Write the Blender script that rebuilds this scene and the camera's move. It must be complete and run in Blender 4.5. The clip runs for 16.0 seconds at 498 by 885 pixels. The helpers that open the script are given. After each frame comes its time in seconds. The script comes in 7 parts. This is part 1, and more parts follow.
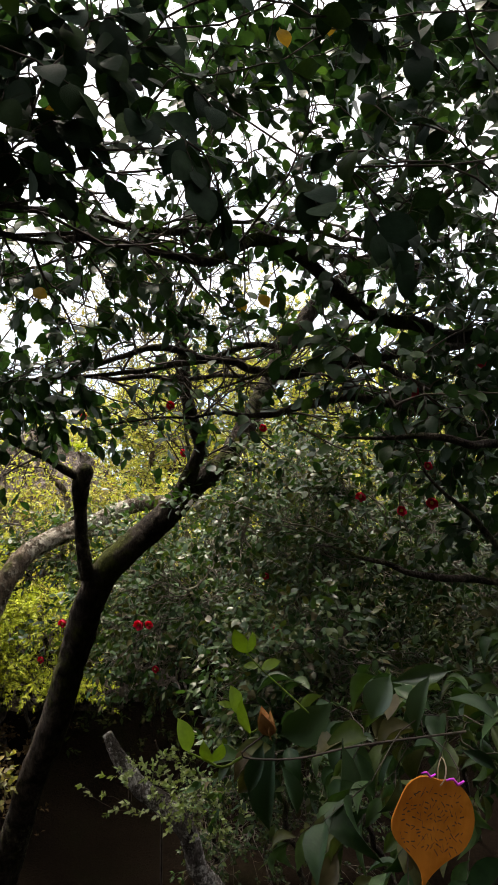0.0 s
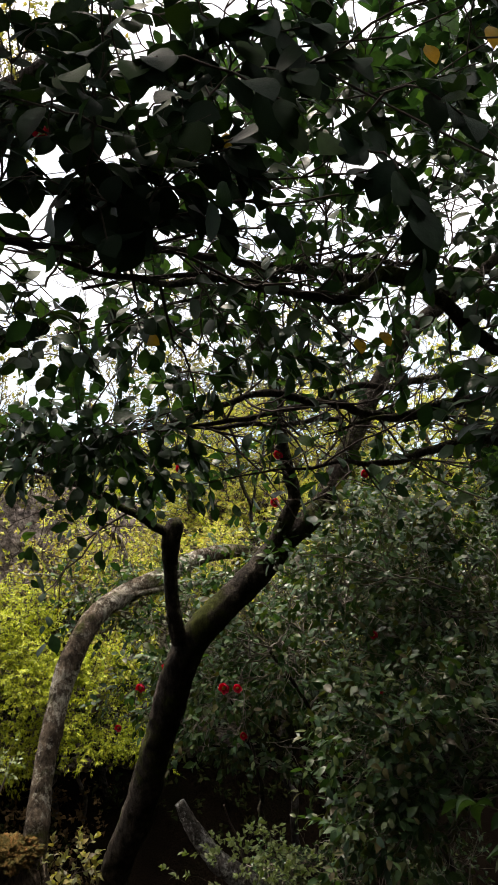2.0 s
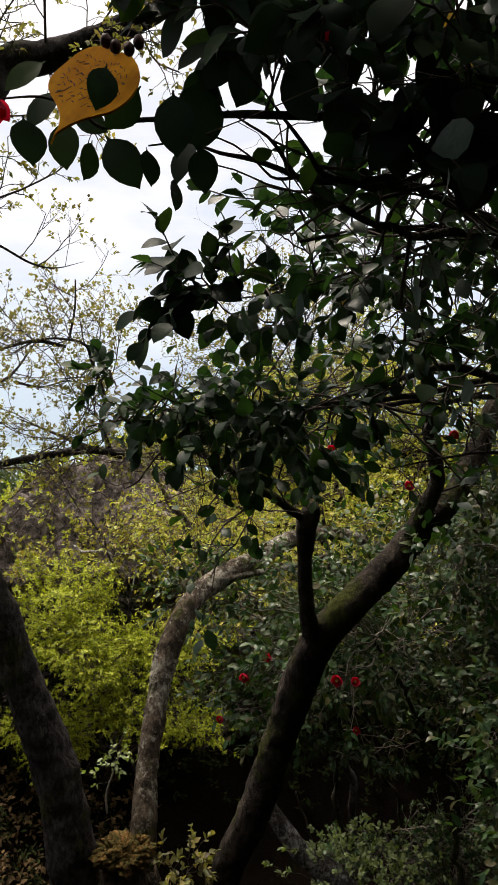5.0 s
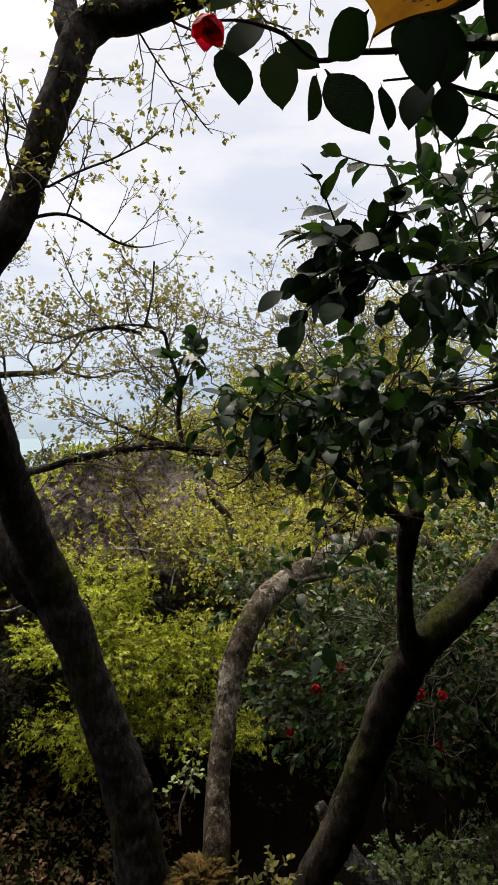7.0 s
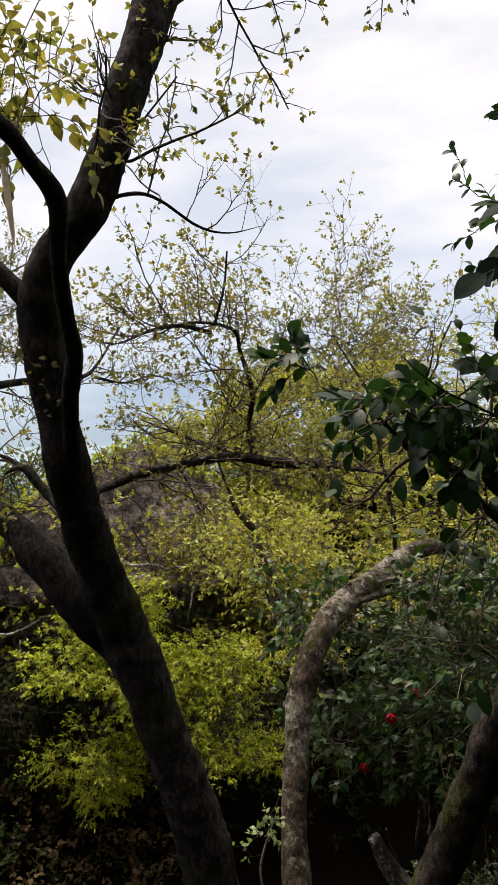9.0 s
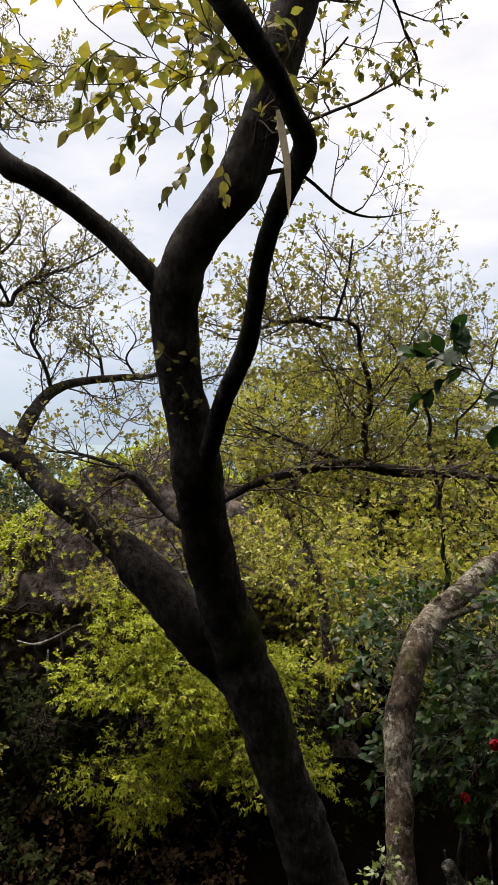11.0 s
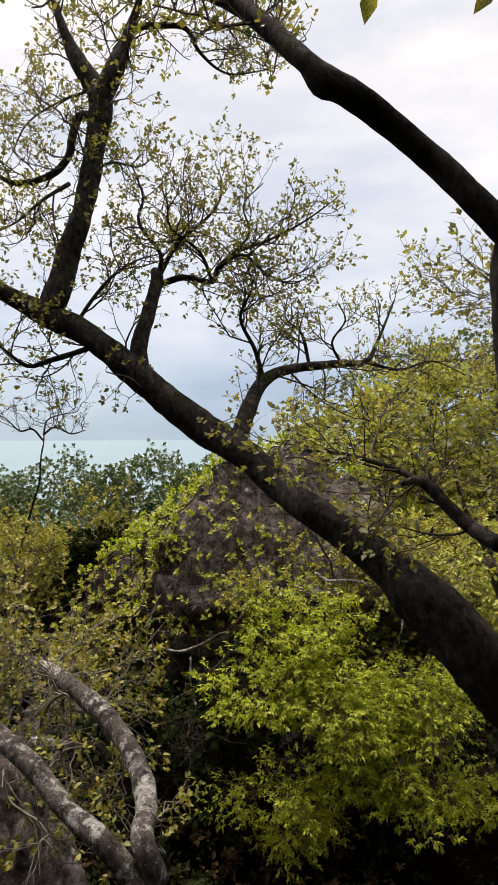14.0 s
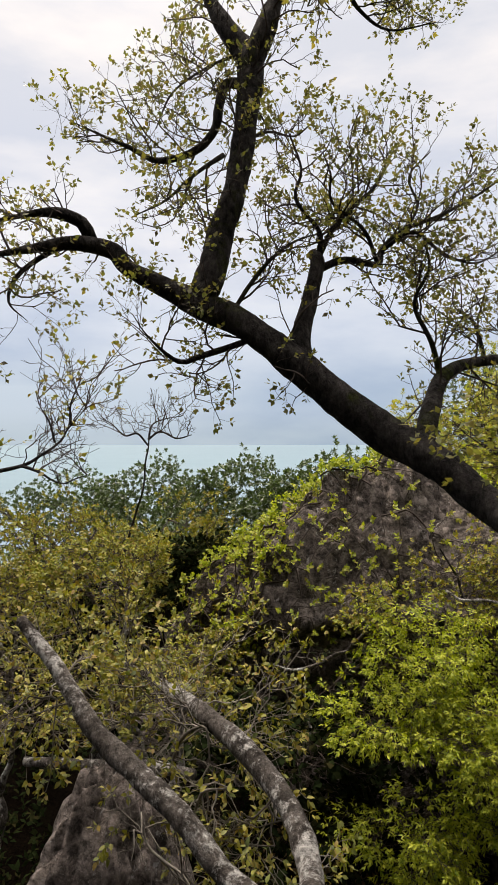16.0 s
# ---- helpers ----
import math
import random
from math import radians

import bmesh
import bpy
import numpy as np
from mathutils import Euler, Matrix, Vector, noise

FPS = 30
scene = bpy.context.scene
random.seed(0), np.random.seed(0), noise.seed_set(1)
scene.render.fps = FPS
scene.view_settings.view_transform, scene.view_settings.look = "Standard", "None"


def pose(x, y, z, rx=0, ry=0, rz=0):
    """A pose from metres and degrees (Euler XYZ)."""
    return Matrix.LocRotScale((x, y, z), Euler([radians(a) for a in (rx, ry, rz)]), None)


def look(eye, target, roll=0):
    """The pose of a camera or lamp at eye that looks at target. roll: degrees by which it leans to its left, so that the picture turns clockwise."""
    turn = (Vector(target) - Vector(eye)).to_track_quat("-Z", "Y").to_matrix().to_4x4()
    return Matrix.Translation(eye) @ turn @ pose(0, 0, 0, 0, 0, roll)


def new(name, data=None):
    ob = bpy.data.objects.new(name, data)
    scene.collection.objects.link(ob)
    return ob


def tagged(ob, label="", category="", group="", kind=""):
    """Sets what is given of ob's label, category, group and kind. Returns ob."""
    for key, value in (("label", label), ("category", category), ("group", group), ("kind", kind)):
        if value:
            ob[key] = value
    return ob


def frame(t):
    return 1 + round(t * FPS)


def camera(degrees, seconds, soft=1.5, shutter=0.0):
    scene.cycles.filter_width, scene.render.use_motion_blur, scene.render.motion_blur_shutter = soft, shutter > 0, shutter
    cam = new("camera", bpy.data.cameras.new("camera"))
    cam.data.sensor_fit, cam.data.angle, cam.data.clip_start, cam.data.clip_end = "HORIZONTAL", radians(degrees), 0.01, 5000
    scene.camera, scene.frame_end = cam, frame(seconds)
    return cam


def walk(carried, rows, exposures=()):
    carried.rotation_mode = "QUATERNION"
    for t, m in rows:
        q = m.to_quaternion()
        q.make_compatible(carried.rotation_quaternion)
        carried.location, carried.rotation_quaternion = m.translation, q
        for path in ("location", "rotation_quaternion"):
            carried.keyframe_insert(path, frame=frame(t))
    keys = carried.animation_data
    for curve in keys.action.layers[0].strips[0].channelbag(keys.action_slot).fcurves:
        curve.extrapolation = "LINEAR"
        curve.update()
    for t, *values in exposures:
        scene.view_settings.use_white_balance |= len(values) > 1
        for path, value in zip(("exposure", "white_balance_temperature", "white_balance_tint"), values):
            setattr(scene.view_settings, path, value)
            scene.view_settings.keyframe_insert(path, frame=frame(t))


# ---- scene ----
cam = camera(39.5, 16.0, soft=1.0)
# seconds, eye (x, y, z), yaw, pitch, roll
PATH = [
    (0.0, -0.0000, -0.0000, 1.5000, 0.169, -0.893, -0.562),
    (0.5, -0.1189, 0.0160, 1.5133, 0.699, -0.375, -0.563),
    (1.0, -0.1835, 0.0353, 1.5276, 2.115, 0.073, 0.494),
    (1.5, -0.2288, 0.0818, 1.5262, 3.160, 1.085, 0.219),
    (2.0, -0.3037, 0.1705, 1.5481, 1.260, 2.012, 1.390),
    (2.5, -0.3925, 0.2138, 1.5659, 0.947, 1.801, 0.757),
    (3.0, -0.5145, 0.2707, 1.5700, 1.550, 1.533, 1.266),
    (3.2, -0.5688, 0.2903, 1.5714, 1.312, 1.420, 1.346),
    (5.3, -0.7825, 0.3832, 1.5722, 1.438, -0.204, 0.194),
    (5.5, -0.7882, 0.3999, 1.5722, 2.666, -0.179, -0.056),
    (6.0, -0.8183, 0.4321, 1.5642, 5.890, 0.345, -0.768),
    (6.5, -0.9340, 0.4929, 1.5720, 4.069, 0.125, -0.222),
    (7.0, -1.0714, 0.5312, 1.5807, 1.121, -0.650, -0.166),
    (7.5, -1.1707, 0.5605, 1.5788, -0.265, -0.939, -0.660),
    (8.0, -1.2459, 0.6120, 1.5742, 0.276, -0.910, -0.642),
    (8.2, -1.2742, 0.6353, 1.5783, 0.121, -0.263, -0.064),
    (10.3, -1.6896, 0.9449, 1.6148, -3.658, -0.422, 0.156),
    (10.5, -1.7169, 0.9492, 1.6162, -3.570, -0.477, 0.311),
    (11.0, -1.7924, 0.9578, 1.6138, -3.179, -0.246, 0.202),
    (11.5, -1.8393, 0.9948, 1.6061, -1.115, -0.207, -0.049),
    (12.0, -1.8998, 1.0730, 1.6115, -0.156, 0.133, -0.038),
    (12.5, -1.9629, 1.1453, 1.6083, 0.448, 0.281, -0.719),
    (13.0, -2.0264, 1.2250, 1.6065, 2.268, -0.196, -0.901),
    (13.5, -2.1414, 1.2641, 1.6124, 2.868, -0.560, -0.380),
    (14.0, -2.2377, 1.3026, 1.6180, 3.489, -0.603, 0.181),
    (14.5, -2.2954, 1.3409, 1.6157, 3.717, -1.098, 0.231),
    (15.0, -2.3406, 1.4189, 1.6157, 6.159, -0.588, 0.338),
    (15.5, -2.3994, 1.4742, 1.6151, 9.709, -0.202, -0.490),
    (16.0, -2.4870, 1.5289, 1.6200, 9.959, -0.200, 0.113),
]
walk(cam, [(t, pose(x, y, z, 90 + pitch, roll, yaw)) for t, x, y, z, yaw, pitch, roll in PATH], [(0.0, 1.12, 7350, 16), (1.0, 0.92, 7350, 16), (1.5, 0.85, 7350, 16), (3.0, 0.70, 7350, 16), (5.5, 0.14, 7350, 16), (8.0, 0.08, 7350, 16), (11.0, 0.10, 7350, 16), (14.0, 0.04, 7350, 16), (16.0, -0.08, 7350, 16)])

# ---------------------------------------------------------------- light: a bright overcast sky over the sea
SUN_UP, SUN_TURN = 64.0, -35.0
world = bpy.data.worlds.new("overcast_sky")
scene.world = world
world.use_nodes = True
wn, wl = world.node_tree.nodes, world.node_tree.links
wn.clear()
w_out = wn.new("ShaderNodeOutputWorld")
w_bg = wn.new("ShaderNodeBackground")
w_sky = wn.new("ShaderNodeTexSky")
w_sky.sky_type = "NISHITA"
w_sky.sun_disc = False
w_sky.sun_elevation = radians(SUN_UP)
w_sky.sun_rotation = radians(SUN_TURN)
w_co = wn.new("ShaderNodeTexCoord")
w_sep = wn.new("ShaderNodeSeparateXYZ")
wl.new(w_co.outputs["Generated"], w_sep.inputs[0])
# brightness of the cloud deck rises from the horizon to the zenith
w_deck = wn.new("ShaderNodeValToRGB")
w_deck.color_ramp.interpolation = "EASE"
for at, c in ((0.0, (0.47, 0.63, 0.78)), (0.05, (0.53, 0.69, 0.87)), (0.16, (0.70, 0.83, 1.0)), (0.28, (0.86, 0.95, 1.07)), (0.5, (1.0, 1.05, 1.11)), (0.70, (1.9, 1.93, 1.95)), (1.0, (3.7, 3.7, 3.7))):
    e = w_deck.color_ramp.elements.new(at) if at not in (0.0, 1.0) else w_deck.color_ramp.elements[-1 if at else 0]
    e.color = (*c, 1)
wl.new(w_sep.outputs["Z"], w_deck.inputs[0])
w_map = wn.new("ShaderNodeMapping")
w_map.inputs["Scale"].default_value = (1.6, 1.6, 5.0)
wl.new(w_co.outputs["Generated"], w_map.inputs[0])
w_noise = wn.new("ShaderNodeTexNoise")
w_noise.inputs["Scale"].default_value = 1.7
w_noise.inputs["Detail"].default_value = 6
w_noise.inputs["Roughness"].default_value = 0.55
wl.new(w_map.outputs[0], w_noise.inputs["Vector"])
w_cl = wn.new("ShaderNodeValToRGB")
w_cl.color_ramp.elements[0].position, w_cl.color_ramp.elements[0].color = 0.36, (0.76, 0.82, 0.91, 1)
w_cl.color_ramp.elements[1].position, w_cl.color_ramp.elements[1].color = 0.60, (1.08, 1.07, 1.06, 1)
wl.new(w_noise.outputs[0], w_cl.inputs[0])
w_mul = wn.new("ShaderNodeMixRGB")
w_mul.blend_type = "MULTIPLY"
w_mul.inputs[0].default_value = 1.0
wl.new(w_deck.outputs[0], w_mul.inputs[1])
wl.new(w_cl.outputs[0], w_mul.inputs[2])
w_dim = wn.new("ShaderNodeMixRGB")
w_dim.blend_type = "MULTIPLY"
w_dim.inputs[0].default_value = 1.0
w_dim.inputs[2].default_value = (0.08, 0.08, 0.08, 1)
wl.new(w_sky.outputs[0], w_dim.inputs[1])
w_mix = wn.new("ShaderNodeMixRGB")
w_mix.inputs[0].default_value = 0.93
wl.new(w_dim.outputs[0], w_mix.inputs[1])
# the deck is brightest on the side of the veiled sun
w_side = wn.new("ShaderNodeMapRange")
w_side.interpolation_type = "SMOOTHSTEP"
for key, val in (("From Min", -1.0), ("From Max", 0.5), ("To Min", 0.62), ("To Max", 1.0)):
    w_side.inputs[key].default_value = val
wl.new(w_sep.outputs["Y"], w_side.inputs["Value"])
w_mul2 = wn.new("ShaderNodeMixRGB")
w_mul2.blend_type = "MULTIPLY"
w_mul2.inputs[0].default_value = 1.0
wl.new(w_mul.outputs[0], w_mul2.inputs[1])
wl.new(w_side.outputs[0], w_mul2.inputs[2])
wl.new(w_mul2.outputs[0], w_mix.inputs[2])
wl.new(w_mix.outputs[0], w_bg.inputs[0])
w_bg.inputs[1].default_value = 1.0
wl.new(w_bg.outputs[0], w_out.inputs[0])

sun = new("sun", bpy.data.lights.new("sun", "SUN"))
sun.data.energy, sun.data.angle, sun.data.color = 5.0, radians(14), (1.0, 0.97, 0.90)
sun.matrix_world = look((0, 0, 0), (-math.sin(radians(SUN_TURN)) * math.cos(radians(SUN_UP)), -math.cos(radians(SUN_TURN)) * math.cos(radians(SUN_UP)), -math.sin(radians(SUN_UP))))


# ---------------------------------------------------------------- materials
def material(name):
    m = bpy.data.materials.new(name)
    m.use_nodes = True
    n, l = m.node_tree.nodes, m.node_tree.links
    return m, n, l, n["Principled BSDF"]


def ramp(n, stops):
    r = n.new("ShaderNodeValToRGB")
    els = r.color_ramp.elements
    while len(els) < len(stops):
        els.new(0.5)
    for e, (at, c) in zip(els, stops):
        e.position, e.color = at, (*c, 1)
    return r


def noise_tex(n, l, co, scale, detail=5, rough=0.6, stretch=None):
    t = n.new("ShaderNodeTexNoise")
    t.inputs["Scale"].default_value, t.inputs["Detail"].default_value, t.inputs["Roughness"].default_value = scale, detail, rough
    if stretch:
        mp = n.new("ShaderNodeMapping")
        mp.inputs["Scale"].default_value = stretch
        l.new(co, mp.inputs[0])
        co = mp.outputs[0]
    l.new(co, t.inputs["Vector"])
    return t


def mixed(n, l, fac, a, b, blend="MIX"):
    m = n.new("ShaderNodeMixRGB")
    m.blend_type = blend
    for sock, v in zip(m.inputs, (fac, a, b)):
        if hasattr(v, "is_linked"):
            l.new(v, sock)
        elif isinstance(v, tuple):
            sock.default_value = (*v, 1)
        else:
            sock.default_value = v
    return m.outputs[0]


def bumped(n, l, p, height, strength, distance=0.01):
    b = n.new("ShaderNodeBump")
    b.inputs["Strength"].default_value, b.inputs["Distance"].default_value = strength, distance
    l.new(height, b.inputs["Height"])
    l.new(b.outputs[0], p.inputs["Normal"])


def bark(name, dark, light, lichen, lichen_at, moss=None, moss_at=0.6):
    """Bark: fine lengthwise grain, blotches, crusts of lichen, moss where it grows."""
    m, n, l, p = material(name)
    co = n.new("ShaderNodeTexCoord").outputs["Object"]
    a = noise_tex(n, l, co, 70, 8, 0.72, (1, 1, 0.45))
    b = noise_tex(n, l, co, 13, 8, 0.72)
    base = ramp(n, ((0.36, dark), (0.64, light)))
    l.new(b.outputs[0], base.inputs[0])
    grain = ramp(n, ((0.34, (0.3, 0.3, 0.3)), (0.66, (1.5, 1.5, 1.5))))
    l.new(a.outputs[0], grain.inputs[0])
    col = mixed(n, l, 1.0, base.outputs[0], grain.outputs[0], "MULTIPLY")
    # crusts of lichen stand in loose colonies
    c = noise_tex(n, l, co, 34, 9, 0.8)
    colony = noise_tex(n, l, co, 3.6, 3, 0.6)
    k = ramp(n, ((lichen_at, (0, 0, 0)), (lichen_at + 0.05, (1, 1, 1))))
    l.new(mixed(n, l, 0.4, c.outputs[0], colony.outputs[0]), k.inputs[0])
    col = mixed(n, l, k.outputs[0], col, mixed(n, l, 1.0, grain.outputs[0], lichen, "MULTIPLY"))
    if moss:
        d = noise_tex(n, l, co, 5, 7, 0.7)
        q = ramp(n, ((moss_at, (0, 0, 0)), (moss_at + 0.1, (1, 1, 1))))
        l.new(d.outputs[0], q.inputs[0])
        col = mixed(n, l, q.outputs[0], col, mixed(n, l, 1.0, grain.outputs[0], moss, "MULTIPLY"))
    l.new(col, p.inputs["Base Color"])
    p.inputs["Roughness"].default_value = 0.9
    p.inputs["Specular IOR Level"].default_value = 0.05
    h = mixed(n, l, 0.45, a.outputs[0], mixed(n, l, 0.5, b.outputs[0], c.outputs[0]))
    bumped(n, l, p, h, 1.0, 0.05)
    return m


def leafy(name, colours, rough=0.4, spec=0.5, glow=0.3, veins=0.0, through_tint=None, by_object=False):
    """Leaf: a glossy skin over a body that lets some light through; each leaf has a tone of its own."""
    m, n, l, p = material(name)
    each = n.new("ShaderNodeObjectInfo").outputs["Random"] if by_object else n.new("ShaderNodeNewGeometry").outputs["Random Per Island"]
    r = ramp(n, tuple((i / max(1, len(colours) - 1), c) for i, c in enumerate(colours)))
    l.new(each, r.inputs[0])
    co = n.new("ShaderNodeTexCoord").outputs["Object"]
    t = noise_tex(n, l, co, 60, 3, 0.6)
    v = ramp(n, ((0.3, (0.72, 0.72, 0.72)), (0.7, (1.2, 1.2, 1.2))))
    l.new(t.outputs[0], v.inputs[0])
    col = mixed(n, l, 1.0, r.outputs[0], v.outputs[0], "MULTIPLY")
    l.new(col, p.inputs["Base Color"])
    p.inputs["Roughness"].default_value = rough
    p.inputs["Specular IOR Level"].default_value = spec
    if veins:
        bumped(n, l, p, t.outputs[0], veins, 0.004)
    tr = n.new("ShaderNodeBsdfTranslucent")
    tint = through_tint or (1.3, 1.5, 0.5)
    l.new(mixed(n, l, 1.0, col, tint, "MULTIPLY"), tr.inputs[0])
    mx = n.new("ShaderNodeMixShader")
    mx.inputs[0].default_value = glow
    l.new(p.outputs[0], mx.inputs[1])
    l.new(tr.outputs[0], mx.inputs[2])
    l.new(mx.outputs[0], n["Material Output"].inputs[0])
    return m


def plain(name, stops, scale=12, rough=0.8, spec=0.3, bump=0.3, dist=0.01, stretch=None):
    m, n, l, p = material(name)
    co = n.new("ShaderNodeTexCoord").outputs["Object"]
    t = noise_tex(n, l, co, scale, 6, 0.62, stretch)
    r = ramp(n, stops)
    l.new(t.outputs[0], r.inputs[0])
    l.new(r.outputs[0], p.inputs["Base Color"])
    p.inputs["Roughness"].default_value, p.inputs["Specular IOR Level"].default_value = rough, spec
    if bump:
        bumped(n, l, p, t.outputs[0], bump, dist)
    return m


BARK_DARK = bark("bark_dark", (0.015, 0.0135, 0.013), (0.094, 0.084, 0.079), (0.21, 0.20, 0.18), 0.61, (0.045, 0.052, 0.013), 0.55)
BARK_PALE = bark("bark_lichen", (0.025, 0.020, 0.015), (0.165, 0.128, 0.095), (0.34, 0.32, 0.265), 0.495, (0.055, 0.06, 0.018), 0.55)
BARK_WHITE = bark("bark_white_lichen", (0.03, 0.025, 0.021), (0.17, 0.15, 0.135), (0.48, 0.465, 0.44), 0.50)
BARK_CAMELLIA = bark("bark_camellia", (0.011, 0.009, 0.0075), (0.085, 0.070, 0.059), (0.13, 0.125, 0.085), 0.55, (0.05, 0.058, 0.014), 0.51)
TWIG = plain("twig_bark", ((0.3, (0.030, 0.023, 0.020)), (0.7, (0.085, 0.066, 0.056))), 40, 0.85, 0.2, 0.3, 0.003)
TWIG_GREY = plain("grey_twig", ((0.3, (0.075, 0.064, 0.054)), (0.7, (0.22, 0.195, 0.165))), 40, 0.85, 0.2, 0.3, 0.003)
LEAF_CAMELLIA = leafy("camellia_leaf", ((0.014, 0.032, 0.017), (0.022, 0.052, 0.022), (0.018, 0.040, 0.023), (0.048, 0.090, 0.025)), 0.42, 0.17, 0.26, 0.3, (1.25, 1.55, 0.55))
# darker copy of the camellia leaf: backlit shade of the nearest leaves painted in
LEAF_NEAR_SHADED = leafy("near_shaded_camellia_leaf", ((0.010, 0.020, 0.014), (0.015, 0.031, 0.017), (0.013, 0.026, 0.019), (0.030, 0.056, 0.017)), 0.5, 0.025, 0.12, 0.3)
LEAF_SHADE = leafy("shade_camellia_leaf", ((0.014, 0.036, 0.016), (0.026, 0.060, 0.022), (0.042, 0.082, 0.030), (0.056, 0.084, 0.024), (0.064, 0.050, 0.024)), 0.38, 0.20, 0.24, 0.2)
LEAF_FRESH = leafy("fresh_camellia_leaf", ((0.11, 0.18, 0.02), (0.15, 0.22, 0.025)), 0.42, 0.4, 0.4, 0.2)
LEAF_OLD = leafy("old_camellia_leaf", ((0.42, 0.30, 0.03), (0.36, 0.22, 0.03)), 0.5, 0.4, 0.4, 0.2, (1.3, 1.1, 0.4))
LEAF_YOUNG = leafy("young_tree_leaf", ((0.13, 0.14, 0.055), (0.18, 0.185, 0.064), (0.24, 0.195, 0.070), (0.12, 0.14, 0.060), (0.115, 0.095, 0.062)), 0.5, 0.25, 0.46, 0.0, (1.35, 1.35, 0.55))
LEAF_BRIGHT = leafy("bright_green_leaf", ((0.225, 0.270, 0.026), (0.340, 0.375, 0.034), (0.430, 0.440, 0.042), (0.130, 0.190, 0.022)), 0.5, 0.2, 0.33, 0.0, (1.3, 1.5, 0.5))
LEAF_YELLOW = leafy("yellow_green_leaf", ((0.27, 0.30, 0.060), (0.38, 0.40, 0.075), (0.49, 0.44, 0.095), (0.31, 0.23, 0.09), (0.34, 0.39, 0.075), (0.21, 0.26, 0.060)), 0.5, 0.25, 0.36, 0.0, (1.3, 1.4, 0.5))
LEAF_RUST = leafy("rusty_leaf", ((0.100, 0.130, 0.025), (0.250, 0.255, 0.040), (0.200, 0.240, 0.036), (0.340, 0.300, 0.052), (0.225, 0.155, 0.050)), 0.55, 0.2, 0.25, 0.0, (1.3, 1.2, 0.4))
LEAF_MIXED = leafy("mixed_young_leaf", ((0.077, 0.100, 0.034), (0.220, 0.220, 0.054), (0.341, 0.300, 0.068), (0.132, 0.160, 0.041), (0.240, 0.160, 0.050), (0.250, 0.260, 0.045)), 0.5, 0.2, 0.25, 0.0, (1.4, 1.4, 0.4))
LEAF_EVERGREEN = leafy("evergreen_leaf", ((0.046, 0.075, 0.028), (0.075, 0.110, 0.039), (0.103, 0.140, 0.044)), 0.40, 0.45, 0.2)
# near-black leaf: deep shade is painted into its colour
LEAF_PAINTED_SHADE = leafy("painted_shade_leaf", ((0.008, 0.012, 0.005), (0.015, 0.022, 0.008), (0.022, 0.020, 0.008)), 0.8, 0.0, 0.05)
LEAF_PALE = leafy("pale_weed_leaf", ((0.22, 0.28, 0.13), (0.30, 0.34, 0.18), (0.18, 0.25, 0.08)), 0.5, 0.4, 0.35)
LITTER = leafy("dead_leaf", ((0.058, 0.039, 0.021), (0.090, 0.058, 0.028), (0.042, 0.033, 0.019)), 0.9, 0.04, 0.1, 0.0, (1.0, 0.8, 0.5))
PETAL = leafy("red_petal", ((0.40, 0.010, 0.035), (0.52, 0.024, 0.075)), 0.6, 0.12, 0.4, 0.0, (1.3, 0.5, 0.5))
STAMEN = plain("stamen", ((0.3, (0.6, 0.45, 0.08)), (0.7, (0.75, 0.6, 0.2))), 90, 0.7, 0.2, 0)
BUD = plain("bud", ((0.3, (0.03, 0.008, 0.006)), (0.7, (0.07, 0.02, 0.014))), 60, 0.6, 0.3, 0.2, 0.003)
MOSS = plain("orange_moss", ((0.3, (0.03, 0.034, 0.010)), (0.5, (0.085, 0.06, 0.018)), (0.7, (0.17, 0.075, 0.026))), 45, 0.95, 0.1, 0.9, 0.02)


# ---------------------------------------------------------------- mesh tools
RNG = np.random.default_rng(7)


def unit(v):
    return v / np.maximum(np.linalg.norm(v, axis=-1, keepdims=True), 1e-9)


def mesh_of(name, verts, faces, mat, smooth=True):
    me = bpy.data.meshes.new(name)
    me.from_pydata(np.asarray(verts, dtype=float).tolist(), [], faces if isinstance(faces, list) else faces.tolist())
    me.materials.append(mat)
    if smooth:
        me.polygons.foreach_set("use_smooth", np.ones(len(me.polygons), dtype=bool))
    me.update()
    return me


def part(name, me, parent, label="", kind=""):
    ob = new(name, me)
    if parent:
        ob.parent = parent
    return tagged(ob, label, kind=kind)


def thing(name, label, category, group="", kind="", at=(0, 0, 0)):
    ob = new(name)
    ob.location = at
    ob.empty_display_size = 0.1
    return tagged(ob, label, category, group, kind)


def smooth_line(pts, step):
    """Catmull-Rom through rows of (x, y, z, r), a row about every step metres."""
    p = np.asarray(pts, dtype=float)
    q = np.vstack([2 * p[0] - p[1], p, 2 * p[-1] - p[-2]])
    out = []
    for i in range(len(p) - 1):
        a, b, c, d = q[i:i + 4]
        k = max(2, int(np.linalg.norm(c[:3] - b[:3]) / step))
        for s in np.arange(k) / k:
            out.append(0.5 * (2 * b + (c - a) * s + (2 * a - 5 * b + 4 * c - d) * s * s + (3 * b - a - 3 * c + d) * s ** 3))
    out.append(p[-1])
    out = np.array(out)
    out[:, 3] = np.maximum(out[:, 3], 0.0006)
    return out


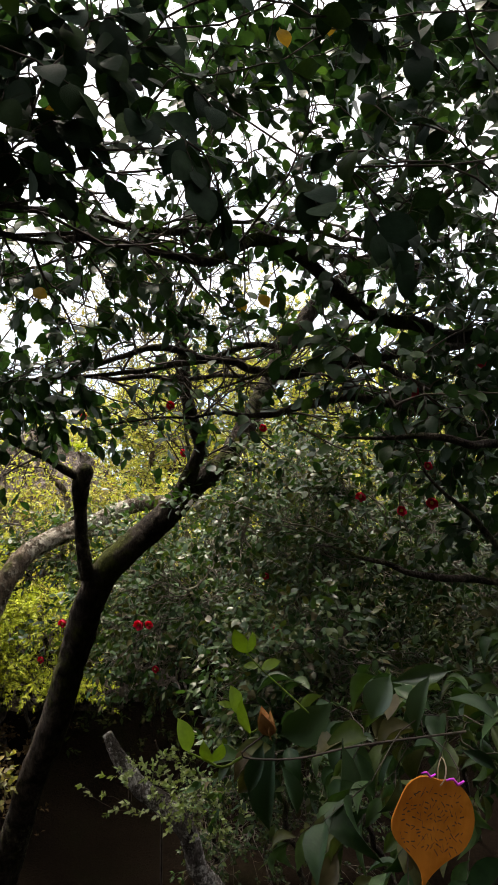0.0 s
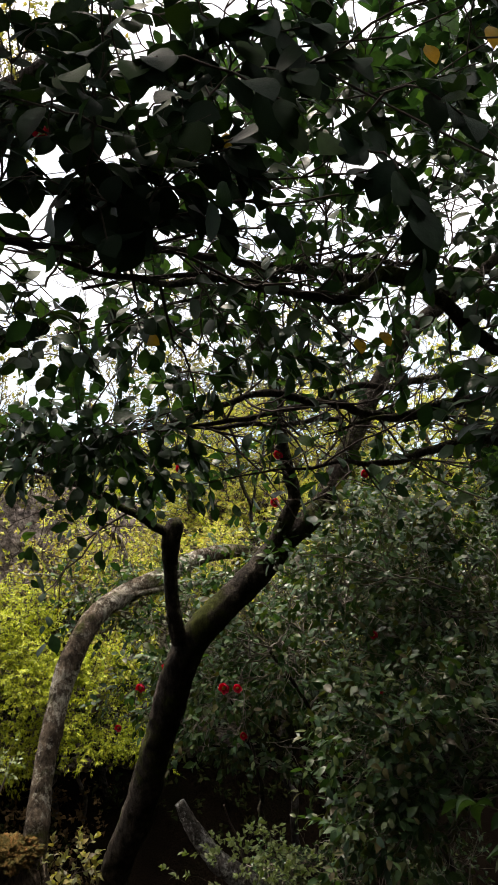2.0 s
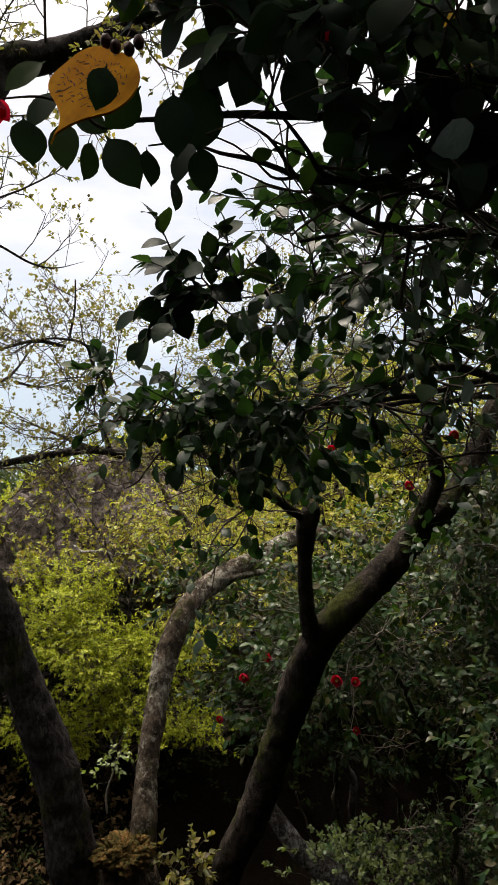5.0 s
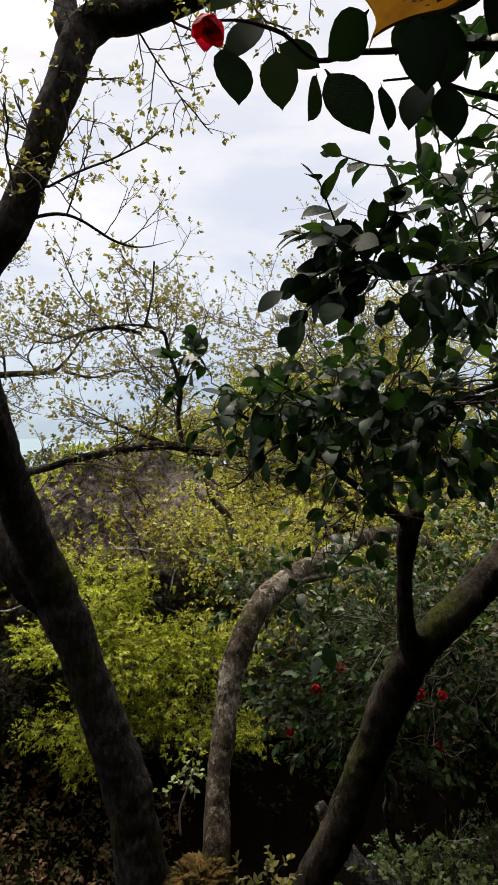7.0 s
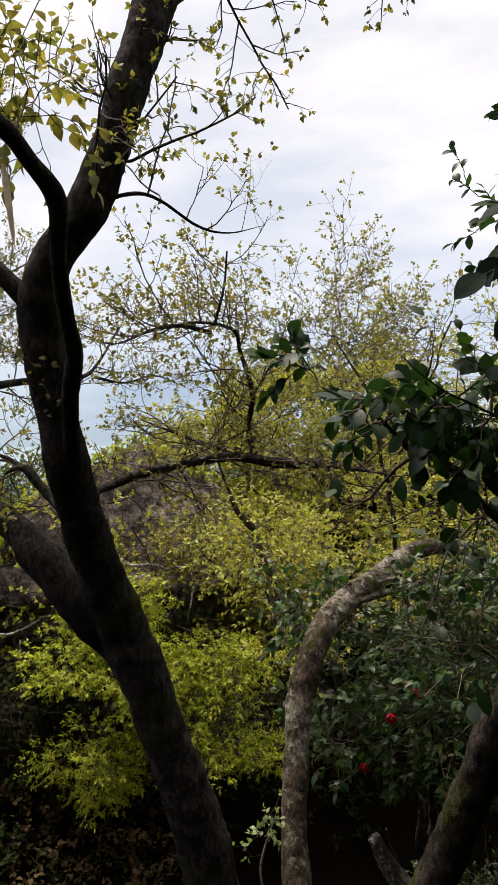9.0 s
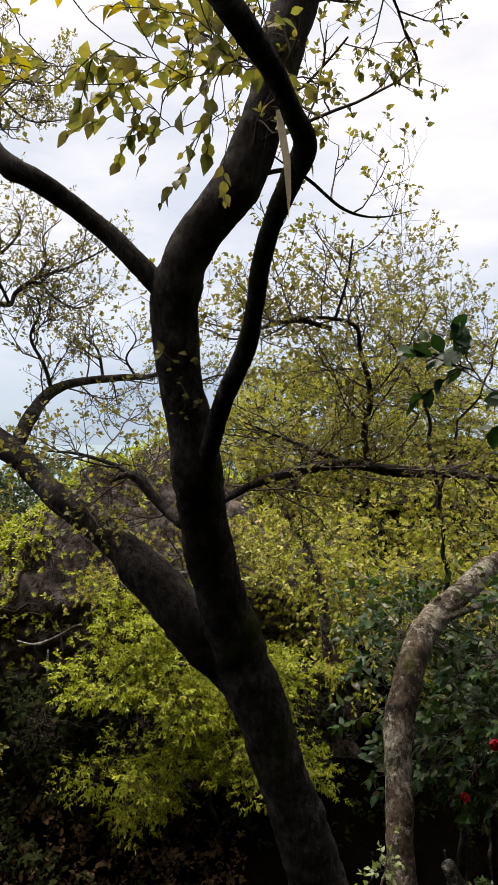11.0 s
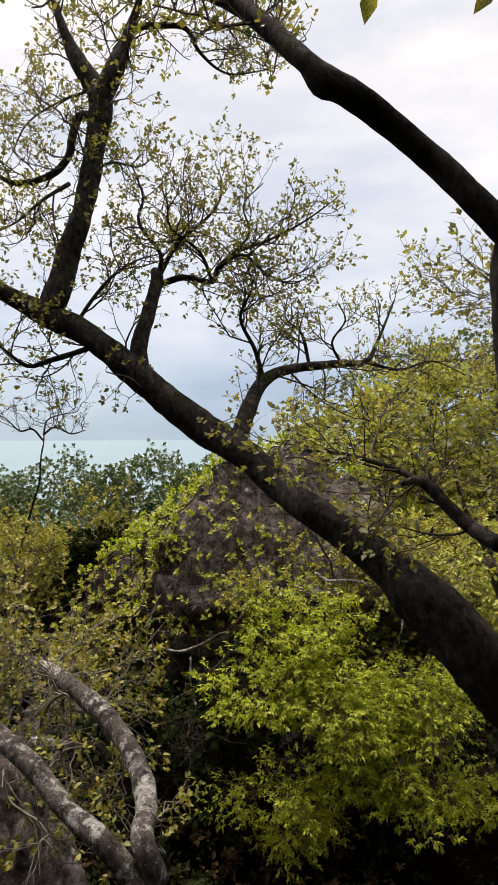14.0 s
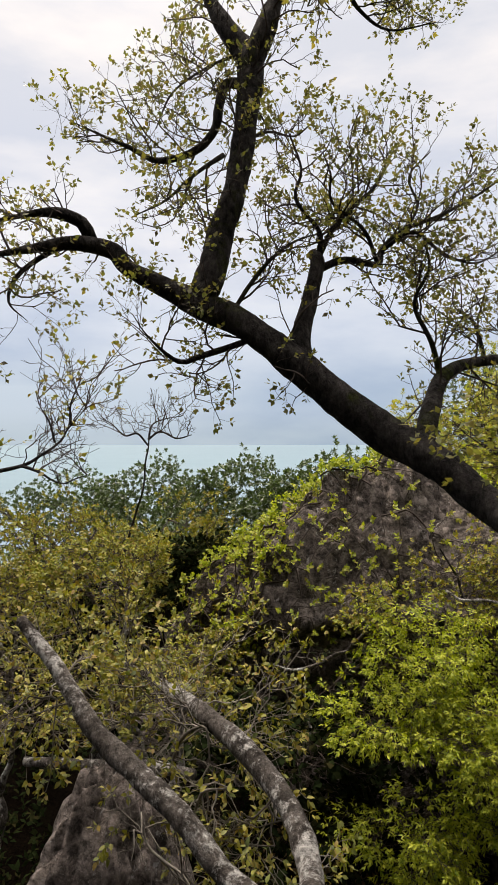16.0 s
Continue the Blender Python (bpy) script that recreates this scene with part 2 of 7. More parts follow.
def crook(pts, amount):
    """The same line, winding by about that many metres between its two ends."""
    rows = smooth_line(pts, 0.05)
    for i, q in enumerate(rows):
        ease = min(1.0, 4 * i / len(rows), 4 * (len(rows) - 1 - i) / len(rows))
        rows[i, :3] += ease * amount * (np.array(noise.noise_vector(Vector(q[:3]) * 5.0)) + 0.4 * np.array(noise.noise_vector(Vector(q[:3]) * 13.0)))
    return [tuple(q) for q in rows]


def tube(line, sides=10, knobs=0.0, seed=0.0, cap=True):
    """A tapering tube along rows of (x, y, z, r); knobs: uneven girth, as a share of the radius."""
    c, r = line[:, :3], line[:, 3]
    tan = unit(np.gradient(c, axis=0))
    ref = np.array([0.0, 0, 1.0]) if abs(tan[0, 2]) < 0.9 else np.array([1.0, 0, 0])
    u = unit(np.cross(tan[0], ref))
    us = []
    for t in tan:
        u = unit(u - t * np.dot(u, t))
        us.append(u)
    us = np.array(us)
    vs = np.cross(tan, us)
    ang = np.arange(sides) * 2 * np.pi / sides
    ring = us[:, None] * np.cos(ang)[None, :, None] + vs[:, None] * np.sin(ang)[None, :, None]
    rad = np.repeat(r[:, None], sides, 1)
    if knobs:
        for i in range(len(c)):
            for j in range(sides):
                w = c[i] + ring[i, j] * r[i]
                rad[i, j] *= 1 + knobs * (0.9 * noise.noise(Vector(w * 7 + seed)) + 0.6 * noise.noise(Vector(w * 16 + seed)) + 0.45 * noise.noise(Vector(w * 33)) + 0.3 * noise.noise(Vector(w * 58)))
    v = (c[:, None] + ring * rad[..., None]).reshape(-1, 3)
    i, j = np.meshgrid(np.arange(len(c) - 1), np.arange(sides), indexing="ij")
    k = (j + 1) % sides
    f = np.stack([i * sides + j, i * sides + k, (i + 1) * sides + k, (i + 1) * sides + j], -1).reshape(-1, 4).tolist()
    if cap:
        f.append(list(range(sides))[::-1])
        f.append(list(range((len(c) - 1) * sides, len(c) * sides)))
    return v, f


def limb_mesh(pts, mat, step=0.02, sides=14, knobs=0.14):
    v, f = tube(smooth_line(pts, step), sides, knobs, pts[0][0] * 7)
    return mesh_of("limb", v, f, mat)


def twig_mesh(paths, mat, sides=4):
    """Many thin twigs as one mesh. paths: arrays (k, 4)."""
    V, Fs, o = [], [], 0
    by_len = {}
    for q in paths:
        by_len.setdefault(len(q), []).append(q)
    for k, group in by_len.items():
        P = np.array(group)
        c = P[..., :3]
        tan = unit(np.gradient(c, axis=1))
        ref = np.where(np.abs(tan[:, :1, 2:3]) < 0.85, np.array([0, 0, 1.0]), np.array([1.0, 0, 0]))
        u = unit(np.cross(tan, np.broadcast_to(ref, tan.shape)))
        w = np.cross(tan, u)
        ang = np.arange(sides) * 2 * np.pi / sides
        ring = u[:, :, None] * np.cos(ang)[:, None] + w[:, :, None] * np.sin(ang)[:, None]
        V.append((c[:, :, None] + ring * P[:, :, None, 3:4]).reshape(-1, 3))
        m, i, j = np.meshgrid(np.arange(len(P)), np.arange(k - 1), np.arange(sides), indexing="ij")
        at, nx = o + m * k * sides, (j + 1) % sides
        Fs.append(np.stack([at + i * sides + j, at + i * sides + nx, at + (i + 1) * sides + nx, at + (i + 1) * sides + j], -1).reshape(-1, 4))
        o += len(P) * k * sides
    return mesh_of("twigs", np.vstack(V), np.vstack(Fs), mat)


def in_volumes(volumes, n, shell=0.0):
    """n random places in ellipsoids (x, y, z, rx, ry, rz, weight)."""
    vol = np.array(volumes, dtype=float)
    pick = RNG.choice(len(vol), n, p=vol[:, 6] / vol[:, 6].sum())
    d = unit(RNG.normal(size=(n, 3)))
    rad = RNG.random(n) ** (1 / 3)
    rad = np.maximum(rad, shell * RNG.random(n) ** 0.3)
    wob = 1 + 0.18 * np.sin(d[:, 0] * 5 + pick) + 0.15 * np.sin(d[:, 2] * 7 + 2 * pick)
    return vol[pick, :3] + d * vol[pick, 3:6] * (rad * wob)[:, None], d


def colonise(nodes, targets, r0=0.003, r1=0.0011, sag=0.05, k=5, coarse=7):
    """Twigs from standing wood to each target: first a few long boughs, then the finer ones off them.
    A twig prefers wood that already points its way, so the crown forks instead of winding."""
    nodes = np.asarray(nodes, dtype=float)
    n = len(targets)
    dist = np.min(np.linalg.norm(targets[:, None, :] - nodes[None, :: max(1, len(nodes) // 400)], axis=2), axis=1)
    order = np.argsort(dist)
    first = np.zeros(n, dtype=bool)
    first[order[::coarse]] = True
    order = np.concatenate([order[first[order]], order[~first[order]]])
    size = len(nodes) + n * (k - 1)
    pool, way, girth = np.empty((size, 3)), np.zeros((size, 3)), np.empty(size)
    pool[:len(nodes)], girth[:len(nodes)] = nodes, r0 * 1.3
    count = len(nodes)
    paths, axes = [], np.zeros_like(targets)
    s = np.linspace(0, 1, k)[:, None]
    for i in order:
        t = targets[i]
        gap = t - pool[:count]
        d = np.linalg.norm(gap, axis=1)
        turn = np.einsum("ij,ij->i", gap, way[:count]) / np.maximum(d, 1e-6)
        j = int(np.argmin(d * (1.35 - 0.6 * turn) + 0.004))
        a, g = pool[j], d[j]
        bow = RNG.normal(size=3) * g * 0.05 * np.sin(np.pi * s) + way[j] * g * 0.22 * np.sin(np.pi * s) * (1 - s)
        kink = RNG.normal(size=(k, 3)) * g * 0.03
        kink[0] = kink[-1] = 0
        line = a + (t - a) * s + bow + kink
        line[:, 2] += (sag * g * np.sin(np.pi * s))[:, 0]
        top = min(girth[j] * 0.8, r1 + (r0 - r1) * min(1.0, g / 0.3))
        rad = np.linspace(max(top, r1), r1 * 0.8, k)
        paths.append(np.column_stack([line, rad]))
        axes[i] = line[-1] - line[-2]
        pool[count:count + k - 1] = line[1:]
        way[count:count + k - 1] = unit(np.diff(line, axis=0))
        girth[count:count + k - 1] = rad[1:]
        count += k - 1
    return paths, unit(axes)


def sprays(bases, dirs, length, forks=7, twigs=3, flat=0.5, lift=0.1, r=0.003, open_=0.85):
    """Forked sprays: a bent shoot, side shoots left and right of it, short twigs on those. Returns paths, tips, tip directions."""
    n = len(bases)
    length = length * (0.65 + 0.7 * RNG.random(n))

    def bent(base, way, ln, k, bend):
        m = len(base)
        t = np.linspace(0, 1, k)[None, :, None]
        out = base[:, None] + way[:, None] * (t * ln[:, None, None])
        out = out + (bend * ln[:, None])[:, None] * t * t + RNG.normal(size=(m, k, 3)) * (ln[:, None, None] * 0.035) * np.minimum(1, t * 3)
        return out

    up = np.array([0, 0, 1.0])
    way = unit(dirs)
    main = bent(bases, way, length, 7, RNG.normal(size=(n, 3)) * 0.16 + up * lift)
    side = unit(np.cross(way, up * flat + RNG.normal(size=(n, 3)) * (1 - flat) * 0.9 + 1e-3))
    rows = [np.concatenate([main, np.broadcast_to(np.linspace(r, r * 0.45, 7)[None, :, None], (n, 7, 1))], 2)]
    paths, tips, axes = list(rows[0]), [main[:, -1]], [main[:, -1] - main[:, -2]]
    for f in range(forks):
        at = np.clip(0.16 + 0.8 * (f + RNG.random(n) * 0.8) / forks, 0, 0.97) * 6
        i = at.astype(int)
        w = (at - i)[:, None]
        idx = np.arange(n)
        base = main[idx, i] * (1 - w) + main[idx, i + 1] * w
        tan = unit(main[idx, i + 1] - main[idx, i])
        way2 = unit(tan * 0.75 + side * (open_ if f % 2 else -open_) + RNG.normal(size=(n, 3)) * 0.24 + up * 0.06)
        ln2 = length * (0.62 - 0.38 * at / 6) * (0.7 + 0.6 * RNG.random(n))
        line = bent(base, way2, ln2, 5, RNG.normal(size=(n, 3)) * 0.15 + tan * 0.22 + up * lift)
        paths += list(np.concatenate([line, np.broadcast_to(np.linspace(r * 0.55, r * 0.3, 5)[None, :, None], (n, 5, 1))], 2))
        tips.append(line[:, -1])
        axes.append(line[:, -1] - line[:, -2])
        for q in range(twigs):
            j = min(3, 1 + int(3 * (q + 0.5) / twigs))
            tan3 = unit(line[:, j] - line[:, j - 1])
            way3 = unit(tan3 * 0.7 + np.cross(tan3, side) * RNG.normal(size=(n, 1)) * 0.5 * (1.1 - flat) + unit(np.cross(tan3, np.cross(way, side))) * (0.8 if q % 2 else -0.8) + RNG.normal(size=(n, 3)) * 0.25 + up * 0.08)
            ln3 = ln2 * (0.3 + 0.3 * RNG.random(n))
            line3 = bent(line[:, j], way3, ln3, 3, RNG.normal(size=(n, 3)) * 0.15)
            paths += list(np.concatenate([line3, np.broadcast_to(np.linspace(r * 0.34, r * 0.22, 3)[None, :, None], (n, 3, 1))], 2))
            tips.append(line3[:, -1])
            axes.append(line3[:, -1] - line3[:, -2])
    return paths, np.vstack(tips), unit(np.vstack(axes))


def spray_crown(top, volumes, count, wood, length, per, leaf, form, mat, forks=7, twigs=3, flat=0.5, lift=0.1, rise=0.2, droop=0.1, r0=0.006, r=0.003, width=1.0, spread=0.85, stem=0.02, twig_mat=None, sides=3, shell=0.0, keep=None, label="", bare=0.0, up=0.6):
    """Clumped foliage: boughs from the wood to each clump, a forked spray in it, leaves at the spray's ends."""
    centres, outward = in_volumes(volumes, count, shell)
    if keep is not None:
        ok = keep(centres)
        centres, outward = centres[ok], outward[ok]
    near = np.array([wood[int(np.argmin(np.linalg.norm(wood - c, axis=1)))] for c in centres])
    way = unit(0.7 * unit(centres - near) + 0.35 * outward + np.array([0, 0, rise]) + RNG.normal(size=centres.shape) * 0.25)
    way[:, 2] *= 1 - 0.55 * flat
    way = unit(way)
    bases = centres - way * length * 0.45
    boughs, _ = colonise(wood, bases, r0, r, 0.04, 7, 5)
    paths, tips, axes = sprays(bases, way, length, forks, twigs, flat, lift, r)
    if bare:
        leafy_ones = RNG.random(len(tips)) > bare
        tips, axes = tips[leafy_ones], axes[leafy_ones]
    pos, along, nrm, size = shoots(tips, axes, per, leaf, spread, stem, droop, up)
    part("twigwork", twig_mesh(list(boughs) + list(paths), twig_mat or TWIG, sides), top, kind="stuff")
    part("foliage", leaves_mesh(form, leaves_at(form, pos, along, nrm, size, width), mat), top, label, kind="stuff")
    return top


def spray_plant(name, label, category, roots, bark_mat, group="", **how):
    top = thing(name, label, category, group)
    nodes = []
    for root in roots:
        root = crook(root, 0.06)
        part("stem", limb_mesh(root, bark_mat, 0.03, 10, 0.15), top)
        line = smooth_line(root, 0.05)[:, :3]
        nodes.append(line[len(line) // 3:])
    return spray_crown(top, wood=np.vstack(nodes), **how)


def ramify(lines, gaps, lengths, girths, lift=0.3, open_=0.9, kink=0.16, flat=0.3, skip=0.1, outward=None):
    """Branches off branches, a level for each gap: crooked twigs that leave by turns to either side and bend up to the light.
    Returns the twigs, the ends of the last two levels and their directions."""
    up = np.array([0, 0, 1.0])
    made, ends, ways = [], [], []
    current = lines
    for level, (gap, length, girth) in enumerate(zip(gaps, lengths, girths)):
        base, tan, thick, left, hand = [], [], [], [], []
        for ln in current:
            seg = np.linalg.norm(np.diff(ln[:, :3], axis=0), axis=1)
            arc = np.concatenate([[0], np.cumsum(seg)])
            at = np.arange(arc[-1] * skip + gap * RNG.random(), arc[-1], gap)
            if len(at) == 0:
                continue
            at = np.clip(at + RNG.normal(size=len(at)) * gap * 0.22, 0, arc[-1])
            i = np.clip(np.searchsorted(arc, at) - 1, 0, len(seg) - 1)
            w = ((at - arc[i]) / np.maximum(seg[i], 1e-6))[:, None]
            row = ln[i] * (1 - w) + ln[i + 1] * w
            base.append(row[:, :3])
            thick.append(row[:, 3])
            tan.append(unit(ln[i + 1, :3] - ln[i, :3]))
            left.append(at / arc[-1])
            hand.append(np.where((np.arange(len(at)) + RNG.integers(2)) % 2, 1.0, -1.0))
        base, tan, thick, left, hand = np.vstack(base), np.vstack(tan), np.concatenate(thick), np.concatenate(left), np.concatenate(hand)
        n = len(base)
        side = unit(np.cross(tan, up * flat + RNG.normal(size=(n, 3)) * (1 - flat) + 1e-3))
        way = unit(tan * 0.65 + side * (hand * open_)[:, None] + up * (lift * RNG.random((n, 1))) + RNG.normal(size=(n, 3)) * 0.2)
        reach = length * (0.45 + 0.95 * RNG.random(n)) * (1.15 - 0.6 * left)
        k = 8 - level if length > 0.05 else 4
        line = [base]
        for _ in range(k - 1):
            line.append(line[-1] + way * (reach / (k - 1))[:, None])
            way = unit(way + RNG.normal(size=(n, 3)) * kink + up * lift * 0.22)
        pts = np.stack(line, 1)
        r0 = np.minimum(thick * 0.7, girth)
        rad = r0[:, None] * np.linspace(1, 0.5, k)[None]
        current = list(np.concatenate([pts, rad[..., None]], 2))
        made += current
        if level >= len(gaps) - 2:
            ends.append(pts[:, -1])
            ways.append(way)
    return made, np.vstack(ends), np.vstack(ways)


def leafy_twigs(top, lines, gaps, lengths, girths, per, leaf, form, mat, bare=0.0, width=1.0, droop=0.1, stem=0.012, spread=0.8, up=0.6, twig_mat=None, sides=4, label="", keep=None, **how):
    """Twigs off the given lines, and tufts of leaves at their ends."""
    paths, tips, axes = ramify(lines, gaps, lengths, girths, **how)
    ok = RNG.random(len(tips)) >= bare
    if keep is not None:
        ok &= keep(tips)
        paths = [q for q in paths if keep(q[-1:, :3])[0]]
    pos, along, nrm, size = shoots(tips[ok], axes[ok], per, leaf, spread, stem, droop, up)
    part("twigwork", twig_mesh(paths, twig_mat or TWIG, sides), top, kind="stuff")
    part("foliage", leaves_mesh(form, leaves_at(form, pos, along, nrm, size, width), mat), top, label, kind="stuff")


def lines_of(names, step=0.03):
    return [smooth_line(BOUGHS[q], step) for q in names]


# leaf forms: (along, half width, lift) rows; the midrib sinks or rises, the blade folds along it
def leaf_form(rows, fold=0.22):
    v, f = [], []
    for i, (u, w, z) in enumerate(rows):
        if w == 0:
            v.append((u, 0, z))
        else:
            v += [(u, -w, z + fold * w), (u, 0, z), (u, w, z + fold * w)]
    idx, o = [], 0
    for u, w, z in rows:
        idx.append([o] if w == 0 else [o, o + 1, o + 2])
        o += len(idx[-1])
    for a, b in zip(idx, idx[1:]):
        if len(a) == 1:
            f += [(a[0], b[1], b[0], b[0]), (a[0], b[2], b[1], b[1])]
        elif len(b) == 1:
            f += [(a[0], a[1], b[0], b[0]), (a[1], a[2], b[0], b[0])]
        else:
            f += [(a[0], a[1], b[1], b[0]), (a[1], a[2], b[2], b[1])]
    return np.array(v), [tuple(dict.fromkeys(q)) for q in f]


FORM_CAMELLIA = leaf_form(((-0.10, 0.012, -0.01), (0.0, 0.03, 0), (0.09, 0.16, 0.02), (0.22, 0.29, 0.04), (0.40, 0.355, 0.055), (0.58, 0.345, 0.045), (0.74, 0.265, 0.015), (0.86, 0.16, -0.01), (0.94, 0.055, -0.03), (1.0, 0, -0.05)), 0.10)
FORM_DROOP = leaf_form(((-0.10, 0.012, -0.01), (0.0, 0.03, 0), (0.12, 0.20, 0.03), (0.30, 0.34, 0.06), (0.50, 0.36, 0.06), (0.70, 0.27, 0.02), (0.86, 0.12, -0.05), (1.0, 0, -0.13)), 0.65)
FORM_GLOSSY = leaf_form(((-0.08, 0.015, 0), (0.13, 0.22, 0.025), (0.42, 0.345, 0.05), (0.74, 0.25, 0.01), (0.9, 0.10, -0.03), (1.0, 0, -0.08)), 0.16)
FORM_BROAD = leaf_form(((-0.14, 0.01, 0), (0, 0.03, 0), (0.2, 0.27, 0.02), (0.45, 0.32, 0.03), (0.75, 0.16, -0.02), (1.0, 0, -0.08)))
FORM_LANCE = leaf_form(((0, 0, 0), (0.3, 0.20, 0.03), (0.65, 0.16, 0.01), (1.0, 0, -0.07)))
FORM_MINI = (np.array([(0, 0, 0), (0.42, -0.27, 0.05), (1.0, 0, -0.06), (0.42, 0.27, 0.05)]), [(0, 2, 1), (0, 3, 2)])
FORM_CHIP = leaf_form(((0, 0, 0), (0.45, 0.26, 0.04), (1.0, 0, -0.05)))


def leaves_at(form, pos, along, normal, length, width=1.0):
    """Vertices of one leaf of the form at every place."""
    v, f = form
    x = unit(along)
    y = unit(np.cross(normal, x))
    z = np.cross(x, y)
    n = len(pos)
    length = np.broadcast_to(np.asarray(length, dtype=float), (n,))
    width = np.broadcast_to(np.asarray(width, dtype=float), (n,))
    curl = 1 + RNG.normal(size=n) * 0.45
    out = pos[:, None] + (x[:, None] * v[None, :, 0:1] + y[:, None] * v[None, :, 1:2] * width[:, None, None] + z[:, None] * v[None, :, 2:3] * curl[:, None, None]) * length[:, None, None]
    return out


def leaves_mesh(form, verts, mat, name="leaves"):
    """All the leaves of one form as one mesh."""
    n, k = verts.shape[:2]
    base = form[1]
    corner = np.concatenate([np.array(q) for q in base])
    sizes = np.array([len(q) for q in base])
    begin = np.concatenate([[0], np.cumsum(sizes)[:-1]])
    loops = (corner[None] + (np.arange(n) * k)[:, None]).ravel().astype(np.int32)
    starts = (begin[None] + (np.arange(n) * len(corner))[:, None]).ravel().astype(np.int32)
    me = bpy.data.meshes.new(name)
    me.vertices.add(n * k)
    me.vertices.foreach_set("co", np.ascontiguousarray(verts, dtype=np.float32).ravel())
    me.loops.add(len(loops))
    me.loops.foreach_set("vertex_index", loops)
    me.polygons.add(len(starts))
    me.polygons.foreach_set("loop_start", starts)
    me.polygons.foreach_set("use_smooth", np.ones(len(starts), dtype=bool))
    me.materials.append(mat)
    me.update(calc_edges=True)
    return me


def shoots(tips, axes, per, length, spread, stem, droop=0.0, up=0.6, face=0.0):
    """Leaves set round the ends of twigs. Returns places, directions, normals, lengths."""
    s = len(tips)
    i = np.arange(per)
    phi = i[None] * 2.4 + RNG.random((s, 1)) * 6.28
    a = unit(axes + RNG.normal(size=axes.shape) * 0.15)
    e = unit(np.cross(a, RNG.normal(size=a.shape)))
    g = np.cross(a, e)
    radial = e[:, None] * np.cos(phi)[..., None] + g[:, None] * np.sin(phi)[..., None]
    frac = (i / max(1, per - 1))[None, :, None]
    open_ = spread * (1.15 - 0.75 * frac)
    along = unit(a[:, None] * (1 - 0.5 * open_) + radial * open_ + RNG.normal(size=(s, per, 3)) * 0.22)
    along[..., 2] -= droop
    along = unit(along)
    nrm = np.array([0, 0, 1.0]) * up + a[:, None] * 0.5 + np.array([0, -1.0, 0]) * face + RNG.normal(size=(s, per, 3)) * 0.35
    pos = tips[:, None] + a[:, None] * (frac * stem) + RNG.normal(size=(s, per, 3)) * 0.001
    size = length * (0.62 + 0.5 * RNG.random((s, per))) * (1.0 - 0.25 * frac[..., 0] * RNG.random((s, per)))
    SPRIGS.clear()
    SPRIGS.extend([np.array([(*t, 1.0), (*(t + d * stem), 0.6)]) for t, d in zip(tips, a)])
    return pos.reshape(-1, 3), along.reshape(-1, 3), nrm.reshape(-1, 3), size.reshape(-1)


SPRIGS = []


def with_sprigs(paths, r):
    """The twigs, and the last thin pieces on which the leaves sit."""
    return list(paths) + [q * np.array([1, 1, 1, r]) for q in SPRIGS]


def plant(name, label, category, volumes, count, per, length, form, mat, roots=None, bark_mat=None, twig_mat=None, spread=0.8, stem=0.06, droop=0.0, r0=0.003,
          wood=None, shell=0.0, group="", width=1.0, sides=3, keep=None, r1=0.0011, sag=0.05, up=0.6, leaf_label="", face=0.0, rise=0.0):
    """A bush or a crown: stems from the roots, twigs to places spread in the volumes, leaves at the twigs' ends."""
    top = thing(name, label, category, group)
    nodes = [] if wood is None else [np.asarray(wood)]
    for root in roots or ():
        pts = smooth_line(root, 0.05)
        part("stem", limb_mesh(root, bark_mat or BARK_DARK, 0.04, 8, 0.12), top)
        nodes.append(pts[len(pts) // 4:, :3])
    tips, outward = in_volumes(volumes, count, shell)
    if keep is not None:
        ok = keep(tips)
        tips, outward = tips[ok], outward[ok]
    paths, axes = colonise(np.vstack(nodes), tips, r0, r1, sag)
    pos, along, nrm, size = shoots(tips, unit(axes + 0.5 * outward + np.array([0, 0, rise])), per, length, spread, stem, droop, up, face)
    part("twigwork", twig_mesh(with_sprigs(paths, r1), twig_mat or TWIG, sides), top, kind="stuff")
    part("foliage", leaves_mesh(form, leaves_at(form, pos, along, nrm, size, width), mat), top, leaf_label, kind="stuff")
    return top


# ---------------------------------------------------------------- ground, sea
def ground_height(x, y):
    """A path along a bank, raised steeply out of view to block light from behind; a gully below it; a ridge with a hill
    behind; then the fall to the sea.
    """
    right = np.interp(y, (-14, -6, -3.0, -1.6, -0.8, 0.9, 1.5, 2.2, 3.2, 4.2, 5.2, 6.2, 8.0, 9.5, 11.5, 14, 25, 60, 90, 140), (22, 12, 6.2, 2.7, 0.2, 0.0, -0.15, -0.7, -1.2, -1.5, -1.5, -1.1, -0.1, 0.8, 1.0, 0.2, -6, -22, -36, -60))
    left = np.interp(y, (-14, -6, -3.0, -1.6, -0.8, 0.9, 1.9, 2.6, 3.4, 4.4, 5.4, 6.5, 8.0, 9.5, 11.5, 14, 25, 60, 90, 140), (22, 12, 6.2, 2.7, 0.2, 0.0, -0.05, -0.5, -0.9, -1.0, -0.9, -0.75, -0.45, -0.1, -0.1, -0.9, -7, -24, -36, -60))
    k = np.clip((x + 3.0) / 2.2, 0, 1)
    hill = 0.7 * np.exp(-(((x - 1.5) / 2.5) ** 2 + ((y - 10.2) / 1.8) ** 2))
    side = 0.10 * np.clip(x - 1.2, 0, 60) - 0.12 * np.clip(-5.0 - x, 0, 60)
    return left + (right - left) * k * k * (3 - 2 * k) + hill + side * np.clip(1 - y / 60, 0, 1)


